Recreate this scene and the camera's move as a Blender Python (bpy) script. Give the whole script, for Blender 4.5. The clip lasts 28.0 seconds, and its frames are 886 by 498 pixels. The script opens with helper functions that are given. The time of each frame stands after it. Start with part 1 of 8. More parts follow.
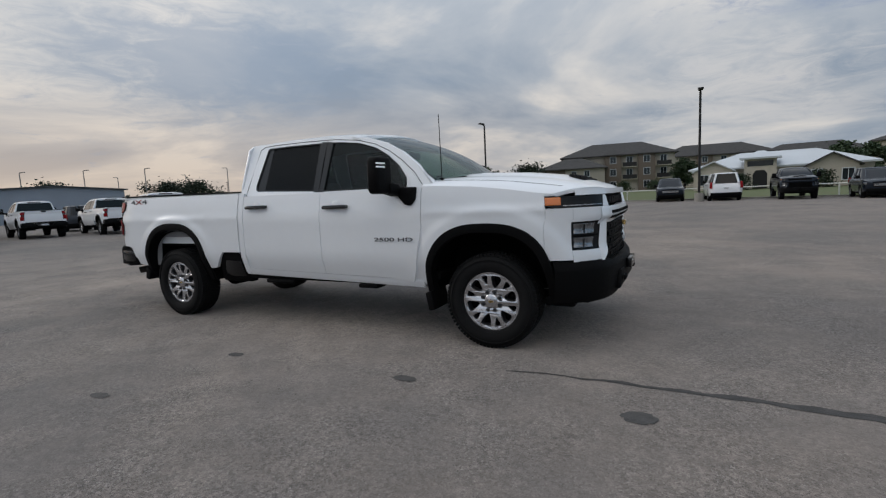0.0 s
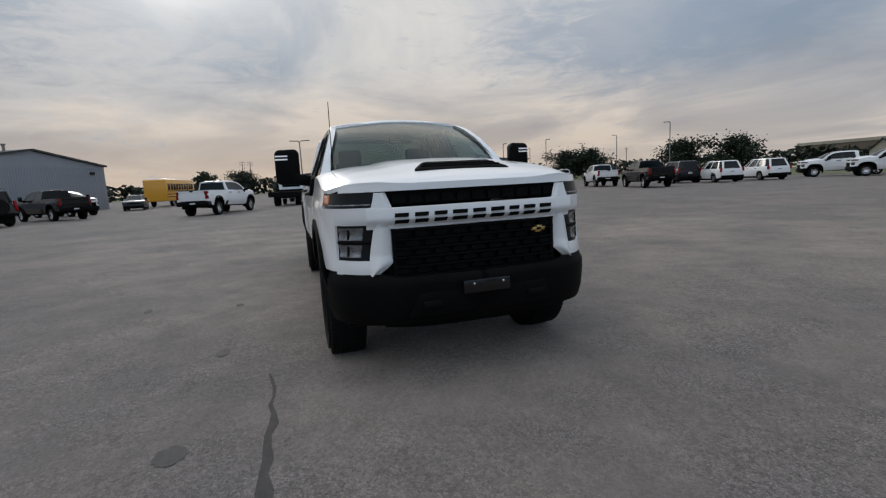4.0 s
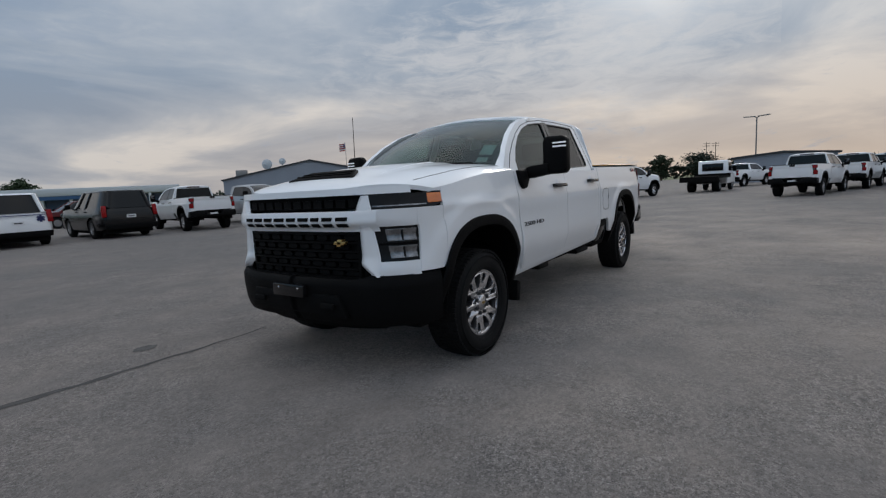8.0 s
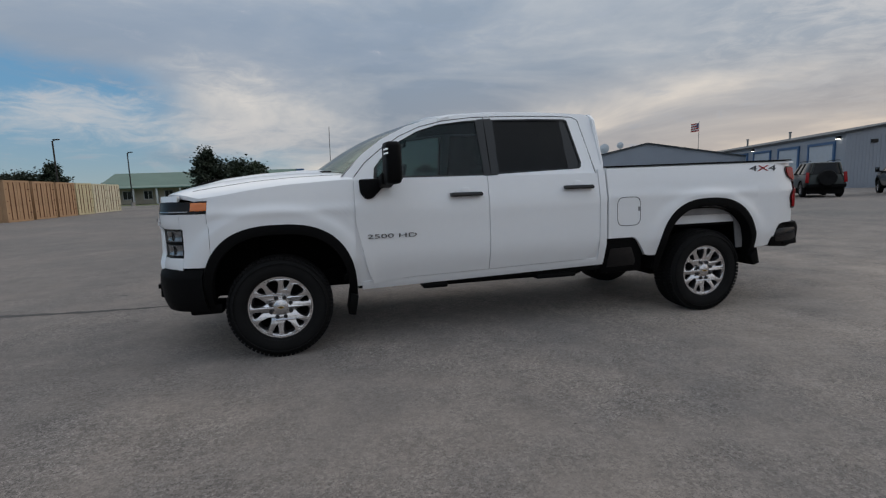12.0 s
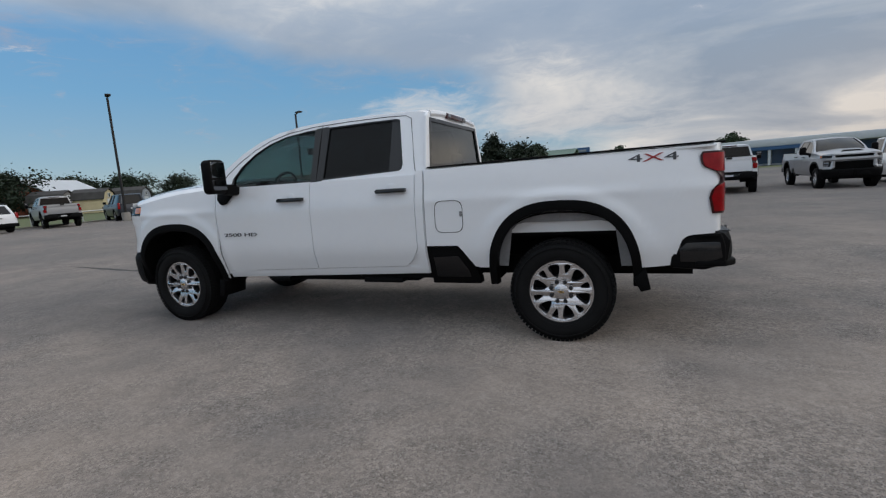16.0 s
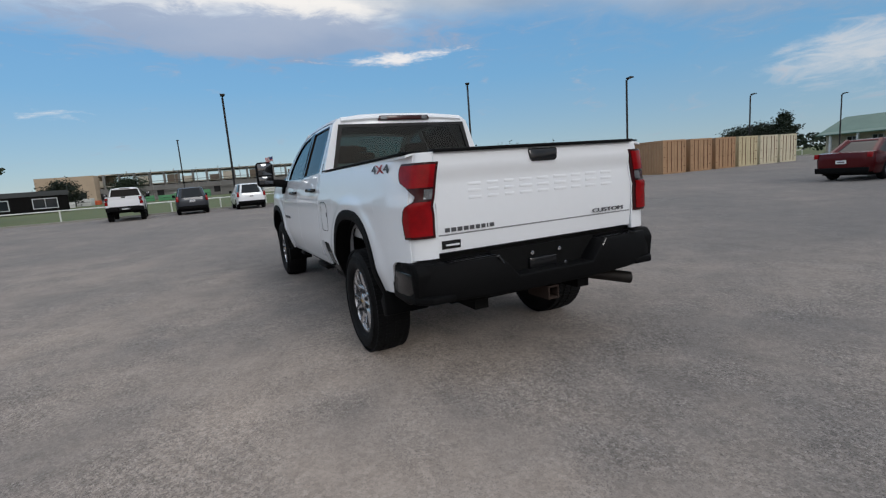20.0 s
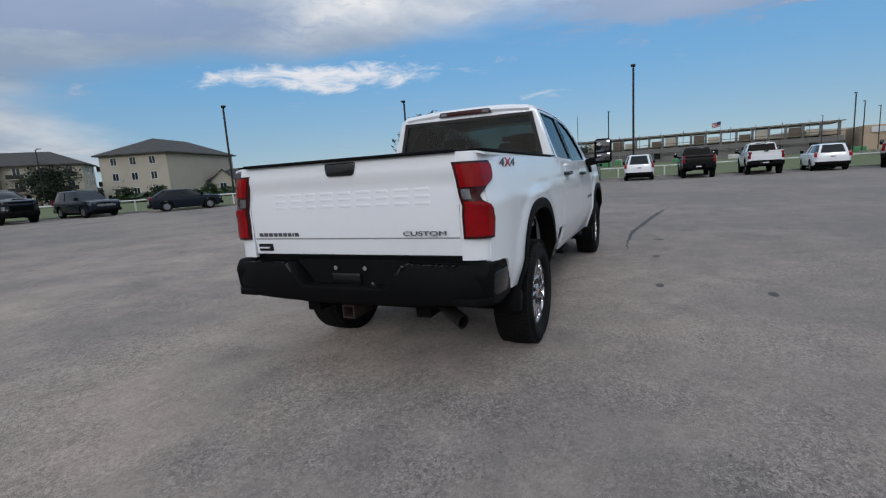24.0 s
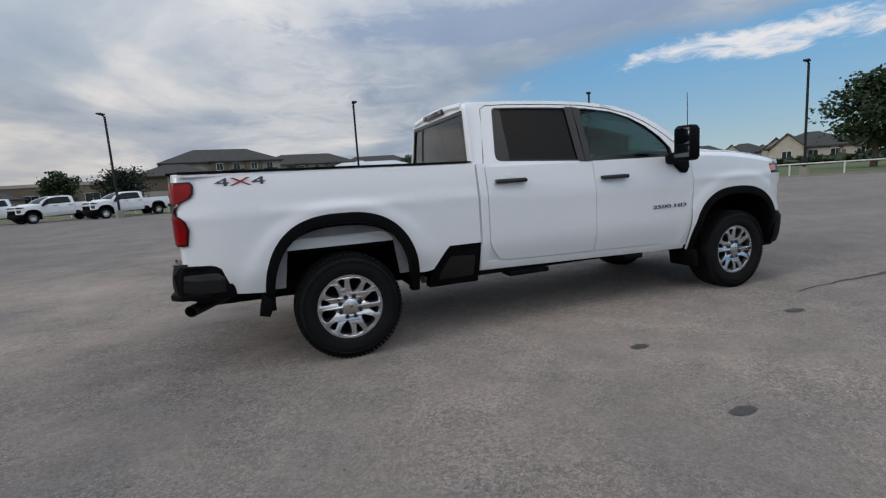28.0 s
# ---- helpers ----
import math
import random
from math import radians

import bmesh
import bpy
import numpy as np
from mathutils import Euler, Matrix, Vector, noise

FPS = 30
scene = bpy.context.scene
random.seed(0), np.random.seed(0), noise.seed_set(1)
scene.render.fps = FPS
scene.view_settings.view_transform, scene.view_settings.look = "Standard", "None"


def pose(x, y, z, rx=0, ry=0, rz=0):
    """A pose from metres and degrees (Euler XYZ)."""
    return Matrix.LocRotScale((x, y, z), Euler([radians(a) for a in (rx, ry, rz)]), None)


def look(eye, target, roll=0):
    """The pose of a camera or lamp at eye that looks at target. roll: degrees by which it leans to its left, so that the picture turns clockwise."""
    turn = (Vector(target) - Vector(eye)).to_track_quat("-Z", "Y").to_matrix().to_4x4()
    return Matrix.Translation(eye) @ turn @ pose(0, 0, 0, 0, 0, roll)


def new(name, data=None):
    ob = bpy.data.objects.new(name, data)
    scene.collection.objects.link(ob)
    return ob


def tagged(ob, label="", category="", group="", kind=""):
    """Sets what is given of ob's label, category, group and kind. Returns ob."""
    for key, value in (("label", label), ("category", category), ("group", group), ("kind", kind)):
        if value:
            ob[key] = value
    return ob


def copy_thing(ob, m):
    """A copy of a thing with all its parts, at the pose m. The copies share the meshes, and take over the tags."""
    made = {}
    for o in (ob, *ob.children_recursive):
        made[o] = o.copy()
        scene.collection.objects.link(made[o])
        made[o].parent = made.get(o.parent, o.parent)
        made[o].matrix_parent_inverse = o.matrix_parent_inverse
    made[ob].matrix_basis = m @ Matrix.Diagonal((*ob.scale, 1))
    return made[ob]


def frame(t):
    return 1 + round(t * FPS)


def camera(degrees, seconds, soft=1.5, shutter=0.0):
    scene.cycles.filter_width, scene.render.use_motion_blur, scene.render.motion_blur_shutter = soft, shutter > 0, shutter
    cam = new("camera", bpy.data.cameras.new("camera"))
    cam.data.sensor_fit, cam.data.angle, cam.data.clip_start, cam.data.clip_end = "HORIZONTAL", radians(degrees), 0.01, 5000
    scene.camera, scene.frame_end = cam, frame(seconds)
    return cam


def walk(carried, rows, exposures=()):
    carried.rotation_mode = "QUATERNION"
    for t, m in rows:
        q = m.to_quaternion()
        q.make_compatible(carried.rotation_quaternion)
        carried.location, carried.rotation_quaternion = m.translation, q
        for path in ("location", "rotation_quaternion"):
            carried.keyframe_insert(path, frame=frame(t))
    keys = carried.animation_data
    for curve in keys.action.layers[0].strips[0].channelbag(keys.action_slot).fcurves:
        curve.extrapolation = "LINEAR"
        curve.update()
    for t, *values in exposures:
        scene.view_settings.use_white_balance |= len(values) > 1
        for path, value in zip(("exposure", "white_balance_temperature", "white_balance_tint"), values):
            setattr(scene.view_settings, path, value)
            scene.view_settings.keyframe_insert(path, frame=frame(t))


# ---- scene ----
from mathutils.geometry import tessellate_polygon

cam = camera(85.7, 28.0, soft=1.25)
PATH = [
    (0, (3.457, -4.653, 1.322), (2.563, -2.878, 1.095), -2.7),
    (0.5, (3.926, -4.351, 1.307), (2.888, -2.657, 1.077), -2.8),
    (1, (4.37, -3.948, 1.313), (3.173, -2.364, 1.074), -2.9),
    (1.5, (4.728, -3.563, 1.298), (3.396, -2.09, 1.055), -3.0),
    (2, (5.081, -3.084, 1.29), (3.601, -1.762, 1.041), -2.9),
    (2.5, (5.347, -2.647, 1.29), (3.748, -1.472, 1.042), -3.0),
    (4.5, (5.955, -0.622, 1.322), (4.009, -0.263, 1.032), -3.0),
    (5, (6.034, -0.131, 1.317), (4.059, 0.011, 1.033), -3.0),
    (5.5, (6.004, 0.358, 1.302), (4.025, 0.274, 1.029), -2.9),
    (6, (5.944, 0.908, 1.283), (3.989, 0.569, 1.033), -2.5),
    (6.5, (5.784, 1.39, 1.267), (3.879, 0.831, 1.023), -2.5),
    (7, (5.601, 1.883, 1.272), (3.775, 1.106, 1.026), -2.4),
    (7.5, (5.392, 2.29, 1.298), (3.651, 1.343, 1.034), -2.8),
    (8, (5.09, 2.75, 1.284), (3.465, 1.612, 1.03), -3.1),
    (8.5, (4.764, 3.154, 1.258), (3.261, 1.856, 1.02), -3.1),
    (9, (4.327, 3.543, 1.26), (2.97, 2.093, 1.02), -2.9),
    (9.5, (3.918, 3.85, 1.256), (2.695, 2.286, 1.016), -2.9),
    (10, (3.46, 4.126, 1.269), (2.391, 2.453, 1.027), -2.6),
    (10.5, (3.016, 4.355, 1.29), (2.095, 2.598, 1.038), -2.4),
    (11, (2.528, 4.542, 1.304), (1.757, 2.715, 1.048), -2.3),
    (11.5, (2.088, 4.725, 1.312), (1.463, 2.842, 1.059), -2.0),
    (13.5, (0.137, 5.095, 1.336), (0.133, 3.113, 1.062), -2.5),
    (14, (-0.399, 5.088, 1.341), (-0.247, 3.114, 1.061), -2.7),
    (14.5, (-0.898, 5.079, 1.333), (-0.612, 3.119, 1.056), -3.1),
    (15, (-1.455, 4.977, 1.331), (-1.023, 3.043, 1.056), -3.4),
    (15.5, (-1.959, 4.868, 1.343), (-1.389, 2.971, 1.065), -3.7),
    (16, (-2.502, 4.697, 1.339), (-1.786, 2.852, 1.054), -3.9),
    (16.5, (-2.96, 4.461, 1.34), (-2.115, 2.671, 1.051), -4.2),
    (17, (-3.476, 4.197, 1.334), (-2.48, 2.485, 1.051), -4.4),
    (17.5, (-3.884, 3.879, 1.35), (-2.744, 2.261, 1.061), -4.9),
    (18, (-4.339, 3.55, 1.346), (-3.043, 2.054, 1.06), -4.9),
    (18.5, (-4.676, 3.189, 1.34), (-3.248, 1.819, 1.051), -4.6),
    (19, (-5.043, 2.787, 1.348), (-3.477, 1.578, 1.054), -4.5),
    (19.5, (-5.344, 2.414, 1.344), (-3.67, 1.361, 1.043), -4.4),
    (20, (-5.612, 1.943, 1.343), (-3.833, 1.082, 1.033), -4.4),
    (20.5, (-5.787, 1.494, 1.336), (-3.932, 0.817, 1.019), -4.5),
    (22.5, (-5.972, -0.367, 1.348), (-4.003, -0.203, 1.035), -4.1),
    (23, (-5.92, -0.83, 1.358), (-3.984, -0.438, 1.044), -3.9),
    (23.5, (-5.83, -1.282, 1.36), (-3.945, -0.693, 1.047), -3.7),
    (24, (-5.62, -1.763, 1.359), (-3.817, -0.958, 1.045), -3.7),
    (24.5, (-5.411, -2.198, 1.359), (-3.698, -1.215, 1.042), -3.6),
    (25, (-5.109, -2.626, 1.356), (-3.515, -1.46, 1.042), -3.8),
    (25.5, (-4.806, -3.01, 1.348), (-3.333, -1.693, 1.034), -3.7),
    (26, (-4.384, -3.403, 1.342), (-3.069, -1.928, 1.035), -3.7),
    (26.5, (-3.988, -3.731, 1.335), (-2.82, -2.134, 1.039), -3.7),
    (27, (-3.493, -4.044, 1.323), (-2.498, -2.333, 1.034), -3.8),
    (27.5, (-3.057, -4.31, 1.32), (-2.214, -2.519, 1.035), -3.8),
    (28, (-2.539, -4.548, 1.322), (-1.867, -2.686, 1.035), -3.7),
]
EXPO = [(0.0, -0.31, 6400, 10), (1.0, -0.37, 6400, 10), (2.5, -0.33, 6450, 10), (5.0, -0.41, 6350, 10), (6.0, -0.35, 6300, 10), (8.0, -0.40, 6250, 10), (11.0, -0.4, 6450, 10), (14.0, -0.23, 6350, 10), (16.0, -0.2, 6350, 10),
        (18.0, -0.22, 6250, 10), (20.0, -0.12, 6250, 10), (23.0, -0.18, 6050, 10), (26.0, -0.2, 5950, 10), (28.0, -0.2, 6200, 10)]
walk(cam, [(t, look(eye, target, roll)) for t, eye, target, roll in PATH], EXPO)

# ---- daylight: veiled low sun over broken cloud, clear sky on the far side ----
SUN_AZ, SUN_EL = radians(190), radians(23.5)


def build_world():
    w = bpy.data.worlds.new("sky")
    scene.world = w
    w.use_nodes = True
    nt = w.node_tree
    nt.nodes.clear()
    N = lambda kind, **kw: node(nt, kind, **kw)
    out = N("ShaderNodeOutputWorld")
    bg = N("ShaderNodeBackground")
    bg.inputs["Strength"].default_value = 1.0
    nt.links.new(bg.outputs[0], out.inputs[0])
    co = N("ShaderNodeTexCoord")
    sep = N("ShaderNodeSeparateXYZ")
    nt.links.new(co.outputs["Generated"], sep.inputs[0])
    sky = N("ShaderNodeTexSky", sky_type="NISHITA", sun_disc=False, sun_elevation=SUN_EL,
            sun_rotation=radians(90) - SUN_AZ, air_density=1.0, dust_density=0.0, ozone_density=2.2)
    skys = N("ShaderNodeVectorMath", operation="SCALE")
    skys.inputs["Scale"].default_value = 0.085
    nt.links.new(sky.outputs[0], skys.inputs[0])
    # deep blue overhead, paler blue low down in the clear part
    grad = N("ShaderNodeValToRGB")
    gr = grad.color_ramp
    gr.elements[0].position, gr.elements[0].color = 0.0, (0.36, 0.50, 0.60, 1)
    gr.elements[1].position, gr.elements[1].color = 0.55, (0.055, 0.20, 0.47, 1)
    e = gr.elements.new(0.18)
    e.color = (0.17, 0.40, 0.64, 1)
    nt.links.new(sep.outputs[2], grad.inputs[0])
    clear = mix_rgb(nt, 0.72, skys.outputs[0], grad.outputs[0])
    # flat cloud layer: direction divided by height, so that clouds pack together towards the horizon
    zc = math_node(nt, "ADD", math_node(nt, "MAXIMUM", sep.outputs[2], 0.0), 0.17)
    px = math_node(nt, "DIVIDE", sep.outputs[0], zc)
    py = math_node(nt, "DIVIDE", sep.outputs[1], zc)
    comb = N("ShaderNodeCombineXYZ")
    nt.links.new(px, comb.inputs[0])
    nt.links.new(py, comb.inputs[1])
    n1 = N("ShaderNodeTexNoise")
    for k, v in (("Scale", 0.62), ("Detail", 7.0), ("Roughness", 0.5), ("Distortion", 0.25)):
        n1.inputs[k].default_value = v
    nt.links.new(comb.outputs[0], n1.inputs["Vector"])
    n2 = N("ShaderNodeTexNoise")
    for k, v in (("Scale", 0.72), ("Detail", 8.0), ("Roughness", 0.54), ("Distortion", 0.5)):
        n2.inputs[k].default_value = v
    nt.links.new(comb.outputs[0], n2.inputs["Vector"])
    # the cover thins out towards +x and a little towards -y
    edge = math_node(nt, "ADD", math_node(nt, "MULTIPLY", sep.outputs[0], -0.95),
                     math_node(nt, "MULTIPLY", sep.outputs[1], 0.16))
    hi = math_node(nt, "ADD", math_node(nt, "MULTIPLY", sep.outputs[2], 1.35),
                   math_node(nt, "MULTIPLY", math_node(nt, "MAXIMUM", math_node(nt, "SUBTRACT", sep.outputs[2], 0.20), 0.0), 3.0))
    cover = math_node(nt, "ADD", math_node(nt, "ADD", n1.outputs[0], edge), hi)
    ramp = N("ShaderNodeMapRange", interpolation_type="SMOOTHSTEP")
    for k, v in (("From Min", 0.16), ("From Max", 0.44)):
        ramp.inputs[k].default_value = v
    nt.links.new(cover, ramp.inputs["Value"])
    # cloud tone: grey-blue bellies, pale and warm gaps
    tone = N("ShaderNodeValToRGB")
    cr = tone.color_ramp
    cr.elements[0].position, cr.elements[0].color = 0.37, (0.29, 0.355, 0.44, 1)
    cr.elements[1].position, cr.elements[1].color = 0.63, (0.80, 0.76, 0.71, 1)
    e = cr.elements.new(0.50)
    e.color = (0.45, 0.49, 0.54, 1)
    nt.links.new(n2.outputs[0], tone.inputs[0])
    # warm veil low over the sunset side, glow round the veiled sun
    low = N("ShaderNodeMapRange")
    for k, v in (("From Min", 0.0), ("From Max", 0.22), ("To Min", 1.0), ("To Max", 0.0)):
        low.inputs[k].default_value = v
    nt.links.new(sep.outputs[2], low.inputs["Value"])
    west = math_node(nt, "MULTIPLY", math_node(nt, "MAXIMUM", math_node(nt, "MULTIPLY", sep.outputs[0], -1.0), 0.0), 0.82)
    warm = mix_rgb(nt, math_node(nt, "MULTIPLY", low.outputs[0], west), tone.outputs[0], (0.86, 0.66, 0.48, 1))
    dot = N("ShaderNodeVectorMath", operation="DOT_PRODUCT")
    nt.links.new(co.outputs["Generated"], dot.inputs[0])
    dot.inputs[1].default_value = (math.cos(SUN_AZ) * math.cos(SUN_EL), math.sin(SUN_AZ) * math.cos(SUN_EL), math.sin(SUN_EL))
    glow = math_node(nt, "POWER", math_node(nt, "MAXIMUM", dot.outputs["Value"], 0.0), 70.0)
    glow2 = math_node(nt, "MULTIPLY", math_node(nt, "POWER", math_node(nt, "MAXIMUM", dot.outputs["Value"], 0.0), 500.0), 0.5)
    gsum = math_node(nt, "ADD", math_node(nt, "MULTIPLY", glow, 0.55), glow2)
    gcol = mix_rgb(nt, gsum, warm, (1.0, 0.9, 0.74, 1), blend="ADD")
    mixed = mix_rgb(nt, ramp.outputs[0], clear, gcol)
    # single clouds: bearing and height in degrees, width and depth, torn by a streaky noise
    deg = 180 / math.pi
    az = math_node(nt, "MULTIPLY", math_node(nt, "ARCTAN2", sep.outputs[1], sep.outputs[0]), deg)
    el = math_node(nt, "MULTIPLY", math_node(nt, "ARCSINE", sep.outputs[2]), deg)
    pol = N("ShaderNodeCombineXYZ")
    nt.links.new(math_node(nt, "DIVIDE", az, 5.0), pol.inputs[0])
    nt.links.new(math_node(nt, "DIVIDE", el, 1.5), pol.inputs[1])
    n3 = N("ShaderNodeTexNoise")
    for k, v in (("Scale", 1.0), ("Detail", 10.0), ("Roughness", 0.66), ("Distortion", 0.6)):
        n3.inputs[k].default_value = v
    nt.links.new(pol.outputs[0], n3.inputs["Vector"])

    def puff(a0, e0, wa, we, tilt=0.0):
        da = math_node(nt, "SUBTRACT", az, a0)
        de = math_node(nt, "SUBTRACT", math_node(nt, "SUBTRACT", el, e0), math_node(nt, "MULTIPLY", da, tilt))
        qa, qe = math_node(nt, "DIVIDE", da, wa), math_node(nt, "DIVIDE", de, we)
        r2 = math_node(nt, "ADD", math_node(nt, "MULTIPLY", qa, qa), math_node(nt, "MULTIPLY", qe, qe))
        return math_node(nt, "POWER", 2.718, math_node(nt, "MULTIPLY", r2, -1.0))

    def lay(under, amount, lo, hi_, colour, most):
        c = N("ShaderNodeMapRange", interpolation_type="SMOOTHSTEP")
        for k, v in (("From Min", lo), ("From Max", hi_), ("To Max", most)):
            c.inputs[k].default_value = v
        nt.links.new(math_node(nt, "ADD", amount, math_node(nt, "MULTIPLY", math_node(nt, "SUBTRACT", n3.outputs[0], 0.5), 2.3)), c.inputs["Value"])
        return mix_rgb(nt, c.outputs[0], under, colour)

    sheet = math_node(nt, "ADD", math_node(nt, "MULTIPLY", puff(140.0, 14.5, 16.0, 5.5), 1.5), math_node(nt, "MULTIPLY", puff(-80.0, 16.0, 36.0, 5.5), 1.3))
    mixed = lay(mixed, sheet, 0.15, 1.3, (0.30, 0.37, 0.47, 1), 0.7)
    bright = math_node(nt, "ADD", puff(84.0, 8.5, 11.0, 6.5), math_node(nt, "ADD", puff(-67.0, 8.0, 7.0, 2.2), puff(-84.0, 6.0, 12.0, 3.0)))
    bright = math_node(nt, "ADD", bright, puff(-158.0, 13.0, 24.0, 7.0))
    mixed = lay(mixed, bright, 0.15, 1.3, (0.74, 0.715, 0.69, 1), 0.7)
    belly = math_node(nt, "ADD", puff(-8.0, 15.6, 20.0, 2.4, 0.03), puff(60.0, 16.5, 22.0, 2.2))
    belly = math_node(nt, "MULTIPLY", belly, 1.5)
    mixed = lay(mixed, belly, 0.20, 1.0, mix_rgb(nt, math_node(nt, "MULTIPLY", n2.outputs[0], 0.8), (0.17, 0.25, 0.40, 1), (0.46, 0.50, 0.58, 1)), 0.9)
    wisp = math_node(nt, "ADD", puff(36.0, 11.2, 15.0, 1.7, -0.02), math_node(nt, "ADD", math_node(nt, "MULTIPLY", puff(-22.0, 13.2, 9.0, 0.9), 0.9), math_node(nt, "MULTIPLY", puff(12.0, 8.0, 6.0, 0.7), 0.6)))
    mixed = lay(mixed, wisp, 0.40, 1.1, (0.88, 0.83, 0.79, 1), 0.9)
    # overcast vault: brighter towards the zenith
    zen = math_node(nt, "ADD", 1.0, math_node(nt, "MULTIPLY", math_node(nt, "POWER", math_node(nt, "MAXIMUM", sep.outputs[2], 0.0), 1.6), ZENITH))
    fin = N("ShaderNodeVectorMath", operation="SCALE")
    nt.links.new(mixed, fin.inputs[0])
    nt.links.new(zen, fin.inputs["Scale"])
    nt.links.new(fin.outputs[0], bg.inputs["Color"])


def node(nt, kind, **kw):
    n = nt.nodes.new(kind)
    for k, v in kw.items():
        setattr(n, k, v)
    return n


def math_node(nt, op, a, b=None):
    n = nt.nodes.new("ShaderNodeMath")
    n.operation = op
    for i, v in enumerate((a, b)):
        if v is None:
            continue
        if isinstance(v, (int, float)):
            n.inputs[i].default_value = v
        else:
            nt.links.new(v, n.inputs[i])
    return n.outputs[0]


def mix_rgb(nt, fac, a, b, blend="MIX"):
    n = nt.nodes.new("ShaderNodeMix")
    n.data_type, n.blend_type = "RGBA", blend
    for s, v in ((n.inputs[0], fac), (n.inputs[6], a), (n.inputs[7], b)):
        if isinstance(v, (int, float, tuple)):
            s.default_value = v
        else:
            nt.links.new(v, s)
    return n.outputs[2]


ZENITH = 1.6
build_world()
sun = new("sun", bpy.data.lights.new("sun", "SUN"))
sun.data.energy, sun.data.angle, sun.data.color = 0.75, radians(14), (1.0, 0.94, 0.87)
sun.matrix_basis = look((math.cos(SUN_AZ) * math.cos(SUN_EL) * 60, math.sin(SUN_AZ) * math.cos(SUN_EL) * 60, math.sin(SUN_EL) * 60), (0, 0, 0))


# ---- materials ----
def mat(name, color, rough=0.5, metal=0.0, vary=0.0, scale=3.0, bump=0.0, bscale=40.0, coat=0.0, second=None, emit=0.0, spec=0.5, obj_vary=0.0):
    """Principled surface with two scales of colour variation and a fine relief."""
    m = bpy.data.materials.new(name)
    m.use_nodes = True
    nt = m.node_tree
    p = nt.nodes["Principled BSDF"]
    p.inputs["Roughness"].default_value = rough
    p.inputs["Metallic"].default_value = metal
    p.inputs["Coat Weight"].default_value = coat
    p.inputs["Coat Roughness"].default_value = 0.05
    p.inputs["Specular IOR Level"].default_value = spec
    col = (*color, 1)
    co = node(nt, "ShaderNodeTexCoord")
    src = None
    if vary:
        a = node(nt, "ShaderNodeTexNoise")
        a.inputs["Scale"].default_value, a.inputs["Detail"].default_value = scale, 6
        nt.links.new(co.outputs["Object"], a.inputs["Vector"])
        b = node(nt, "ShaderNodeTexNoise")
        b.inputs["Scale"].default_value, b.inputs["Detail"].default_value = scale * 14, 4
        nt.links.new(co.outputs["Object"], b.inputs["Vector"])
        f = math_node(nt, "ADD", math_node(nt, "MULTIPLY", a.outputs[0], 0.65), math_node(nt, "MULTIPLY", b.outputs[0], 0.35))
        r = node(nt, "ShaderNodeMapRange")
        r.inputs["From Min"].default_value, r.inputs["From Max"].default_value = 0.3, 0.7
        nt.links.new(f, r.inputs["Value"])
        dark = (*(second or [c * (1 - vary) for c in color]), 1)
        src = mix_rgb(nt, r.outputs[0], dark, col)
        rr = node(nt, "ShaderNodeMapRange")
        rr.inputs["To Min"].default_value, rr.inputs["To Max"].default_value = min(1, rough * 1.15), rough * 0.88
        nt.links.new(f, rr.inputs["Value"])
        nt.links.new(rr.outputs[0], p.inputs["Roughness"])
    if obj_vary:
        inf = node(nt, "ShaderNodeObjectInfo")
        hsv = node(nt, "ShaderNodeHueSaturation")
        v = node(nt, "ShaderNodeMapRange")
        v.inputs["To Min"].default_value, v.inputs["To Max"].default_value = 1 - obj_vary, 1 + obj_vary
        nt.links.new(inf.outputs["Random"], v.inputs["Value"])
        nt.links.new(v.outputs[0], hsv.inputs["Value"])
        if src is None:
            hsv.inputs["Color"].default_value = col
        else:
            nt.links.new(src, hsv.inputs["Color"])
        src = hsv.outputs[0]
    if src is None:
        p.inputs["Base Color"].default_value = col
    else:
        nt.links.new(src, p.inputs["Base Color"])
    if bump:
        n = node(nt, "ShaderNodeTexNoise")
        n.inputs["Scale"].default_value, n.inputs["Detail"].default_value = bscale, 5
        nt.links.new(co.outputs["Object"], n.inputs["Vector"])
        bm = node(nt, "ShaderNodeBump")
        bm.inputs["Strength"].default_value, bm.inputs["Distance"].default_value = bump, 0.01
        nt.links.new(n.outputs[0], bm.inputs["Height"])
        nt.links.new(bm.outputs[0], p.inputs["Normal"])
    if emit:
        p.inputs["Emission Color"].default_value, p.inputs["Emission Strength"].default_value = col, emit
    return m


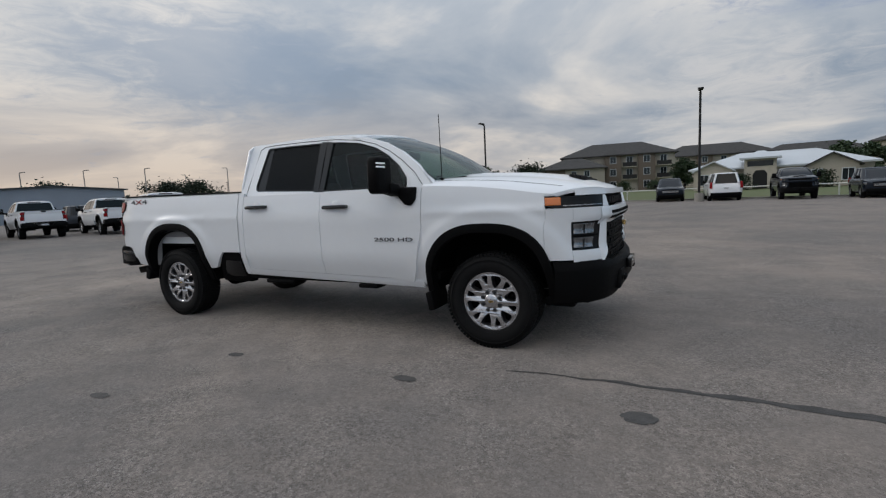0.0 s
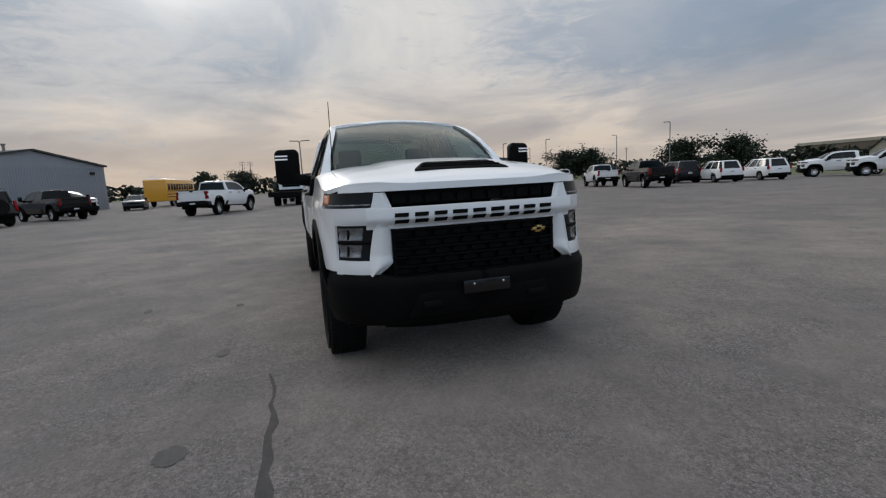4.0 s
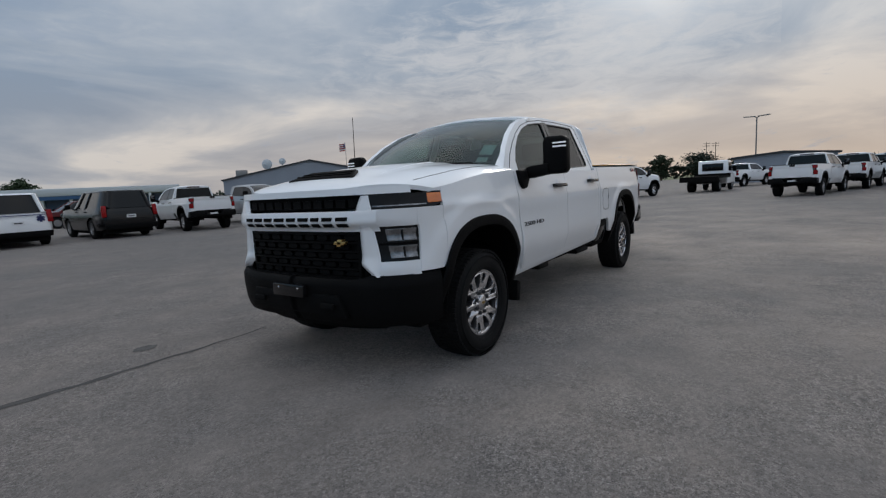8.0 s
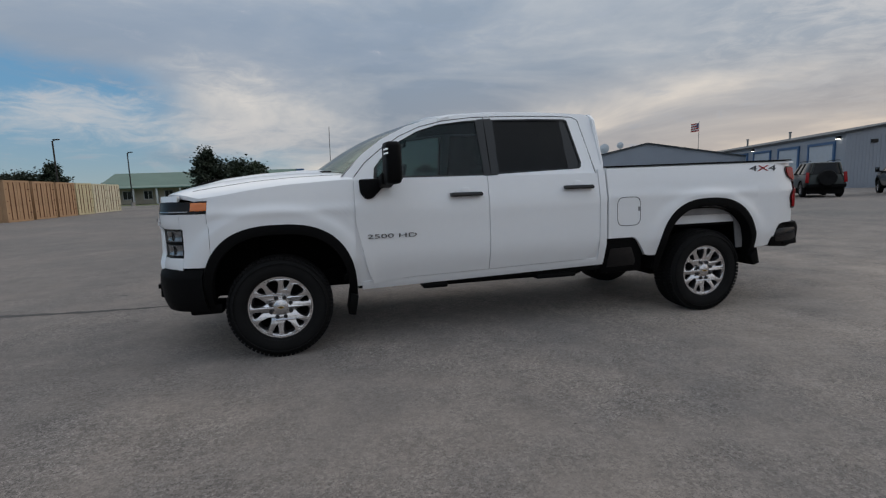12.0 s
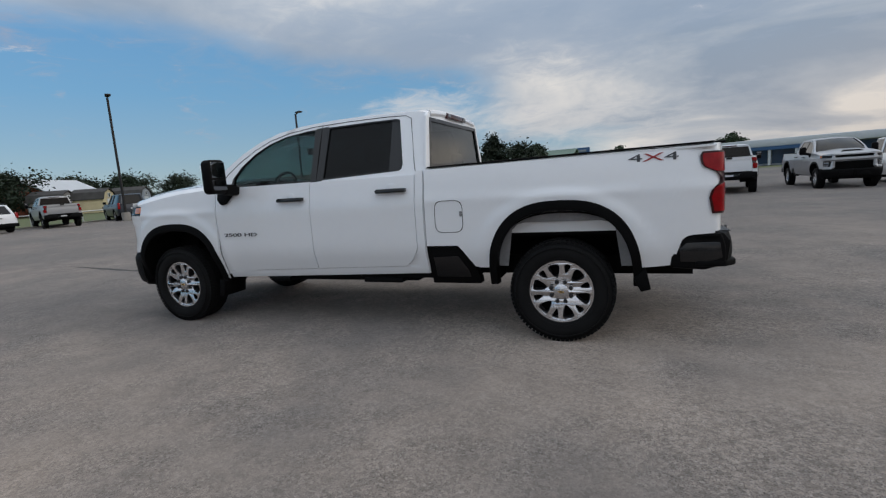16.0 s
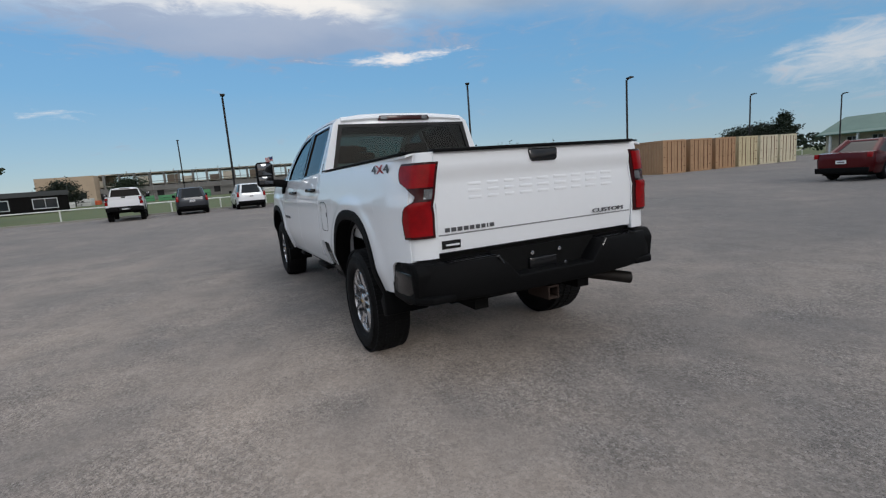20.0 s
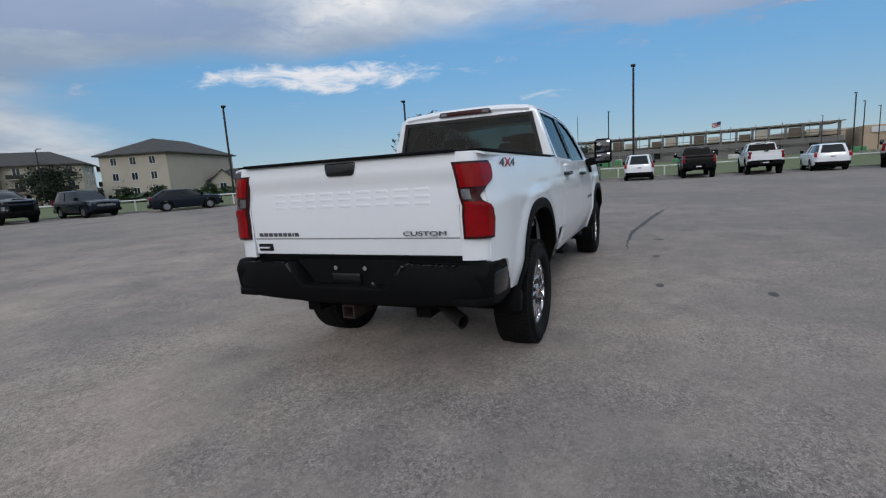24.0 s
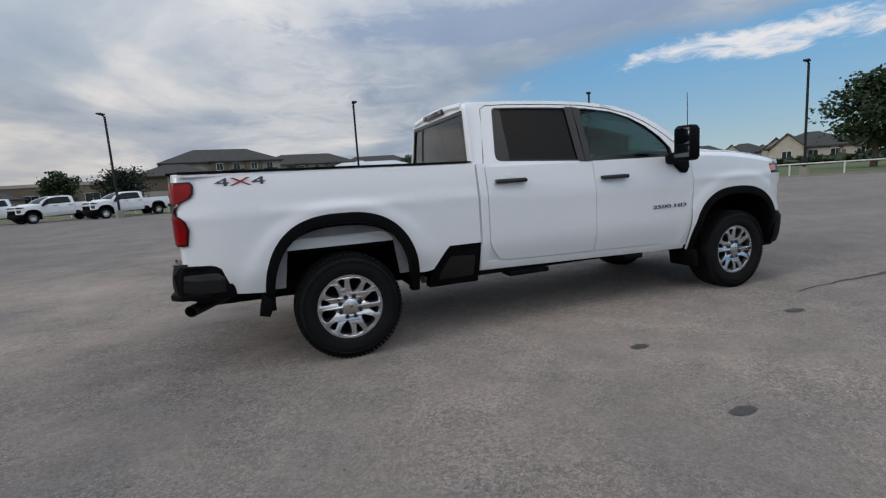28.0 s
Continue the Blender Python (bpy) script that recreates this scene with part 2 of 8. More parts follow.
def glass(name, tint, gloss=1.0, f0=0.03):
    """A tinted pane: clear to the degree of its tint, mirroring by Fresnel."""
    m = bpy.data.materials.new(name)
    m.use_nodes = True
    nt = m.node_tree
    nt.nodes.clear()
    out = node(nt, "ShaderNodeOutputMaterial")
    tr = node(nt, "ShaderNodeBsdfTransparent")
    tr.inputs[0].default_value = (*tint, 1)
    gl = node(nt, "ShaderNodeBsdfGlossy")
    gl.inputs["Roughness"].default_value = 0.02
    gl.inputs[0].default_value = (gloss, gloss, gloss, 1)
    lw = node(nt, "ShaderNodeLayerWeight")
    lw.inputs["Blend"].default_value = 0.5
    fac = math_node(nt, "ADD", f0, math_node(nt, "MULTIPLY", math_node(nt, "POWER", lw.outputs["Facing"], 5.0), 1 - f0))
    mx = node(nt, "ShaderNodeMixShader")
    nt.links.new(fac, mx.inputs[0])
    nt.links.new(tr.outputs[0], mx.inputs[1])
    nt.links.new(gl.outputs[0], mx.inputs[2])
    nt.links.new(mx.outputs[0], out.inputs[0])
    return m


def paint(name, color, rough=0.32, metal=0.0):
    return mat(name, color, rough=rough, metal=metal, vary=0.035, scale=1.3, coat=0.8 if color[0] > 0.5 else 0.3, spec=0.5 if color[0] > 0.5 else 0.25)


WHITE = paint("white_paint", (0.86, 0.875, 0.90))
BLACK_PAINT = paint("black_paint", (0.005, 0.005, 0.006), 0.25)
SILVER = paint("silver_paint", (0.42, 0.43, 0.45), 0.35, 0.6)
GREY_PAINT = paint("grey_paint", (0.045, 0.05, 0.06), 0.3, 0.3)
NAVY = paint("navy_paint", (0.010, 0.015, 0.024), 0.25, 0.2)
GREEN_DARK = paint("dark_green_paint", (0.025, 0.03, 0.028), 0.35, 0.1)
RED_PAINT = paint("red_paint", (0.085, 0.006, 0.008), 0.25, 0.3)
YELLOW_BUS = paint("yellow_paint", (0.75, 0.36, 0.02), 0.4)
PLASTIC = mat("black_plastic", (0.0060, 0.0060, 0.0064), 0.55, vary=0.3, scale=4, spec=0.06, bump=0.15, bscale=300)
GLOSS_BLACK = mat("gloss_black", (0.008, 0.008, 0.009), 0.15)
RUBBER = mat("rubber", (0.009, 0.009, 0.0095), 0.8, vary=0.35, scale=6, spec=0.2, bump=0.2, bscale=80)
UNDER = mat("underbody", (0.009, 0.009, 0.009), 0.85, vary=0.3, spec=0.08)
LINER = mat("wheel_liner", (0.30, 0.30, 0.31), 0.75, vary=0.35, scale=5)
ALU = mat("machined_aluminium", (0.72, 0.72, 0.74), 0.2, 0.95, vary=0.12, scale=8)
# shade of the spoke pockets and lug holes is put into this alloy colour
ALU_DARK = mat("painted_alloy", (0.035, 0.035, 0.038), 0.4, 0.5)
# the mirrors' dark reflection is put into this metal colour
MIRROR = mat("mirror_silver", (0.16, 0.165, 0.175), 0.06, 1.0)
EXHAUST = mat("dark_exhaust_steel", (0.05, 0.045, 0.042), 0.5, 0.8, vary=0.3, scale=12)
CHROME = mat("chrome", (0.75, 0.75, 0.77), 0.1, 1.0)
STEEL = mat("steel", (0.32, 0.31, 0.30), 0.45, 0.9, vary=0.3, scale=9)
RUST = mat("rusty_steel", (0.04, 0.024, 0.018), 0.8, 0.3, vary=0.4, scale=20)
GOLD = mat("gold_emblem", (0.62, 0.42, 0.16), 0.3, 0.9)
BADGE = mat("grey_badge", (0.12, 0.12, 0.13), 0.35, 0.5)
DECAL_RED = mat("red_decal", (0.34, 0.02, 0.025), 0.45)
DECAL_GREY = mat("grey_decal", (0.075, 0.08, 0.09), 0.45)
RED_LENS = mat("red_lens", (0.33, 0.003, 0.006), 0.14, vary=0.5, scale=11, spec=0.3, coat=0.0)
RED_DARK = mat("dark_red_lens", (0.035, 0.002, 0.003), 0.2, spec=0.35, coat=0.2)
CLEAR_LENS = mat("clear_lens", (0.36, 0.37, 0.39), 0.18, 0.7, vary=0.7, scale=22, bump=0.3, bscale=60)
LAMP_DARK = mat("lamp_housing", (0.014, 0.015, 0.017), 0.3, vary=0.4, scale=18, spec=0.14, coat=0.06)
AMBER = mat("amber_lens", (0.78, 0.20, 0.03), 0.15, vary=0.25, scale=16, coat=1.0)
PLATE_WHITE = mat("plate_white", (0.75, 0.76, 0.78), 0.5)
SEAT = mat("seat_fabric", (0.06, 0.064, 0.066), 0.85, vary=0.3, bump=0.2, bscale=200)
PAPER = mat("paper_sticker", (0.78, 0.74, 0.70), 0.7, vary=0.1)
GLASS_FRONT = glass("front_glass", (0.45, 0.54, 0.54), 0.7)
GLASS_BACK = glass("rear_window_glass", (0.42, 0.45, 0.44))
GLASS_REAR = glass("tinted_glass", (0.09, 0.094, 0.10), 0.65)
GLASS_WS = glass("windscreen_glass", (0.55, 0.66, 0.64), 0.75, 0.04)
GLASS_BG = mat("car_glass", (0.004, 0.005, 0.006), 0.08, spec=0.35)
LIGHTBAR = mat("mirror_light_bar", (0.85, 0.87, 0.9), 0.2, emit=0.25)


# ---- mesh helpers ----
class Mesh:
    """Collects vertices and faces, then becomes one object."""

    def __init__(self):
        self.v, self.f = [], []

    def box(self, x0, x1, y0, y1, z0, z1):
        b = len(self.v)
        self.v += [(x, y, z) for x in (x0, x1) for y in (y0, y1) for z in (z0, z1)]
        self.f += [tuple(b + i for i in q) for q in ((0, 1, 3, 2), (4, 6, 7, 5), (0, 4, 5, 1), (2, 3, 7, 6), (0, 2, 6, 4), (1, 5, 7, 3))]
        return self

    def prism(self, poly, fn, d0, d1):
        """Polygon extruded between depths d0 and d1; fn(u, w, d) gives the place."""
        b, n = len(self.v), len(poly)
        self.v += [fn(u, w, d0) for u, w in poly] + [fn(u, w, d1) for u, w in poly]
        self.f += [tuple(range(b, b + n)), tuple(range(b + 2 * n - 1, b + n - 1, -1))]
        self.f += [(b + i, b + (i + 1) % n, b + n + (i + 1) % n, b + n + i) for i in range(n)]
        return self

    def plate(self, outer, holes, fn, d0, d1):
        """Polygon with holes, of some thickness."""
        loops = [list(outer)] + [list(h) for h in holes]
        tris = tessellate_polygon([[Vector((u, w, 0)) for u, w in lp] for lp in loops])
        flat = [p for lp in loops for p in lp]
        b, n = len(self.v), len(flat)
        self.v += [fn(u, w, d0) for u, w in flat] + [fn(u, w, d1) for u, w in flat]
        for t in tris:
            self.f.append(tuple(b + i for i in t))
            self.f.append(tuple(b + n + i for i in reversed(t)))
        k = b
        for lp in loops:
            m = len(lp)
            self.f += [(k + i, k + (i + 1) % m, k + n + (i + 1) % m, k + n + i) for i in range(m)]
            k += m
        return self

    def strip(self, us, lo, hi, fn, nv=6, th=0.02):
        """Curved panel: columns us, each from lo(u) to hi(u); fn(u, z, depth) gives the place."""
        n, b, w = len(us), len(self.v), nv + 1
        for o in (0.0, th):
            for u in us:
                a, c = lo(u), hi(u)
                self.v += [fn(u, a + (c - a) * j / nv, o) for j in range(w)]
        ix = lambda k, i, j: b + (k * n + i) * w + j
        for i in range(n - 1):
            for j in range(nv):
                self.f.append((ix(0, i, j), ix(0, i + 1, j), ix(0, i + 1, j + 1), ix(0, i, j + 1)))
                self.f.append((ix(1, i, j), ix(1, i, j + 1), ix(1, i + 1, j + 1), ix(1, i + 1, j)))
            for j in (0, nv):
                self.f.append((ix(0, i, j), ix(0, i + 1, j), ix(1, i + 1, j), ix(1, i, j)))
        for i in (0, n - 1):
            for j in range(nv):
                self.f.append((ix(0, i, j), ix(0, i, j + 1), ix(1, i, j + 1), ix(1, i, j)))
        return self

    def tube(self, path, r, n=8, r2=None):
        path = [Vector(p) for p in path]
        b = len(self.v)
        for i, p in enumerate(path):
            d = (path[min(i + 1, len(path) - 1)] - path[max(i - 1, 0)]).normalized()
            a = d.cross(Vector((0, 0, 1)) if abs(d.z) < 0.9 else Vector((1, 0, 0))).normalized()
            c = d.cross(a)
            rr = r + ((r2 if r2 is not None else r) - r) * i / max(1, len(path) - 1)
            self.v += [tuple(p + a * rr * math.cos(k * math.tau / n) + c * rr * math.sin(k * math.tau / n)) for k in range(n)]
        for i in range(len(path) - 1):
            self.f += [(b + i * n + k, b + i * n + (k + 1) % n, b + (i + 1) * n + (k + 1) % n, b + (i + 1) * n + k) for k in range(n)]
        self.f += [tuple(b + k for k in range(n)), tuple(b + (len(path) - 1) * n + k for k in reversed(range(n)))]
        return self

    def revolve(self, prof, n, fn):
        """Closed profile of (radius, depth) turned round an axis; fn(a, b, depth) gives the place."""
        b, m = len(self.v), len(prof)
        for k in range(n):
            c, s = math.cos(k * math.tau / n), math.sin(k * math.tau / n)
            self.v += [fn(r * c, r * s, d) for r, d in prof]
        for k in range(n):
            q = (k + 1) % n
            self.f += [(b + k * m + i, b + k * m + (i + 1) % m, b + q * m + (i + 1) % m, b + q * m + i) for i in range(m)]
        return self

    def mirror(self):
        """A copy across the xz plane."""
        o = Mesh()
        o.v = [(x, -y, z) for x, y, z in self.v]
        o.f = [tuple(reversed(q)) for q in self.f]
        return o

    def obj(self, name, material, parent=None, label="", bevel=0.0, segs=2, smooth=38, recalc=True):
        me = bpy.data.meshes.new(name)
        me.from_pydata(self.v, [], self.f)
        if recalc or bevel:
            bm = bmesh.new()
            bm.from_mesh(me)
            bmesh.ops.remove_doubles(bm, verts=bm.verts, dist=1e-5)
            bmesh.ops.recalc_face_normals(bm, faces=bm.faces)
            if bevel:
                es = [e for e in bm.edges if len(e.link_faces) == 2 and e.calc_face_angle(0) > radians(32)]
                bmesh.ops.bevel(bm, geom=es, offset=bevel, segments=segs, affect="EDGES", profile=0.5, clamp_overlap=True)
            bm.to_mesh(me)
            bm.free()
        if smooth:
            me.polygons.foreach_set("use_smooth", [True] * len(me.polygons))
            me.set_sharp_from_angle(angle=radians(smooth))
        me.materials.append(material)
        ob = new(name, me)
        ob.parent = parent
        if label:
            ob["label"] = label
        return ob


def thing(name, label, category, group="", kind=""):
    ob = new(name)
    ob.empty_display_size = 0.3
    return tagged(ob, label, category, group, kind)


def both(m, name, material, parent, label="", **kw):
    """A part and its twin on the other side of the vehicle."""
    return m.obj(name, material, parent, label, **kw), m.mirror().obj(name, material, parent, label, **kw)


def text_mesh(s, size, name, material, parent, m, depth=0.004, squash=(1, 1), label=""):
    cu = bpy.data.curves.new(name, "FONT")
    cu.body, cu.size, cu.extrude, cu.align_x, cu.align_y = s, size, depth, "CENTER", "CENTER"
    tmp = bpy.data.objects.new(name, cu)
    scene.collection.objects.link(tmp)
    bpy.context.view_layer.update()
    me = bpy.data.meshes.new_from_object(tmp)
    bpy.data.objects.remove(tmp)
    me.transform(m @ Matrix.Diagonal((squash[0], squash[1], 1, 1)))
    me.materials.clear()
    me.materials.append(material)
    ob = new(name, me)
    ob.parent = parent
    if label:
        ob["label"] = label
    return ob


def lin(a, b, n):
    return [a + (b - a) * i / (n - 1) for i in range(n)]

# ---- the pickup: shape functions (front +x, left +y, axles at x = +-2.018) ----
AX, TYRE_R = 2.018, 0.405


def sup(t, n):
    return max(0.0, 1 - abs(t) ** n) ** (1 / n)


def side_y(z):
    """Half width of the body at a height."""
    return 0.974 - 0.30 * max(0.0, z - 1.00) ** 2 - 0.10 * max(0.0, 0.90 - z) ** 2 - 0.27 * max(0.0, 0.745 - z) + 0.010 * math.exp(-((z - 1.17) / 0.035) ** 2)


# plan of the nose: superellipse ahead of the front axle, by length along the skin
_th = np.linspace(0, math.pi / 2, 600)
_px = 2.02 + 0.94 * np.sin(_th) ** 0.5
_py = np.cos(_th) ** 0.5
_ps = np.concatenate([[0], np.cumsum(np.hypot(np.diff(_px), 0.95 * np.diff(_py)))])
S_END = float(_ps[-1])


def plan(s):
    """x and relative half width at a length s along the skin (s < 0: straight side)."""
    if s <= 0:
        return 2.02 + s, 1.0
    return float(np.interp(s, _ps, _px)), float(np.interp(s, _ps, _py))


def s_of_y(y):
    return float(np.interp(-y / 0.95, -_py, _ps))


def s_of_x(x):
    return x - 2.02 if x <= 2.02 else float(np.interp(x, _px, _ps))


def flare(x, z):
    b = 0.0
    for xc in (AX, -AX):
        d = math.hypot((x - xc) * 0.97, z - 0.45)
        q = min(1, max(0, (0.80 - d) / 0.09))
        b = max(b, 0.015 * q * q * (3 - 2 * q))
    return b


def skin(s, z, o):
    x, k = plan(s)
    rake = 0.10 * max(0.0, z - 1.16) * (1 if s > 0.3 else max(0, s) / 0.3)
    rake += (1 - k) ** 0.3 * float(np.interp(z, [0.79, 0.87, 1.055, 1.083], [0.0, 0.034, 0.040, 0.0])) if s > 0.3 else 0.0
    y = (side_y(z) + flare(x, z) - o) * k
    return (x - rake - o * (1 - k), y, z)


def flat_skin(x, z, o):
    tail = 0.05 * max(0.0, (-2.75 - x) / 0.35) ** 2
    return (x, side_y(z) + flare(x, z) - o - tail, z)


def arch(xc, w, h, n=2.6, z0=0.45):
    return lambda x: z0 + h * sup((x - xc) / w, n) if abs(x - xc) < w else -9


FO, FI = arch(AX - 0.03, 0.585, 0.615), arch(AX - 0.03, 0.525, 0.545)
RO, RI = arch(-AX - 0.01, 0.585, 0.675), arch(-AX - 0.01, 0.525, 0.605)


def crowd(a, b, n):
    """Values from a to b, crowded towards both ends."""
    return [a + (b - a) * (0.5 - 0.5 * math.cos(math.pi * i / (n - 1))) for i in range(n)]


def shoulder(x):
    return float(np.interp(x, [1.2, 1.5, 1.9, 2.2, 2.42, 2.6, 2.95], [1.405, 1.40, 1.375, 1.34, 1.305, 1.283, 1.278]))


def hood_c(x):
    return float(np.interp(x, [1.3, 1.6, 1.84, 2.17, 2.47, 2.70, 2.84, 2.92], [1.475, 1.485, 1.482, 1.465, 1.43, 1.385, 1.345, 1.30]))


def green_y(z):
    """Half width of the cab above the belt line."""
    return 0.893 - 0.335 * (z - 1.40) - 0.10 * (z - 1.40) ** 2


def green(x, z, o):
    return (x, green_y(z) - o, z)


WIN_F = [(1.225, 1.405), (1.215, 1.49), (1.12, 1.605), (0.98, 1.715), (0.82, 1.80), (0.62, 1.862), (0.36, 1.895), (0.25, 1.90), (0.235, 1.405)]
WIN_R = [(0.155, 1.412), (0.145, 1.905), (-0.30, 1.912), (-0.60, 1.91), (-0.625, 1.895), (-0.69, 1.50), (-0.68, 1.46), (-0.655, 1.445)]
CAB = [(1.50, 1.36), (1.47, 1.43), (1.31, 1.605), (1.13, 1.735), (0.92, 1.842), (0.71, 1.908), (0.45, 1.948), (0.10, 1.968), (-0.40, 1.970), (-0.80, 1.960), (-0.865, 1.94), (-0.90, 1.70), (-0.905, 1.42), (-0.90, 1.36)]


def build_wheel(parent, xc, sgn, front):
    """A wheel with its axis along y; its outer face points to sgn * y."""
    yo = 0.945
    fn = lambda a, b, d: (xc + a, sgn * (yo - d), TYRE_R + b)
    wheel = new("wheel")
    wheel.parent = parent
    m = Mesh().revolve([(0.246, 0.012), (0.252, -0.006), (0.275, -0.020), (0.31, -0.028), (0.345, -0.024), (0.374, -0.010), (0.394, 0.012), (0.403, 0.04), (0.405, 0.115),
                        (0.403, 0.20), (0.390, 0.235), (0.345, 0.255), (0.246, 0.245)], 72, fn)
    # raised rings and lettering ribs on the sidewall
    for rr in (0.268, 0.352):
        m.revolve([(rr, -0.030 if rr > 0.3 else -0.019), (rr + 0.004, -0.031 if rr > 0.3 else -0.021), (rr + 0.008, -0.018), (rr, -0.016)], 72, fn)
    # tread blocks and grooves
    for k in range(72):
        a = k * math.tau / 72
        for d0, d1, off in ((-0.008, 0.042, 0.0), (0.056, 0.110, 0.5), (0.124, 0.182, 0.0), (0.196, 0.24, 0.5)):
            aa = a + off * math.tau / 72
            w = math.tau / 72 * 0.36
            b = len(m.v)
            for r, dd in ((0.388, 0), (0.411 if 0.05 < d0 < 0.19 else 0.405, 0)):
                for q, d in ((-w, d0), (w, d0), (w, d1), (-w, d1)):
                    m.v.append(fn(r * math.cos(aa + q), r * math.sin(aa + q), d))
            m.f += [(b + 4, b + 5, b + 6, b + 7), (b, b + 1, b + 5, b + 4), (b + 1, b + 2, b + 6, b + 5), (b + 2, b + 3, b + 7, b + 6), (b + 3, b, b + 4, b + 7)]
    m.obj("tyre", RUBBER, wheel, smooth=30)
    # rim barrel and lip
    Mesh().revolve([(0.258, 0.014), (0.252, 0.004), (0.238, 0.006), (0.232, 0.03), (0.225, 0.20), (0.24, 0.20), (0.258, 0.05)], 64, fn).obj("rim", ALU, wheel)
    Mesh().revolve([(0.001, 0.16), (0.228, 0.16), (0.228, 0.17), (0.001, 0.17)], 32, fn).obj("brake_disc", STEEL, wheel)
    # cast face: six large pockets, six small ones between the spoke pairs
    ring = lambda r, n, q=0.0: [(r * math.cos(q + v * math.tau / n), r * math.sin(q + v * math.tau / n)) for v in range(n)]
    def pocket(ac, r0, r1, w0, w1):
        pts = []
        for v in range(20):
            a = v * math.tau / 20
            cx, cy = math.copysign(abs(math.cos(a)) ** 0.7, math.cos(a)), math.copysign(abs(math.sin(a)) ** 0.7, math.sin(a))
            r = (r0 + r1) / 2 + (r1 - r0) / 2 * cx
            w = (w0 + w1) / 2 + (w1 - w0) / 2 * cx
            pts.append((r * math.cos(ac) - w * cy * math.sin(ac), r * math.sin(ac) + w * cy * math.cos(ac)))
        return pts
    holes = []
    for k in range(6):
        base = k * math.tau / 6 + 0.26
        holes.append(pocket(base, 0.116, 0.224, 0.016, 0.058))
        holes.append(pocket(base + math.tau / 12, 0.148, 0.224, 0.005, 0.033))
    dish = lambda a, b, d: fn(a, b, d + 0.004 + 0.009 * (0.5 + 0.5 * math.cos(12 * (math.atan2(b, a) - 0.26))) + 0.020 * max(0.0, 1 - math.hypot(a, b) / 0.235))
    Mesh().plate(ring(0.236, 72), holes, dish, 0.0, 0.05).obj("spokes", ALU, wheel, smooth=25, bevel=0.006)
    for h in holes:
        c = [sum(p[q] for p in h) / len(h) for q in (0, 1)]
        rim_in = [(c[0] + (p[0] - c[0]) * 0.80, c[1] + (p[1] - c[1]) * 0.80) for p in h]
        Mesh().plate(h, [rim_in], lambda a, b, d: dish(a, b, d + (0.022 if (a, b) in rim_in else 0.004)), 0.006, 0.04).obj("pocket_lining", ALU_DARK, wheel)
    # added dark disc stands in for the shade behind the spokes
    Mesh().revolve([(0.0005, 0.11), (0.232, 0.11), (0.232, 0.12), (0.0005, 0.12)], 40, fn).obj("wheel_inside", UNDER, wheel)
    Mesh().revolve([(0.05, 0.012), (0.100, 0.019), (0.112, 0.032), (0.112, 0.06), (0.05, 0.06)], 40, fn).obj("hub", ALU, wheel)
    cap = Mesh().revolve([(0.0005, -0.002), (0.050, 0.0), (0.058, 0.006), (0.060, 0.04), (0.0005, 0.04)], 32, fn).obj("center_cap", ALU, wheel, "silver wheel centre cap")
    e = Mesh()
    for x0, x1, z0, z1 in ((-0.024, 0.024, -0.005, 0.005), (-0.009, 0.009, -0.010, 0.010)):
        e.prism([(x0 - 0.003, z0), (x1 - 0.003, z0), (x1 + 0.003, z1), (x0 + 0.003, z1)], fn, -0.005, 0.004)
    e.obj("emblem", GOLD, cap)
    for k in range(8):
        a = (k + 0.5) * math.tau / 8
        n = Mesh().revolve([(0.0005, -0.003), (0.006, -0.002), (0.009, 0.002), (0.0165, 0.003), (0.0165, 0.035), (0.0005, 0.035)], 10,
                           lambda p, q, d, a=a: fn(0.082 * math.cos(a) + p, 0.082 * math.sin(a) + q, d + 0.0))
        n.obj("lug_nut", ALU_DARK, wheel)
    Mesh().tube([fn(0.19, 0.06, 0.005), fn(0.2, 0.063, -0.012)], 0.004, 6).obj("valve_stem", RUBBER, wheel)
    return wheel


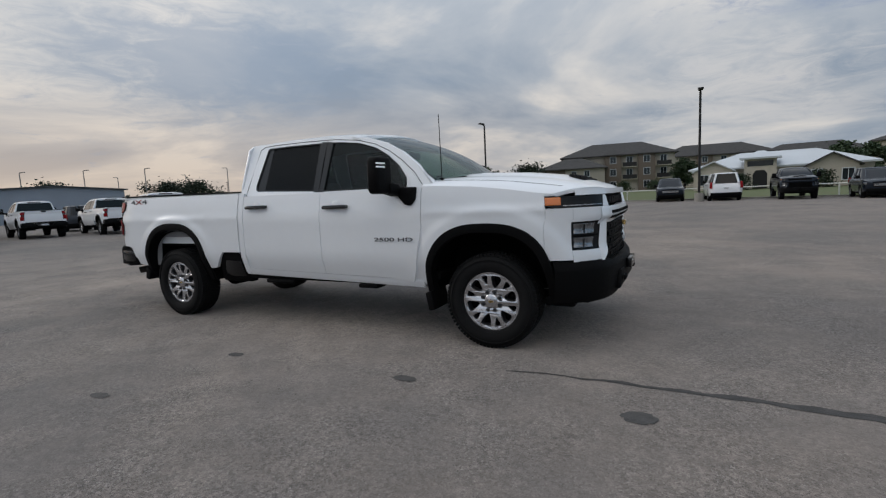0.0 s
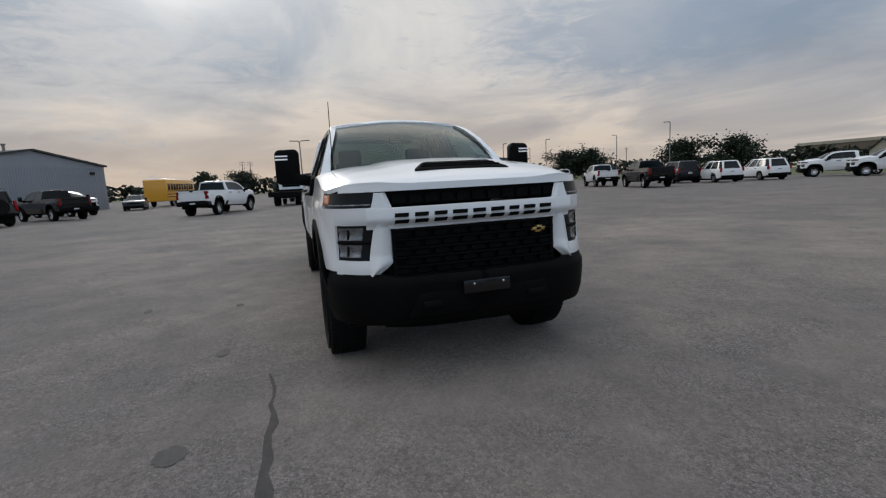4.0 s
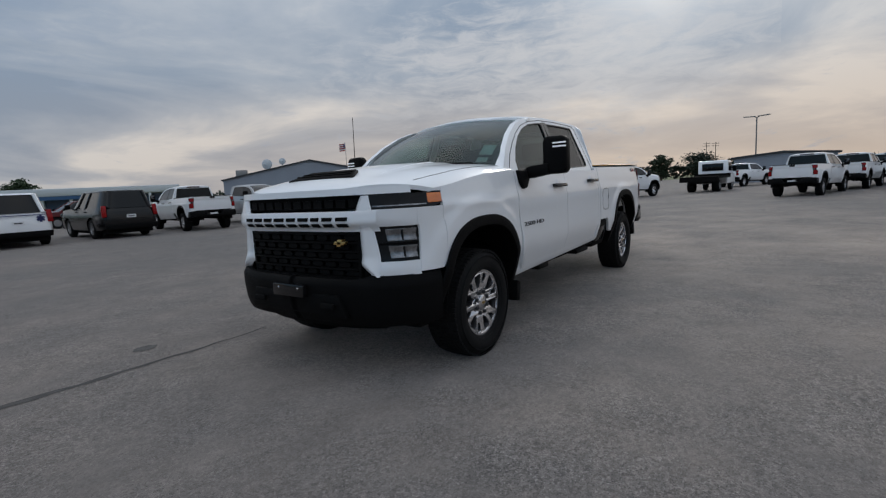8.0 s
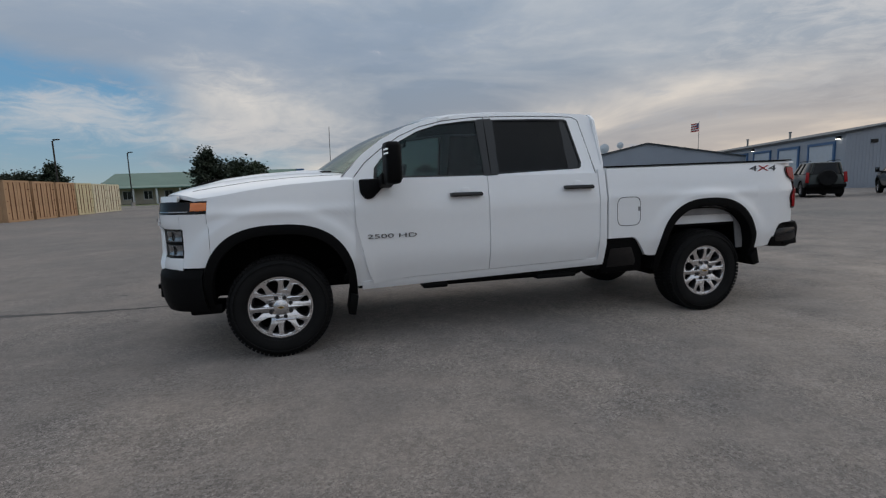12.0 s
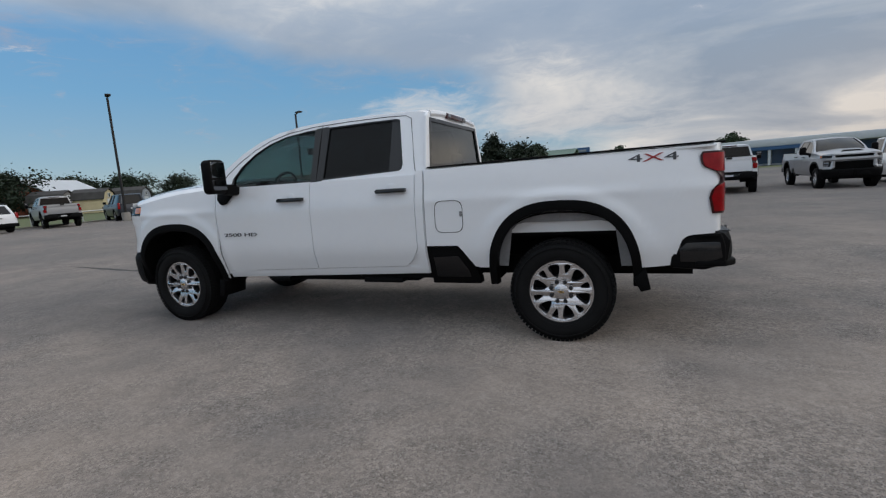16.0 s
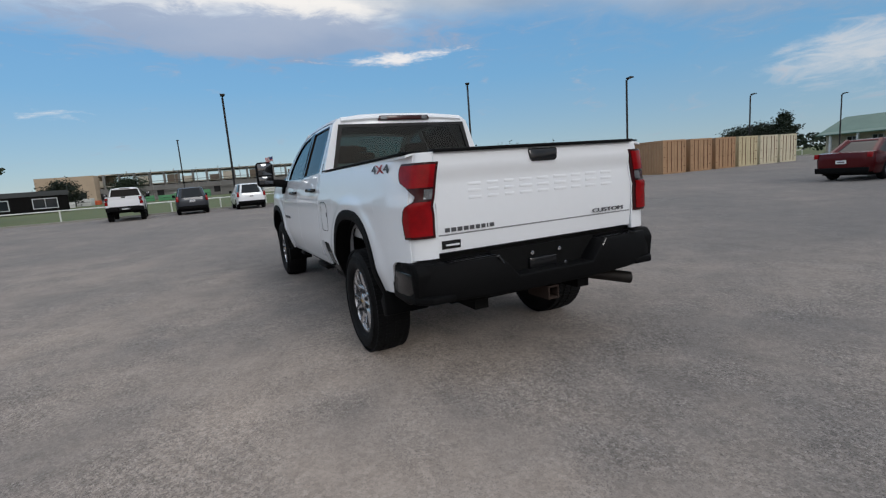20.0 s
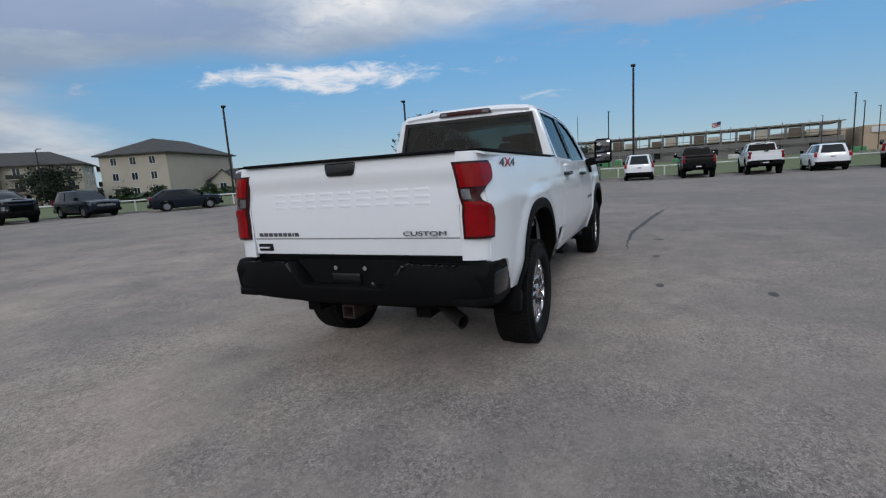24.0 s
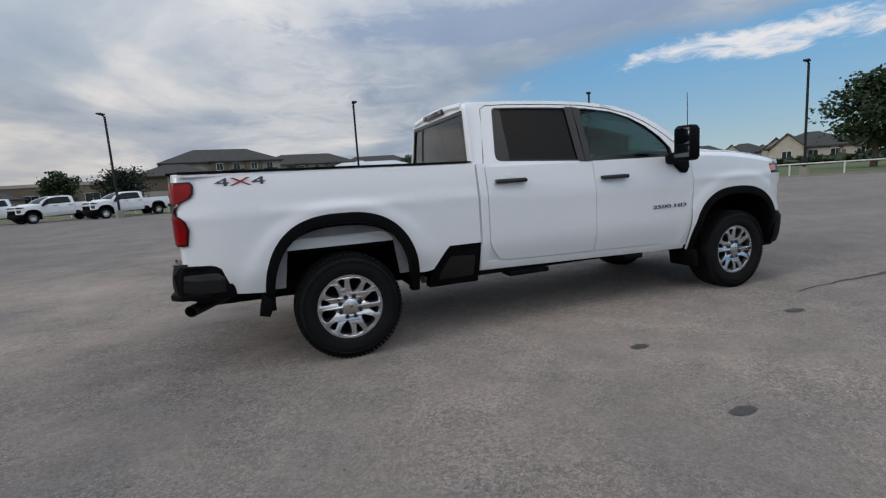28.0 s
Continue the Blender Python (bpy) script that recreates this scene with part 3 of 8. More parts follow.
def build_truck():
    T = thing("pickup_truck", "white crew cab heavy duty pickup with black bumpers and tow mirrors", "pickup truck")
    P = lambda n, m, mt, lb="", **k: m.obj(n, mt, T, lb, **k)

    # body side panels
    def panel(name, x0, x1, lo, hi, n, nv=10, fn=flat_skin, bev=0.0):
        m = Mesh().strip(crowd(x0, x1, n), lo, hi, fn, nv, 0.025)
        return both(m, name, WHITE, T)

    sill = lambda x: 0.488 + 0.026 * (1.28 - x)
    drf = lambda x: sill(x) + 0.070
    fd = panel("front_door", 1.392, 0.252, lambda x: drf(x) - 0.03 * max(0.0, x - 1.0) / 0.3 + 5.0 * max(0.0, x - 1.285), lambda x: 1.398, 24)
    rd = panel("rear_door", 0.244, -0.818, lambda x: drf(x) + 0.16 * max(0.0, (-0.66 - x) / 0.158) ** 2.2, lambda x: 1.398, 24)
    panel("cab_corner", -0.826, -0.895, lambda x: sill(x) + 0.02, lambda x: 1.43, 4)
    both(Mesh().strip(lin(1.36, -0.895, 10), lambda x: sill(x) - 0.004, lambda x: sill(x) + 0.066, lambda x, z, o: (x, side_y(z) - 0.004 - o - 0.012 * ((z - sill(x)) / 0.066 - 0.5) ** 2, z), 4, 0.03), "rocker_panel", WHITE, T)
    both(Mesh().strip(lin(1.40, -0.90, 6), lambda x: sill(x) + 0.03, lambda x: 1.37, lambda x, z, o: (x, side_y(z) - 0.016 - o, z), 12, 0.01), "door_frame", WHITE, T)
    bed_lo = lambda x: max(0.585 if x > -1.33 else 0.60, RO(x) - 0.01)
    cut = lambda x: bed_lo(x) if x < -1.34 else (0.79 if x > -1.20 else 0.79 - (-1.20 - x) * 1.4)
    rail = lambda x: 1.432 + (-0.92 - x) * 0.012
    xs = lin(-0.912, -1.42, 12) + crowd(-1.43, -2.612, 60) + lin(-2.63, -3.085, 14)
    both(Mesh().strip(xs, lambda x: max(cut(x), RO(x) - 0.012) if x > -2.6 else float(np.interp(x, [-3.1, -2.92, -2.86, -2.82, -2.6], [0.845, 0.84, 0.80, 0.62, 0.60])), rail, flat_skin, 16, 0.03), "bed_side", WHITE, T)
    # rolled top rail and its black cap
    both(Mesh().strip(lin(-0.915, -3.09, 10), lambda x: 0.0, lambda x: 1.0, lambda x, v, o: (x, side_y(1.432) - 0.002 - 0.115 * v, rail(x) + 0.012 * math.sin(v * 3.1) - o), 6, 0.012), "bed_rail", WHITE, T)
    both(Mesh().strip(lin(-0.93, -3.08, 6), lambda x: 0.0, lambda x: 1.0, lambda x, v, o: (x, side_y(1.432) - 0.012 - 0.10 * v, rail(x) + 0.026 - o), 2, 0.012), "bed_rail_cap", PLASTIC, T, bevel=0.004)
    P("bed_floor", Mesh().box(-3.08, -0.93, -0.80, 0.80, 0.84, 0.87), UNDER)
    P("bed_front_wall", Mesh().box(-0.955, -0.925, -0.84, 0.84, 0.60, 1.435), WHITE, bevel=0.01)
    both(Mesh().box(-3.05, -0.95, 0.80, 0.835, 0.87, 1.435), "bed_inner_wall", WHITE, T)
    # black step panel between cab and rear wheel
    both(Mesh().prism([(-0.898, 0.44), (-0.898, 0.775), (-1.19, 0.78), (-1.235, 0.765), (-1.30, 0.66), (-1.345, 0.50), (-1.345, 0.44)],
                      lambda x, z, d: (x, side_y(z) - 0.02 - d, z), 0.0, 0.10), "side_step_panel", PLASTIC, T, "black plastic panel ahead of the rear wheel", bevel=0.012)
    both(Mesh().prism([(-0.95, 0.50), (-0.95, 0.69), (-1.18, 0.70), (-1.26, 0.56), (-1.27, 0.50)], lambda x, z, d: (x, side_y(z) - 0.035 - d, z), -0.022, 0.02), "foot_rest", GLOSS_BLACK, T, bevel=0.012)

    # front fender and nose skin
    sA, sH, sL0, sL1, sG = s_of_x(1.400), s_of_x(2.50), s_of_y(0.875), s_of_y(0.675), s_of_y(0.585)
    def f_lo(s):
        x = plan(s)[0]
        a = FO(x) - 0.012
        return max(a, 0.47) if x < 2.55 else 0.765
    def f_hi(s):
        x = plan(s)[0]
        return shoulder(x)
    ss = lin(sA, s_of_x(1.41), 3) + crowd(s_of_x(1.415), s_of_x(2.50), 64)
    both(Mesh().strip(ss, f_lo, f_hi, skin, 18, 0.025), "front_fender", WHITE, T)
    hl_lo = lambda s: 1.172
    s2 = lin(s_of_x(2.503), sL0, 14)
    both(Mesh().strip(s2, lambda s: max(0.765, FO(plan(s)[0]) - 0.012), hl_lo, skin, 10, 0.03), "fascia_side", WHITE, T)
    both(Mesh().strip(lin(sL0 + 0.002, sL1 + 0.02, 12), lambda s: 1.062, hl_lo, skin, 4, 0.03), "fascia_brow", WHITE, T)
    both(Mesh().strip(lin(sL0 + 0.002, sL1 + 0.01, 12), lambda s: 0.748, lambda s: 0.838, skin, 4, 0.03), "fascia_lower", WHITE, T)
    # inner leg of the surround: slanting outwards to its chamfered foot
    leg_out = lambda z: float(np.interp(z, [0.745, 0.838, 0.90, 1.062], [0.700, 0.695, 0.686, 0.655]))
    leg_in = lambda z: float(np.interp(z, [0.745, 0.77, 0.825, 1.04, 1.07], [0.685, 0.650, 0.585, 0.572, 0.572]))
    def leg_pt(t, z, o):
        q = skin(s_of_y(leg_out(z) + (leg_in(z) - leg_out(z)) * t), z, o)
        return (q[0] + 0.022 * math.sin(t * math.pi) + 0.006 * t, q[1], q[2])
    both(Mesh().strip(lin(0, 1, 9), lambda t: 0.745, lambda t: 1.066, leg_pt, 22, 0.06), "fascia_leg", WHITE, T)
    # bar across the grille, with a soft ridge, and the horns that join it to the hood lip
    nose = lambda y, z, o: (lambda q: (q[0], math.copysign(q[1], y) if y else 0.0, q[2]))(skin(s_of_y(abs(y)) if y else S_END, z, o))
    bar = Mesh().strip(lin(-0.70, 0.70, 49), lambda y: 1.034, lambda y: 1.168,
                       lambda y, z, o: (lambda q: (q[0] + 0.016 - 0.16 * abs(z - 1.100) - 0.9 * max(0.0, abs(z - 1.10) - 0.055) ** 1.5, q[1], q[2]))(nose(y, z, o)), 10, 0.05)
    b = P("grille_bar", bar, WHITE, "white bar across the grille with raised dark lettering")
    both(Mesh().strip(lin(0, 1, 7), lambda t: 1.160, lambda t: 1.262,
                      lambda t, z, o: nose((0.565 + 0.55 * (z - 1.16)) * (1 - t) + (0.668 - 0.10 * (z - 1.16)) * t, z, o - 0.004), 6, 0.05), "grille_horn", WHITE, T)
    # nine dark blocks, each cut by a slit, stand for the lettering
    yy = -0.556
    for i, w in enumerate((0.104, 0.104, 0.100, 0.116, 0.104, 0.110, 0.086, 0.100, 0.106)):
        for z0, z1 in ((1.066, 1.090), (1.107, 1.131)):
            Mesh().prism([(yy + 0.004, z0), (yy + w - 0.016, z0), (yy + w - 0.012, z1), (yy + 0.008, z1)], lambda y, z, d: (nose(y, z, 0)[0] + 0.010 + d, y, z), -0.012, 0.016).obj("letter_block", UNDER, b)
        yy += w + 0.0205
    # hood with the fender tops, and the power dome
    def hood_pt(x, t, o):
        xx, k = plan(s_of_x(x))
        Y = side_y(shoulder(x)) * k
        h, c = shoulder(x), hood_c(x)
        a = abs(t)
        z = c - (c - h) * (0.30 * a ** 2 + 0.70 * a ** 9)
        y = t * Y
        dome = 0.030 * max(0, 1 - (abs(y) / 0.50) ** 4) * float(np.interp(x, [1.3, 1.6, 2.45, 2.75, 2.9], [0.4, 1, 0.85, 0.15, 0]))
        return (x - 0.02 * a ** 4, y, z + dome - o)
    tt = [math.sin(v * math.pi / 2) for v in lin(-1, 1, 45)]
    hood = Mesh().strip(tt, lambda t: 1.42 + 0.20 * (1 - abs(t) ** 2) * 0, lambda t: 2.905 - 0.02 * abs(t) ** 2 - 0.32 * abs(t) ** 8, lambda t, x, o: hood_pt(x, t, o), 30, 0.03)
    P("hood", hood, WHITE, "white hood with a raised centre and scoop")
    # front lip under the hood
    lip = Mesh().strip(lin(-1, 1, 45), lambda t: 1.268, lambda t: 1.312,
                       lambda t, z, o: (lambda q: (q[0] - 0.005, math.copysign(q[1], t) if t else 0.0, q[2]))(skin(s_of_y(abs(t) * 0.86) if t else S_END, z, o)), 4, 0.06)
    P("hood_lip", lip, WHITE)
    # hood seams
    both(Mesh().tube([hood_pt(x, 0.885, -0.0002) for x in lin(1.45, 2.62, 16)], 0.002, 5), "hood_seam", UNDER, T)
    # scoop opening
    for nm, mt, sc, up in (("scoop_bezel", PLASTIC, 1.0, 0.0), ("scoop_slot", UNDER, 0.93, 0.005)):
        pts = [(-0.345 * sc, 2.70), (0.345 * sc, 2.70), (0.335 * sc, 2.665), (0.255 * sc, 2.545), (-0.255 * sc, 2.545), (-0.335 * sc, 2.665)]
        P(nm, Mesh().prism(pts, lambda y, x, d: (x, y, 1.386 + (2.70 - x) * 0.36 + up - d), -0.008, 0.05), mt, bevel=0.006)
    for q in (0.3, 0.62):
        P("scoop_bar", Mesh().tube([(2.69 - 0.13 * q, y, 1.386 + (0.01 + 0.13 * q) * 0.36 + 0.016) for y in (-0.315 + 0.08 * q, 0.315 - 0.08 * q)], 0.006, 6), PLASTIC)
    both(Mesh().tube([hood_pt(x, (0.36 + 0.16 * (1.8 - x) / 0.9 * -1) / 0.95, 0.004) for x in lin(1.75, 2.58, 12)], 0.010, 8, 0.004), "hood_crease", WHITE, T)
    # headlights: upper strip, wrapping round to the fender
    sh0, sh1 = s_of_x(2.49), s_of_y(0.655)
    for side in (0, 1):
        m = Mesh().strip(lin(sh0, sh1, 20), lambda s: 1.174 + 0.022 * max(0, 1 - (s - sh0) / 0.10), lambda s: 1.263 if s > sh0 + 0.10 else 1.27, lambda s, z, o: skin(s, z, o + 0.004), 4, 0.06)
        h = (m.mirror() if side else m).obj("headlight", LAMP_DARK, T, "dark glazed headlight with an amber corner")
        m = Mesh().strip(lin(sh0 + 0.012, sh0 + 0.135, 8), lambda s: 1.196, lambda s: 1.258, lambda s, z, o: skin(s, z, o - 0.0005), 3, 0.02)
        (m.mirror() if side else m).obj("turn_signal", AMBER, h, "amber turn signal lens", bevel=0.004)
        m = Mesh().strip(lin(sh0 + 0.15, sh1 - 0.02, 12), lambda s: 1.188, lambda s: 1.196, lambda s, z, o: skin(s, z, o), 2, 0.02)
        (m.mirror() if side else m).obj("light_strip", CLEAR_LENS, h)
        # lower lamp unit: dark bucket, two faceted clear reflectors, inner bezel
        lo_in = lambda z: float(np.interp(z, [0.835, 0.90, 1.066], [0.700, 0.686, 0.652]))
        lamp_pt = lambda t, z, o: skin(sL0 + (s_of_y(lo_in(z)) - sL0) * t, z, o)
        m = Mesh().strip(lin(0, 1, 14), lambda t: 0.832, lambda t: 1.068, lambda t, z, o: lamp_pt(t, z, o + 0.016), 6, 0.05)
        lamp = (m.mirror() if side else m).obj("lower_headlight", LAMP_DARK, T, "lower headlight with two clear reflectors")
        for z0, z1 in ((0.858, 0.938), (0.966, 1.046)):
            m = Mesh().strip(lin(0.06, 0.74, 10), lambda t: z0, lambda t: z1, lambda t, z, o: lamp_pt(t, z, o + 0.004 + 0.012 * abs(math.sin((z - z0) / (z1 - z0) * math.pi))), 6, 0.03)
            (m.mirror() if side else m).obj("reflector", CLEAR_LENS, lamp, bevel=0.004)
            for q in (0.40,):
                m = Mesh().strip(lin(q - 0.012, q + 0.012, 3), lambda t: z0 + 0.006, lambda t: z1 - 0.006, lambda t, z, o: lamp_pt(t, z, o), 2, 0.012)
                (m.mirror() if side else m).obj("reflector_rib", LAMP_DARK, lamp)
        m = Mesh().strip(lin(0.03, 0.97, 10), lambda t: 0.944, lambda t: 0.957, lambda t, z, o: lamp_pt(t, z, o + 0.006), 2, 0.03)
        (m.mirror() if side else m).obj("lamp_divider", PLASTIC, lamp)
    # upper and lower grille: dark backing with raised cells
    gx = lambda y, d=0: plan(s_of_y(abs(y)) if y else S_END)[0] - d
    gr = new("grille")
    gr.parent = T
    Mesh().strip(lin(-0.60, 0.60, 25), lambda y: 0.70, lambda y: 1.05, lambda y, z, o: (gx(y, 0.055) - o, y, z), 2, 0.02).obj("grille_backing", UNDER, gr)
    Mesh().strip(lin(-0.62, 0.62, 25), lambda y: 1.18, lambda y: 1.275, lambda y, z, o: (gx(y, 0.06) - o, y, z), 2, 0.02).obj("upper_grille_backing", UNDER, gr)
    for r, (z0, z1) in enumerate(((0.742, 0.777), (0.800, 0.835), (0.858, 0.893), (0.916, 0.951), (0.974, 1.012))):
        n = 9
        for i in range(n):
            y = -0.52 + (i + (0.5 if r % 2 else 0.0)) * 0.125 - 0.03
            if y + 0.085 > 0.555:
                continue
            Mesh().prism([(y, z0 + 0.008), (y + 0.02, z0), (y + 0.075, z0), (y + 0.095, z0 + 0.008), (y + 0.095, z1 - 0.008), (y + 0.075, z1), (y + 0.02, z1), (y, z1 - 0.008)],
                        lambda yq, z, d: (gx(yq, d), yq, z), 0.03, 0.055).obj("grille_cell", PLASTIC, gr)
    for i in range(11):
        y = -0.55 + i * 0.105
        Mesh().prism([(y, 1.190), (y + 0.08, 1.190), (y + 0.08, 1.24), (y, 1.24)], lambda yq, z, d: (gx(yq, d), yq, z), 0.035, 0.06).obj("grille_cell", PLASTIC, gr)
    for z in (0.730, 0.788, 0.846, 0.904, 0.962, 1.022):
        Mesh().strip(lin(-0.57, 0.57, 21), lambda y: z - 0.007, lambda y: z + 0.007, lambda y, zz, o: (gx(y, 0.022) - o, y, zz), 1, 0.03).obj("grille_slat", PLASTIC, gr)
    both(Mesh().box(2.83, 2.905, 0.545, 0.568, 0.70, 1.04), "grille_cheek", PLASTIC, gr)
    em = Mesh()
    for a, b2, c, d in ((-0.048, 0.048, -0.011, 0.011), (-0.019, 0.019, -0.023, 0.023)):
        em.prism([(a, c), (b2, c), (b2 + 0.012, d), (a + 0.012, d)], lambda y, z, dd: (2.945 + dd, 0.426 + y, 0.963 + z), -0.03, 0.008)
    em.obj("emblem", GOLD, gr, "small gold emblem", bevel=0.003)

    # front bumper
    def bump_pt(s, z, o):
        x, k = plan(s)
        bul = 0.0 + 0.055 * (max(0, s) / S_END) ** 2.6
        prof = float(np.interp(z, [0.36, 0.43, 0.50, 0.62, 0.70, 0.715, 0.775], [-0.10, -0.035, -0.004, 0.012, 0.012, -0.004, -0.045]))
        kk = k ** 0.92
        return (x + bul + prof * (1 - 0.6 * k) - o * (1 - k), (0.986 + prof * 0.5 - o) * kk, z)
    sb = lin(s_of_x(2.56), S_END, 40)
    inner = lambda s: min(1, max(0, (s - s_of_y(0.63)) / 0.10))
    blo = lambda s: 0.455 - 0.035 * min(1, max(0, s) / 0.5)
    bhi = lambda s: 0.752 - 0.022 * inner(s)
    m = Mesh().strip(sb, blo, bhi, bump_pt, 12, 0.05)
    full = Mesh()
    full.v, full.f = list(m.v), list(m.f)
    o = m.mirror()
    off = len(full.v)
    full.v += o.v
    full.f += [tuple(i + off for i in q) for q in o.f]
    fb = P("front_bumper", full, PLASTIC, "black textured steel front bumper")
    # recessed centre, dark blocks standing in for shaded tow openings, plate bracket, air dam
    Mesh().prism([(-0.50, 0.475), (0.50, 0.475), (0.44, 0.625), (-0.44, 0.625)], lambda y, z, d: (3.012 - abs(y) ** 3 * 0.25 + d, y, z), -0.02, 0.024).obj("bumper_insert", PLASTIC, fb, bevel=0.01)
    for y in (-0.36, 0.36):
        Mesh().prism([(y - 0.06, 0.535), (y + 0.06, 0.535), (y + 0.06, 0.575), (y - 0.06, 0.575)], lambda yy, z, d: (3.02 + d, yy, z), 0, 0.022).obj("tow_hook", UNDER, fb, bevel=0.008)
    pb = Mesh().prism([(-0.16, 0.60), (0.16, 0.60), (0.16, 0.685), (-0.16, 0.685)], lambda y, z, d: (3.045 + d, y, z), -0.03, 0.016).obj("plate_bracket", GLOSS_BLACK, fb, bevel=0.006)
    for y in (-0.09, 0.11):
        Mesh().revolve([(0.0005, -0.004), (0.008, 0), (0.008, 0.01), (0.0005, 0.01)], 8, lambda a, bb, d, y=y: (3.063 - d, y + a, 0.66 + bb)).obj("bolt", CHROME, pb)
    P("air_dam", Mesh().strip(lin(-0.62, 0.62, 15), lambda y: 0.365, lambda y: 0.44, lambda y, z, o: (2.90 - 0.12 * (abs(y) / 0.62) ** 3 - o - (0.44 - z) * 0.25, y, z), 3, 0.04), PLASTIC)
    both(Mesh().box(2.46, 2.70, 0.62, 0.86, 0.375, 0.46), "bumper_end_flap", PLASTIC, T, bevel=0.02)

    # wheel arch trims, liners, mud flaps
    for nm, xc, O, I, zlo in (("front_arch_trim", AX - 0.03, FO, FI, 0.46), ("rear_arch_trim", -AX - 0.01, RO, RI, 0.46)):
        m = Mesh()
        n = 44
        w0, w1 = 0.585, 0.523
        ring = []
        for i in range(n + 1):
            a = math.pi * i / n
            c, s = math.cos(a), math.sin(a)
            e = 2 / 2.6
            q = lambda w, h: (xc + w * math.copysign(abs(c) ** e, c), 0.45 + h * abs(s) ** e)
            ho = 0.615 if xc > 0 else 0.675
            (xo, zo), (xi, zi) = q(w0 + 0.004, ho + 0.006), q(w1, ho - 0.072)
            yf = lambda x, z: side_y(z) + flare(x, z)
            row = [(xo, yf(xo, zo) - 0.004, zo), (xo * 0.92 + xi * 0.08, yf(xo, zo) + 0.010, zo * 0.92 + zi * 0.08), (xo * 0.4 + xi * 0.6, yf(xo, zo) + 0.017, zo * 0.4 + zi * 0.6), (xi, yf(xo, zo) + 0.010, zi), (xi, yf(xo, zo) - 0.09, zi)]
            ring.append(row)
        b = len(m.v)
        for row in ring:
            m.v += row
        for i in range(n):
            m.f += [(b + i * 5 + j, b + i * 5 + (j + 1) % 5, b + i * 5 + 5 + (j + 1) % 5, b + i * 5 + 5 + j) for j in range(5)]
        m.f += [tuple(b + j for j in range(5)), tuple(b + n * 5 + j for j in reversed(range(5)))]
        both(m, nm, PLASTIC, T, smooth=30)
        # liner: inside of the wheel house
        lm = Mesh()
        lm.strip(lin(0, math.pi, 25), lambda a: 0.40, lambda a: 0.90,
                 lambda a, y, o: (xc + (0.56 + o) * math.copysign(abs(math.cos(a)) ** 0.77, math.cos(a)), y, 0.45 + (0.575 + o) * abs(math.sin(a)) ** 0.77), 2, 0.01)
        lm.box(xc - 0.56, xc + 0.56, 0.395, 0.405, 0.45, 1.02)
        both(lm, "wheel_liner", UNDER, T)
    # pale inner bed panel seen above the rear tyres
    both(Mesh().strip(crowd(-AX - 0.525, -AX + 0.505, 24), lambda x: min(0.955, RI(x) - 0.02) if abs(x + AX) < 0.43 else max(0.60, RI(x) - 0.42), lambda x: max(0.64, RI(x) + 0.05),
                      lambda x, z, o: (x, 0.865 - o, z), 3, 0.01), "inner_bed_panel", LINER, T, "pale grey unpainted inner bed panel")
    both(Mesh().prism([(1.40, 0.45), (1.46, 0.47), (1.49, 0.30), (1.43, 0.29)], lambda x, z, d: (x, d, z), 0.66, 0.965), "front_mud_flap", PLASTIC, T, bevel=0.006)
    both(Mesh().prism([(-2.55, 0.52), (-2.63, 0.60), (-2.67, 0.44), (-2.60, 0.42)], lambda x, z, d: (x, d, z), 0.66, 0.965), "rear_mud_flap", PLASTIC, T, bevel=0.006)

    # cab: frame with window openings, roof, glass
    both(Mesh().plate(CAB, [WIN_F, WIN_R], green, 0.0, 0.05), "cab_frame", WHITE, T, smooth=30, bevel=0.004, segs=1)
    gap = Mesh()
    gap.tube([green(x, z, -0.001) for x, z in ((1.385, 1.42), (1.29, 1.535), (1.14, 1.655), (0.98, 1.757), (0.80, 1.838), (0.58, 1.893), (0.30, 1.926), (-0.10, 1.938), (-0.50, 1.938), (-0.68, 1.93), (-0.735, 1.90), (-0.80, 1.50), (-0.82, 1.40))], 0.0032, 5)
    gap.tube([green(0.20, z, -0.001) for z in (1.40, 1.65, 1.93)], 0.003, 5)
    both(gap, "door_gap", UNDER, T)
    both(Mesh().plate([(0.262, 1.40), (0.262, 1.905), (0.13, 1.915), (0.135, 1.405)], [], green, -0.003, 0.01), "pillar_cover", GLOSS_BLACK, T)
    rim = lambda poly, k: [(x + (cx - x) * k, z + (cz - z) * k) for x, z in poly for cx, cz in [(sum(p[0] for p in poly) / len(poly), sum(p[1] for p in poly) / len(poly))]]
    for poly, nm, gm in ((WIN_F, "front_side_window", GLASS_FRONT), (WIN_R, "rear_side_window", GLASS_REAR)):
        both(Mesh().plate(poly, [rim(poly, 0.055)], green, -0.002, 0.03), "window_seal", GLOSS_BLACK, T)
        both(Mesh().prism(rim(poly, 0.02), green, 0.012, 0.017), nm, gm, T)
    # fixed quarter strip at the rear of the back window, and front triangle
    both(Mesh().prism([(-0.555, 1.43), (-0.545, 1.905), (-0.60, 1.905), (-0.685, 1.50), (-0.67, 1.45)], green, 0.008, 0.02), "quarter_trim", GLOSS_BLACK, T)
    def roof_pt(x, t, o):
        zt = float(np.interp(x, [-0.88, -0.80, -0.40, 0.10, 0.45, 0.70, 0.80], [1.925, 1.957, 1.970, 1.968, 1.948, 1.908, 1.880])) - 0.004
        y = t * (green_y(zt) - 0.004)
        e = abs(t)
        up = 0.052 * (1 - e ** 4) - 0.0 * e
        return (x, y, zt + up - o)
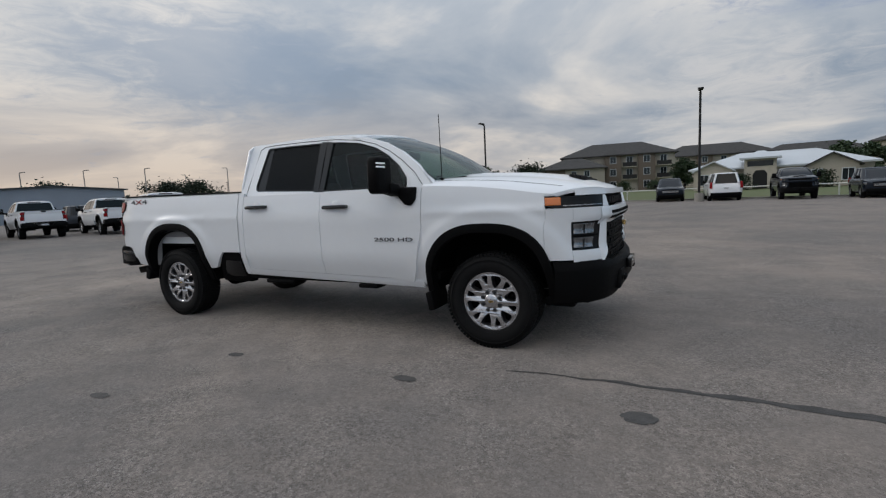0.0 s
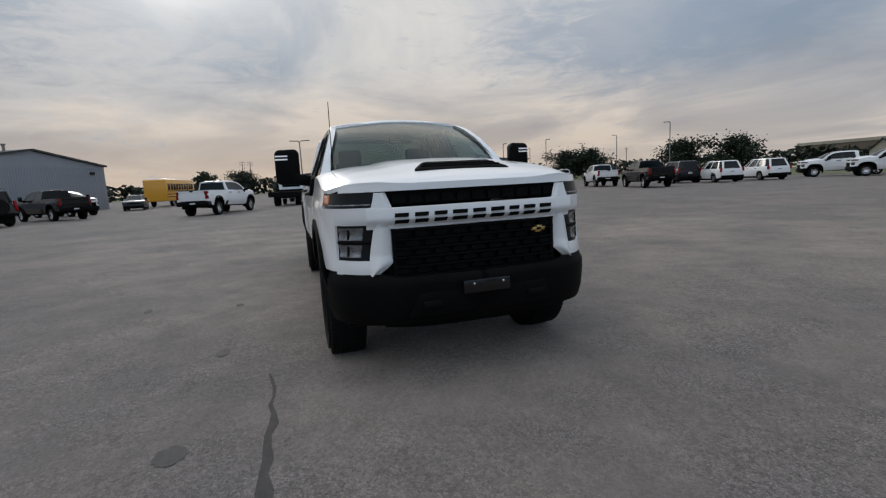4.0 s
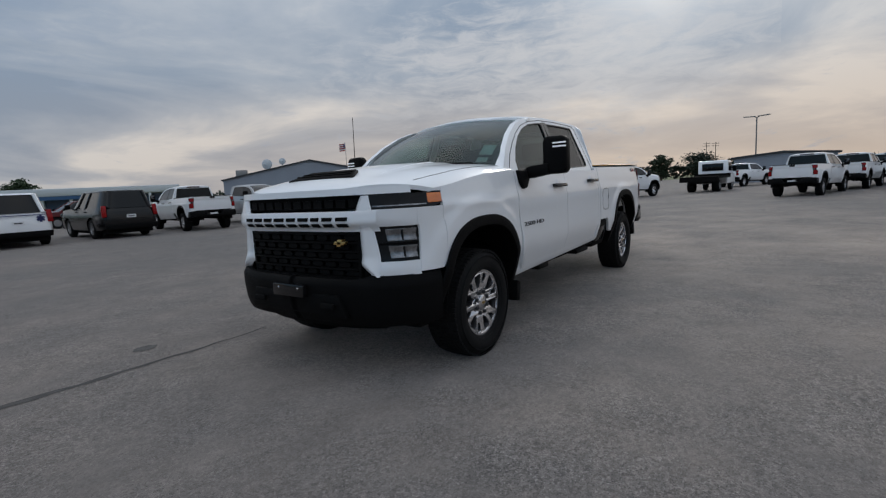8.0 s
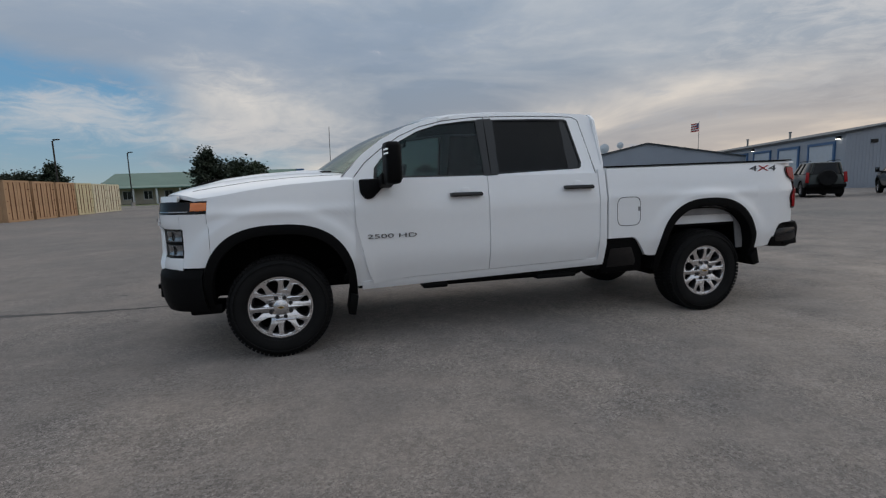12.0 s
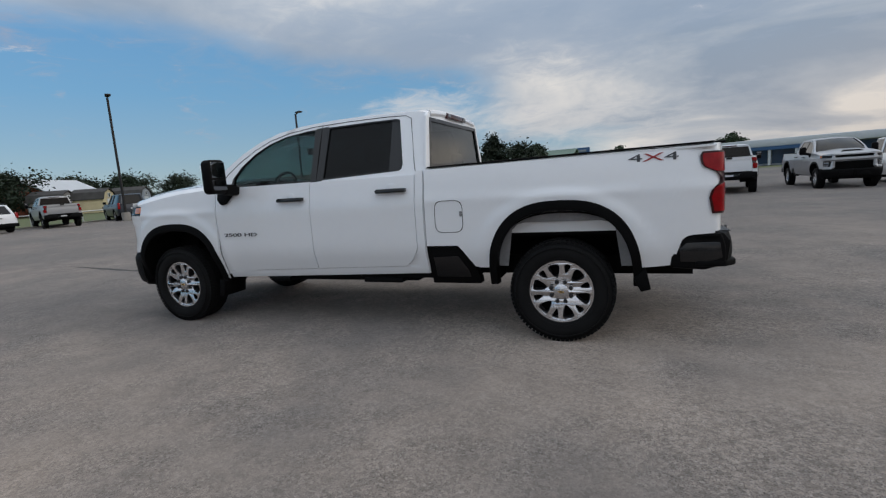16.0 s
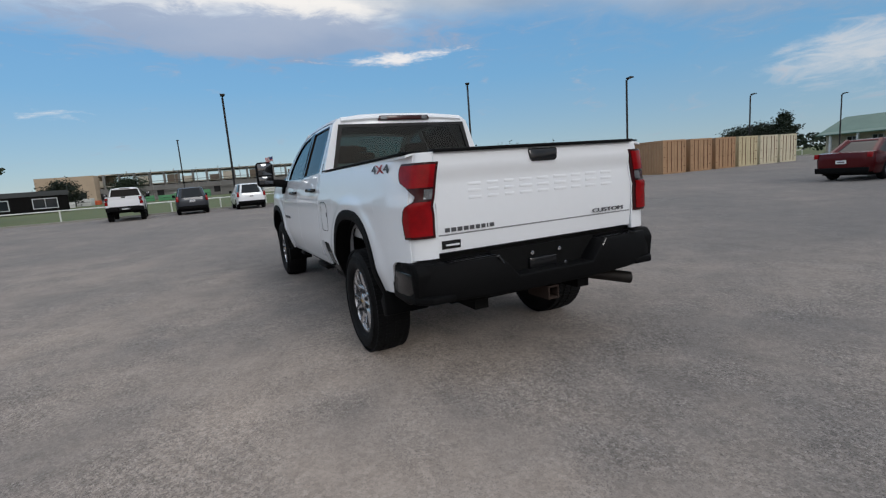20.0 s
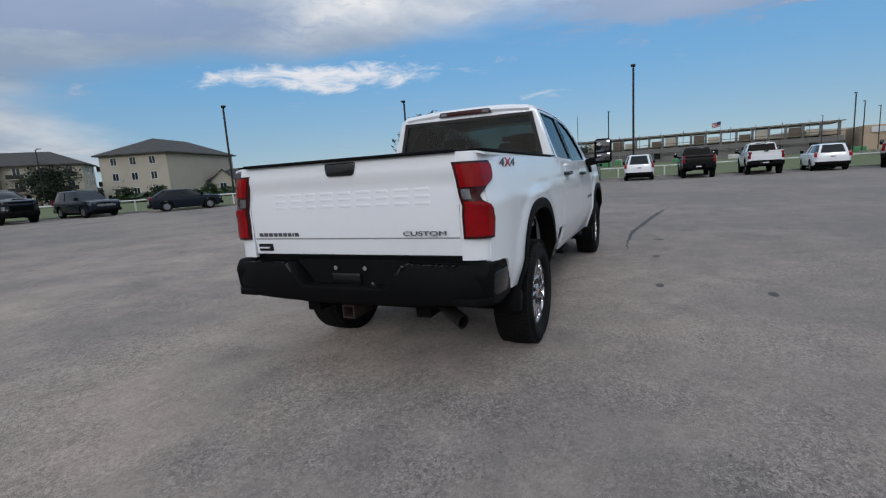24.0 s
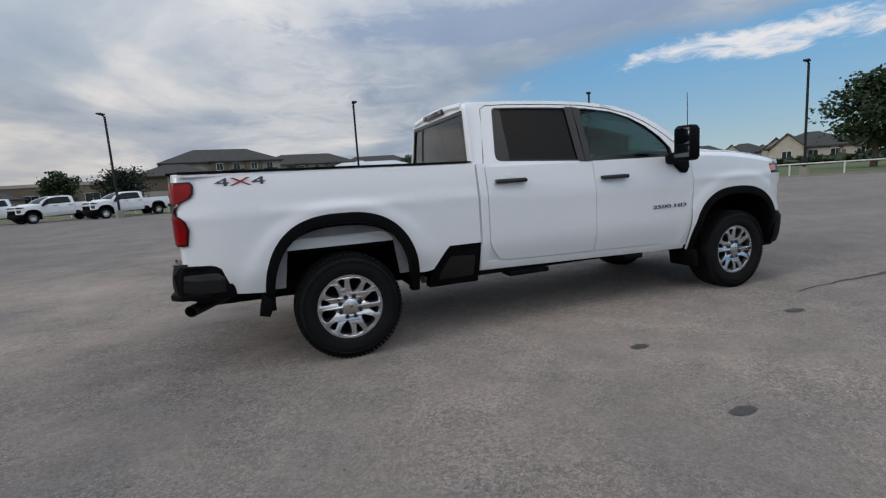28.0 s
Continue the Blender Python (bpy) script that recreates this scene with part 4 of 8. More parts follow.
    P("roof", Mesh().strip(lin(-1, 1, 25), lambda t: -0.872, lambda t: 0.60 + 0.14 * (1 - t * t), lambda t, x, o: roof_pt(x, t, o), 22, 0.03), WHITE)
    # windscreen
    def ws(t, v, o):
        xb, xt = 1.50 + 0.26 * (1 - t * t), 0.595 + 0.145 * (1 - t * t)
        yb, yt = 0.80, 0.685
        zb, zt = 1.425 + 0.03 * (1 - t * t), 1.908 + 0.045 * (1 - t * t)
        bow = 0.055 * math.sin(v * math.pi)
        return (xb + (xt - xb) * v + bow * 0.5 - o * 0.5, t * (yb + (yt - yb) * v), zb + (zt - zb) * v + bow - o)
    w = P("windscreen", Mesh().strip(lin(-1, 1, 21), lambda t: 0.0, lambda t: 1.0, ws, 12, 0.006), GLASS_WS)
    edge = Mesh()
    for a, b2, h0, h1 in ((-1.0, -0.955, 0, 1), (0.955, 1.0, 0, 1), (-1, 1, 0.955, 1.0), (-1, 1, 0.0, 0.07)):
        edge.strip(lin(a, b2, 13 if b2 - a > 1 else 3), lambda t: h0, lambda t: h1, lambda t, v, o: ws(t, v, o + 0.008), 8, 0.008)
    edge.obj("frit_band", GLOSS_BLACK, w)
    P("roof_header", Mesh().strip(lin(-1.03, 1.03, 25), lambda t: 0.965, lambda t: 1.07, lambda t, v, o: (lambda q: (q[0], q[1], q[2] + 0.010 - o))(ws(t, v, 0.0)), 5, 0.03), WHITE)
    Mesh().strip(lin(0.79, 0.92, 3), lambda t: 0.20, lambda t: 0.34, lambda t, v, o: ws(t, v, o + 0.010), 1, 0.003).obj("sticker", PAPER, w, "paper sticker inside the windscreen")
    Mesh().strip(lin(0.80, 0.90, 3), lambda t: 0.10, lambda t: 0.155, lambda t, v, o: ws(t, v, o + 0.010), 1, 0.003).obj("sticker", PAPER, w)
    ap = Mesh()
    ap.strip(lin(0, 1, 12), lambda t: 0.0, lambda t: 1.0, lambda v, q, o: tuple(Vector(ws(1.0, v, o)) * (1 - q) + Vector((float(np.interp(v, [0, .25, .5, .75, 1], [1.49, 1.34, 1.13, 0.88, 0.60])), 0, float(np.interp(v, [0, .25, .5, .75, 1], [1.425, 1.575, 1.725, 1.84, 1.918])))) * q + Vector((0, q * green_y(float(np.interp(v, [0, .25, .5, .75, 1], [1.425, 1.575, 1.725, 1.84, 1.918]))), 0))), 3, 0.03)
    both(ap, "front_pillar", WHITE, T)
    P("cowl", Mesh().strip(lin(-1, 1, 15), lambda t: 1.44, lambda t: 1.60 + 0.20 * (1 - t * t), lambda t, x, o: (x, t * 0.80, 1.418 + 0.025 * (1 - t * t) - o), 3, 0.03), PLASTIC)
    for y0 in (-0.62, 0.08):
        P("wiper", Mesh().tube([ws((y0 + q) / 0.8, 0.03 + 0.03 * q, -0.012) for q in lin(0, 0.56, 6)], 0.008, 6), PLASTIC)
    # rear of the cab
    rear = lambda y, z, d: (-0.905 + 0.04 * max(0, (z - 1.5)) - d, y, z)
    RW = [(-0.775, 1.47), (0.775, 1.47), (0.675, 1.882), (-0.675, 1.882)]
    P("cab_back", Mesh().plate([(-0.885, 1.36), (0.885, 1.36), (0.865, 1.5), (0.735, 1.905), (0.68, 1.95), (-0.68, 1.95), (-0.735, 1.905), (-0.865, 1.5)], [RW], rear, -0.02, 0.01), WHITE, bevel=0.006)
    P("rear_window", Mesh().prism([(y * 1.0, z) for y, z in RW], rear, -0.006, 0.0), GLASS_BACK, "dark tinted rear window")
    P("rear_window_seal", Mesh().plate([(y * 1.02, z + (0.012 if z > 1.6 else -0.012)) for y, z in RW], [[(y * 0.965, z + (-0.02 if z > 1.6 else 0.02)) for y, z in RW]], rear, 0.0, 0.014), GLOSS_BLACK)
    P("spoiler_lip", Mesh().strip(lin(-0.66, 0.66, 11), lambda y: 1.893, lambda y: 1.960, lambda y, z, o: (-0.885 - 0.03 * (1 - abs(z - 1.93) / 0.05) + o * 0.5, y, z + 0.03 * (1 - (y / 0.66) ** 2) - 0.0), 4, 0.05), WHITE)
    br = P("high_brake_light", Mesh().prism([(-0.285, 1.903), (0.285, 1.903), (0.265, 1.95), (-0.265, 1.95)], lambda y, z, d: (-0.915 - d, y, z + 0.02), -0.03, 0.012), RED_DARK, "dark red high-mounted brake light", bevel=0.008)
    for y in (-0.225, 0.225):
        Mesh().prism([(y - 0.035, 1.930), (y + 0.035, 1.930), (y + 0.032, 1.963), (y - 0.032, 1.963)], lambda yy, z, d: (-0.925 - d, yy, z), 0, 0.006).obj("cargo_lamp", CLEAR_LENS, br)

    # mirrors
    for side in (0, 1):
        fl = (lambda m: m.mirror()) if side else (lambda m: m)
        ya, yb = ((1.045, 1.262) if side else (1.095, 1.305))
        head = [(ya + 0.012, 1.385), (ya, 1.44), (ya, 1.63), (ya + 0.022, 1.672), (yb - 0.022, 1.668), (yb, 1.63), (yb, 1.385), (yb - 0.02, 1.352), (ya + 0.03, 1.35)]
        mr = fl(Mesh().prism(head, lambda y, z, d: (1.115 + d * (1.0 - 0.18 * (z - 1.35)) - 0.05 * (y - ya), y, z), -0.055, 0.062))
        mo = mr.obj("tow_mirror", PLASTIC, T, "tall black towing mirror with white light bars", bevel=0.026, segs=3)
        gx2 = lambda y, z, d: (1.058 + 0.055 * 0.18 * (z - 1.35) - 0.05 * (y - ya) - d, y, z)
        fl(Mesh().prism([(ya + 0.02, 1.50), (yb - 0.02, 1.50), (yb - 0.02, 1.645), (ya + 0.02, 1.645)], gx2, 0, 0.004)).obj("mirror_glass", MIRROR, mo, bevel=0.002)
        fl(Mesh().prism([(ya + 0.02, 1.385), (yb - 0.02, 1.385), (yb - 0.02, 1.482), (ya + 0.02, 1.482)], gx2, 0, 0.004)).obj("spot_mirror", MIRROR, mo, bevel=0.002)
        for z in (1.573, 1.603):
            fl(Mesh().prism([(yb - 0.115, z), (yb - 0.004, z), (yb - 0.004, z + 0.013), (yb - 0.115, z + 0.013)], lambda y, zz, d: (1.176 - 0.05 * (y - ya) - d, y, zz), -0.001, 0.04)).obj("light_bar", LIGHTBAR, mo, bevel=0.002)
        fl(Mesh().prism([(0.90, 1.40), (0.90, 1.335), (0.98, 1.325), (ya + 0.06, 1.352), (ya + 0.06, 1.445), (0.99, 1.435)], lambda y, z, d: (1.14 + d, y, z), -0.055, 0.055)).obj("mirror_arm", PLASTIC, mo, bevel=0.02)
        fl(Mesh().prism([(1.245, 1.245), (1.30, 1.235), (1.345, 1.29), (1.35, 1.40), (1.14, 1.405), (1.16, 1.33)], lambda x, z, d: (x, side_y(z) - 0.02 + d, z), 0.0, 0.055)).obj("mirror_base", PLASTIC, mo, bevel=0.015)
    # door handles, with pale recess
    for xh, dr, zh in ((0.455, fd, 1.250), (-0.605, rd, 1.278)):
        for side in (0, 1):
            m = Mesh()
            m.prism([(xh - 0.135, zh - 0.018), (xh + 0.135, zh - 0.018), (xh + 0.145, zh), (xh + 0.13, zh + 0.018), (xh - 0.13, zh + 0.018), (xh - 0.145, zh)], lambda x, z, d: (x, side_y(z) + 0.028 + d, z), -0.012, 0.02)
            m.box(xh - 0.14, xh - 0.09, side_y(zh) - 0.01, side_y(zh) + 0.03, zh - 0.016, zh + 0.016)
            m.box(xh + 0.09, xh + 0.14, side_y(zh) - 0.01, side_y(zh) + 0.03, zh - 0.016, zh + 0.016)
            (m.mirror() if side else m).obj("door_handle", GLOSS_BLACK, dr[side], "black door handle", bevel=0.005)
            m = Mesh().revolve([(0.0005, 0.0), (0.042, 0.001), (0.046, 0.004), (0.0005, 0.006)], 20, lambda a, bb, d: (xh + a * 1.15, side_y(zh + 0.012) + 0.0035 - d, zh + 0.016 + bb))
            (m.mirror() if side else m).obj("handle_cup", WHITE, dr[side])
    # fuel door on the left side
    fx = -1.125
    fp = [(fx + 0.125 * math.copysign(abs(math.cos(a)) ** 0.45, math.cos(a)), 1.035 + 0.135 * math.copysign(abs(math.sin(a)) ** 0.45, math.sin(a))) for a in lin(0.05, math.tau + 0.05 - math.tau / 28, 28)]
    P("fuel_door", Mesh().plate(fp, [[(x + (fx - x) * 0.035, z + (1.035 - z) * 0.035) for x, z in fp]], flat_skin, -0.0015, 0.01), UNDER, "outline of the fuel filler door")
    P("fuel_latch", Mesh().box(fx - 0.118, fx - 0.098, side_y(1.05) - 0.01, side_y(1.05) + 0.006, 1.035, 1.075), LINER)

    # tailgate
    tg = lambda y, z, d: (-3.135 + 0.02 * ((z - 1.15) / 0.3) ** 2 - 0.025 * min(1, max(0, (z - 1.30) / 0.08)) - d, y, z)
    gate = P("tailgate", Mesh().strip(lin(-0.768, 0.768, 21), lambda y: 0.885, lambda y: 1.472, lambda y, z, o: tg(y, z, -o), 24, 0.05), WHITE, "white tailgate with stamped lettering blocks")
    Mesh().box(-3.17, -3.06, -0.765, 0.765, 1.466, 1.486).obj("tailgate_cap", PLASTIC, gate, bevel=0.006)
    Mesh().prism([(-0.085, 1.378), (0.085, 1.378), (0.102, 1.392), (0.112, 1.445), (0.104, 1.458), (-0.104, 1.458), (-0.112, 1.445), (-0.102, 1.392)], tg, -0.02, 0.012).obj("tailgate_handle", GLOSS_BLACK, gate, "black tailgate handle", bevel=0.006)
    yy = -0.59
    for w in (0.125, 0.125, 0.11, 0.13, 0.12, 0.125, 0.10, 0.11, 0.12):
        for z0 in (1.185, 1.225, 1.265):
            Mesh().prism([(yy, z0), (yy + w - 0.03, z0), (yy + w - 0.03, z0 + 0.018), (yy, z0 + 0.018)], tg, -0.005, 0.002).obj("stamped_block", WHITE, gate, bevel=0.002)
        yy += w + 0.013
    # flush grey strip: the crease's shade is put into its colour
    Mesh().prism([(-0.762, 0.985), (0.762, 0.985), (0.762, 0.993), (-0.762, 0.993)], tg, -0.005, 0.002).obj("tailgate_crease", LINER, gate)
    yy = 0.385
    for w in (0.036, 0.014, 0.032, 0.034, 0.034, 0.036, 0.036, 0.036, 0.036):
        Mesh().prism([(yy, 1.005), (yy + w - 0.006, 1.005), (yy + w - 0.006, 1.029), (yy, 1.029)], tg, -0.003, 0.006).obj("name_block", BADGE, gate)
        yy += w + 0.006
    text_mesh("CUSTOM", 0.052, "trim_badge", BADGE, gate, Matrix.Translation((-3.142, -0.545, 1.017)) @ Euler((radians(90), 0, radians(-90))).to_matrix().to_4x4(), 0.004, (1.35, 0.72), "grey CUSTOM trim badge")
    sticker = Mesh().prism([(0.62, 0.905), (0.745, 0.905), (0.745, 0.955), (0.62, 0.955)], tg, -0.003, 0.003).obj("dealer_badge", GLOSS_BLACK, gate, "small black dealer badge")
    Mesh().box(-3.150, -3.139, 0.64, 0.725, 0.926, 0.935).obj("badge_bar", PLATE_WHITE, sticker)
    # bed corner posts and tail lights
    both(Mesh().strip(lin(0, 1, 8), lambda t: 0.86, lambda t: 1.47, lambda t, z, o: (-3.085 - 0.052 * math.sin(t * math.pi / 2) + o * t, side_y(z) - 0.053 - 0.148 * (1 - math.cos(t * math.pi / 2)) - o * (1 - t), z), 14, 0.03), "bed_corner", WHITE, T)
    def tl(u, z, d):
        """u runs backwards along the side, then round the corner on to the tail."""
        yb = side_y(z) - 0.05
        if u < 0.10:
            return (-3.0 - u, flat_skin(-3.0 - u, z, 0)[1] + d, z)
        a = min(1.0, (u - 0.10) / 0.06) * 1.25
        return (-3.10 - 0.042 * math.sin(a) - d * math.sin(a), yb - 0.12 * (1 - math.cos(a)) + d * math.cos(a) - max(0.0, u - 0.16), z)
    def tl_band(z0, z1, d0, d1, inset=0.0):
        us = lin(0, 1, 22)
        left = lambda z: float(np.interp(z, [0.985, 1.095, 1.16, 1.20, 1.235, 1.27, 1.31, 1.345, 1.39, 1.415], [0.062, 0.042, 0.062, 0.128, 0.132, 0.090, 0.006, -0.010, -0.012, 0.006])) + inset
        return Mesh().strip(us, lambda u: z0, lambda u: z1, lambda u, z, o: tl(left(z) + (0.214 - inset - left(z)) * u, z, d0 - o), 16, d0 - d1)
    for side in (0, 1):
        fl = (lambda m: m.mirror()) if side else (lambda m: m)
        t = fl(tl_band(0.985, 1.415, 0.012, -0.03)).obj("tail_light", RED_DARK, T, "red tail light wrapping round the bed corner")
        fl(tl_band(1.275, 1.402, 0.017, 0.0, 0.016)).obj("upper_lens", RED_LENS, t)
        fl(tl_band(1.000, 1.195, 0.017, 0.0, 0.016)).obj("lower_lens", RED_LENS, t)
        fl(Mesh().strip(lin(0.154, 0.196, 6), lambda u: 1.208, lambda u: 1.264, lambda u, z, o: tl(u, z, 0.017 - o), 3, 0.02)).obj("reverse_lamp", CLEAR_LENS, t, "clear reversing lamp")
    # rear bumper
    rbp = lambda y: -3.10 - 0.125 * (1 - (abs(y) / 0.98) ** 5)
    rb = Mesh().strip(lin(-0.95, 0.95, 33), lambda y: 0.595 + 0.03 * (abs(y) / 0.98) ** 2, lambda y: 0.835 if abs(y) > 0.40 else (0.70 if abs(y) < 0.30 else 0.70 + (abs(y) - 0.30) * 1.35),
                      lambda y, z, o: (rbp(y) + o - 0.03 * (1 - ((z - 0.70) / 0.14) ** 2), y, z), 8, 0.14)
    R = P("rear_bumper", rb, PLASTIC, "black rear step bumper", bevel=0.008)
    both(Mesh().prism([(-2.80, 0.60), (-2.80, 0.75), (-2.825, 0.805), (-2.88, 0.84), (-3.14, 0.852), (-3.185, 0.79), (-3.165, 0.625), (-3.02, 0.585)], lambda x, z, d: (x, 0.955 - d - max(0, -3.0 - x) * 0.10, z), 0.0, 0.16), "bumper_end", PLASTIC, R, bevel=0.02)
    both(Mesh().prism([(-2.86, 0.645), (-2.855, 0.74), (-2.90, 0.785), (-3.12, 0.79), (-3.14, 0.67), (-3.02, 0.64)], lambda x, z, d: (x, 0.955 - d - max(0, -3.0 - x) * 0.10, z), -0.008, 0.02), "corner_step_pocket", GLOSS_BLACK, R, bevel=0.01)
    both(Mesh().prism([(0.72, 0.665), (0.945, 0.675), (0.945, 0.765), (0.74, 0.765)], lambda y, z, d: (rbp(y) - 0.012 - d, y, z), -0.05, 0.006), "rear_step_pocket", GLOSS_BLACK, R, bevel=0.006)
    both(Mesh().prism([(-2.96, 0.72), (-3.225, 0.72), (-3.225, 0.87), (-3.15, 0.95), (-2.96, 0.965)], lambda x, y, d: (x, y, 0.655 - d), 0.0, 0.045), "corner_step", PLASTIC, R, bevel=0.01)
    Mesh().box(-3.12, -2.95, -0.95, 0.95, 0.80, 0.845).obj("bumper_top", PLASTIC, R, bevel=0.01)
    for y0, y1 in ((-0.76, -0.42), (0.42, 0.76)):
        for i in range(9):
            y = y0 + (y1 - y0) * (i + 0.5) / 9
            Mesh().box(-3.21, -3.10, y - 0.010, y + 0.010, 0.835, 0.842).obj("step_tread", GLOSS_BLACK, R)
    pr = Mesh().prism([(-0.42, 0.85), (0.42, 0.85), (0.30, 0.66), (-0.30, 0.66)], lambda y, z, d: (-3.125 - d, y, z), -0.06, 0.0).obj("plate_recess", UNDER, R)
    Mesh().tube([(-3.232, y, z) for y, z in ((-0.43, 0.838), (-0.305, 0.655), (0.305, 0.655), (0.43, 0.838))], 0.010, 8).obj("recess_edge", GLOSS_BLACK, R)
    for sg in (1, -1):
        Mesh().tube([(-3.235, sg * 0.46, 0.672), (-3.215, sg * 0.74, 0.676)], 0.006, 6).obj("step_edge", GLOSS_BLACK, R)
    for y, z in ((-0.11, 0.80), (0.11, 0.80), (-0.16, 0.70), (0.10, 0.70)):
        Mesh().revolve([(0.0005, 0.0), (0.014, 0.002), (0.014, 0.012), (0.0005, 0.012)], 10, lambda a, bb, d, y=y, z=z: (-3.14 + d, y + a, z + bb)).obj("bolt", CHROME, pr)
    Mesh().box(-3.15, -3.10, -0.08, 0.14, 0.69, 0.77).obj("plug_socket", GLOSS_BLACK, pr, bevel=0.01)
    # hitch receiver and exhaust
    h = P("hitch_receiver", Mesh().plate([(-0.045, 0.485), (0.045, 0.485), (0.045, 0.575), (-0.045, 0.575)], [[(-0.032, 0.498), (0.032, 0.498), (0.032, 0.562), (-0.032, 0.562)]], lambda y, z, d: (-3.20 + d, y, z), 0, 0.22), RUST, "rusty hitch receiver tube", bevel=0.004)
    P("hitch_crossbar", Mesh().box(-3.02, -2.94, -0.52, 0.52, 0.52, 0.60), UNDER, bevel=0.02)
    ex = Mesh().tube([(-2.30, -0.58, 0.56), (-2.62, -0.55, 0.56), (-2.80, -0.50, 0.55), (-2.88, -0.48, 0.545)], 0.05, 16)
    P("exhaust_pipe", ex, UNDER)
    ax_in, ax_side, ax_up = Vector((0.67, 0.73, 0.14)), Vector((0.73, -0.67, 0.0)), Vector((-0.10, -0.11, 0.99))
    P("exhaust_tip", Mesh().revolve([(0.038, -0.005), (0.043, -0.005), (0.042, 0.40), (0.037, 0.40)], 24, lambda a, bb, d: tuple(Vector((-3.13, -0.75, 0.495)) + ax_in * (d + 0.35 * a) + ax_side * a + ax_up * bb)), EXHAUST, "dull steel exhaust tip with an angled end")
    # badges
    for side in (0, 1):
        rz = radians(180) if side == 0 else 0
        y = side_y(0.93) + 0.003
        R3 = Euler((radians(90), 0, rz)).to_matrix().to_4x4()
        sy = 1 if side == 0 else -1
        text_mesh("2500 HD", 0.082, "model_badge", BADGE, fd[side], Matrix.Translation((1.10, sy * y, 0.932)) @ R3, 0.004, (1.36, 0.60), "grey 2500 HD door badge")
        yb = side_y(1.385) + 0.002
        d = text_mesh("4", 0.135, "four_wheel_decal", DECAL_GREY, T, Matrix.Translation((-2.69 + sy * 0.118, sy * yb, 1.397)) @ R3, 0.002, (1.5, 0.58), "grey and red 4X4 decal")
        text_mesh("X", 0.135, "decal_x", DECAL_RED, d, Matrix.Translation((-2.69, sy * (yb + 0.001), 1.397)) @ R3, 0.002, (1.5, 0.60), "red decal letter")
        text_mesh("4", 0.135, "decal_four", DECAL_GREY, d, Matrix.Translation((-2.69 - sy * 0.118, sy * yb, 1.397)) @ R3, 0.002, (1.5, 0.58))
    # antenna on the right fender
    P("antenna", Mesh().tube([(1.53, -0.78, 1.40), (1.53, -0.78, 1.47)], 0.016, 10).tube([(1.53, -0.78, 1.45), (1.52, -0.775, 2.03)], 0.0045, 6, 0.003), PLASTIC)
    # underbody
    P("chassis_frame", Mesh().box(-3.0, 2.85, -0.48, -0.38, 0.46, 0.62).box(-3.0, 2.85, 0.38, 0.48, 0.46, 0.62).box(-1.3, 1.45, -0.86, 0.86, 0.49, 0.58).box(2.2, 2.85, -0.5, 0.5, 0.45, 1.1), UNDER)
    P("axle", Mesh().tube([(-AX, -0.75, TYRE_R), (-AX, 0.75, TYRE_R)], 0.06, 12).tube([(-AX, -0.18, TYRE_R), (-AX, 0.18, TYRE_R)], 0.17, 14).tube([(AX, -0.75, TYRE_R), (AX, 0.75, TYRE_R)], 0.055, 12).tube([(AX, 0.1, TYRE_R), (AX, 0.4, TYRE_R)], 0.14, 12), UNDER)
    P("fuel_tank", Mesh().box(-0.75, 0.75, 0.42, 0.80, 0.44, 0.54), UNDER, bevel=0.04)
    P("muffler", Mesh().tube([(-1.3, -0.5, 0.50), (-0.5, -0.5, 0.50)], 0.09, 14), STEEL)
    for x0, x1 in ((0.62, 0.84), (-0.62, -0.22)):
        both(Mesh().box(x0, x1, 0.74, 0.90, 0.448, 0.492), "rocker_bracket", PLASTIC, T, bevel=0.012)
    # cabin
    P("dashboard", Mesh().prism([(1.55, 1.20), (1.55, 1.40), (1.25, 1.43), (1.05, 1.36), (1.02, 1.10), (1.2, 1.0)], lambda x, z, d: (x, d, z), -0.78, 0.78), SEAT, bevel=0.03)
    for y in (-0.42, 0.42):
        st = P("front_seat", Mesh().prism([(0.05, 0.75), (0.60, 0.80), (0.62, 0.92), (0.18, 0.92), (-0.08, 1.52), (-0.22, 1.50), (-0.05, 0.85)], lambda x, z, d: (x, d, z), y - 0.25, y + 0.25), SEAT, bevel=0.05)
        Mesh().box(-0.24, -0.13, y - 0.14, y + 0.14, 1.54, 1.74).obj("headrest", SEAT, st, bevel=0.04)
    bs = P("rear_bench", Mesh().prism([(-0.70, 0.75), (-0.25, 0.80), (-0.22, 0.95), (-0.58, 0.95), (-0.72, 1.48), (-0.82, 1.48)], lambda x, z, d: (x, d, z), -0.70, 0.70), SEAT, bevel=0.04)
    for y in (-0.42, 0.42):
        Mesh().box(-0.80, -0.72, y - 0.12, y + 0.12, 1.49, 1.62).obj("headrest", SEAT, bs, bevel=0.03)
    P("steering_wheel", Mesh().revolve([(0.175, -0.015), (0.195, -0.015), (0.195, 0.015), (0.175, 0.015)], 28, lambda a, bb, d: (0.95 + d * 0.9 - bb * 0.35, 0.42 + a, 1.36 + bb * 0.93 + d * 0.4)).box(0.93, 0.98, 0.25, 0.59, 1.335, 1.375), SEAT)
    P("cabin_floor", Mesh().box(-0.85, 1.5, -0.84, 0.84, 0.56, 0.62), UNDER)
    P("headliner", Mesh().strip(lin(-1, 1, 9), lambda t: -0.84, lambda t: 0.55, lambda t, x, o: roof_pt(x, t * 0.93, o + 0.04), 4, 0.01), LINER)
    P("rear_view_mirror", Mesh().box(0.80, 0.83, -0.12, 0.12, 1.72, 1.79), SEAT, bevel=0.012)
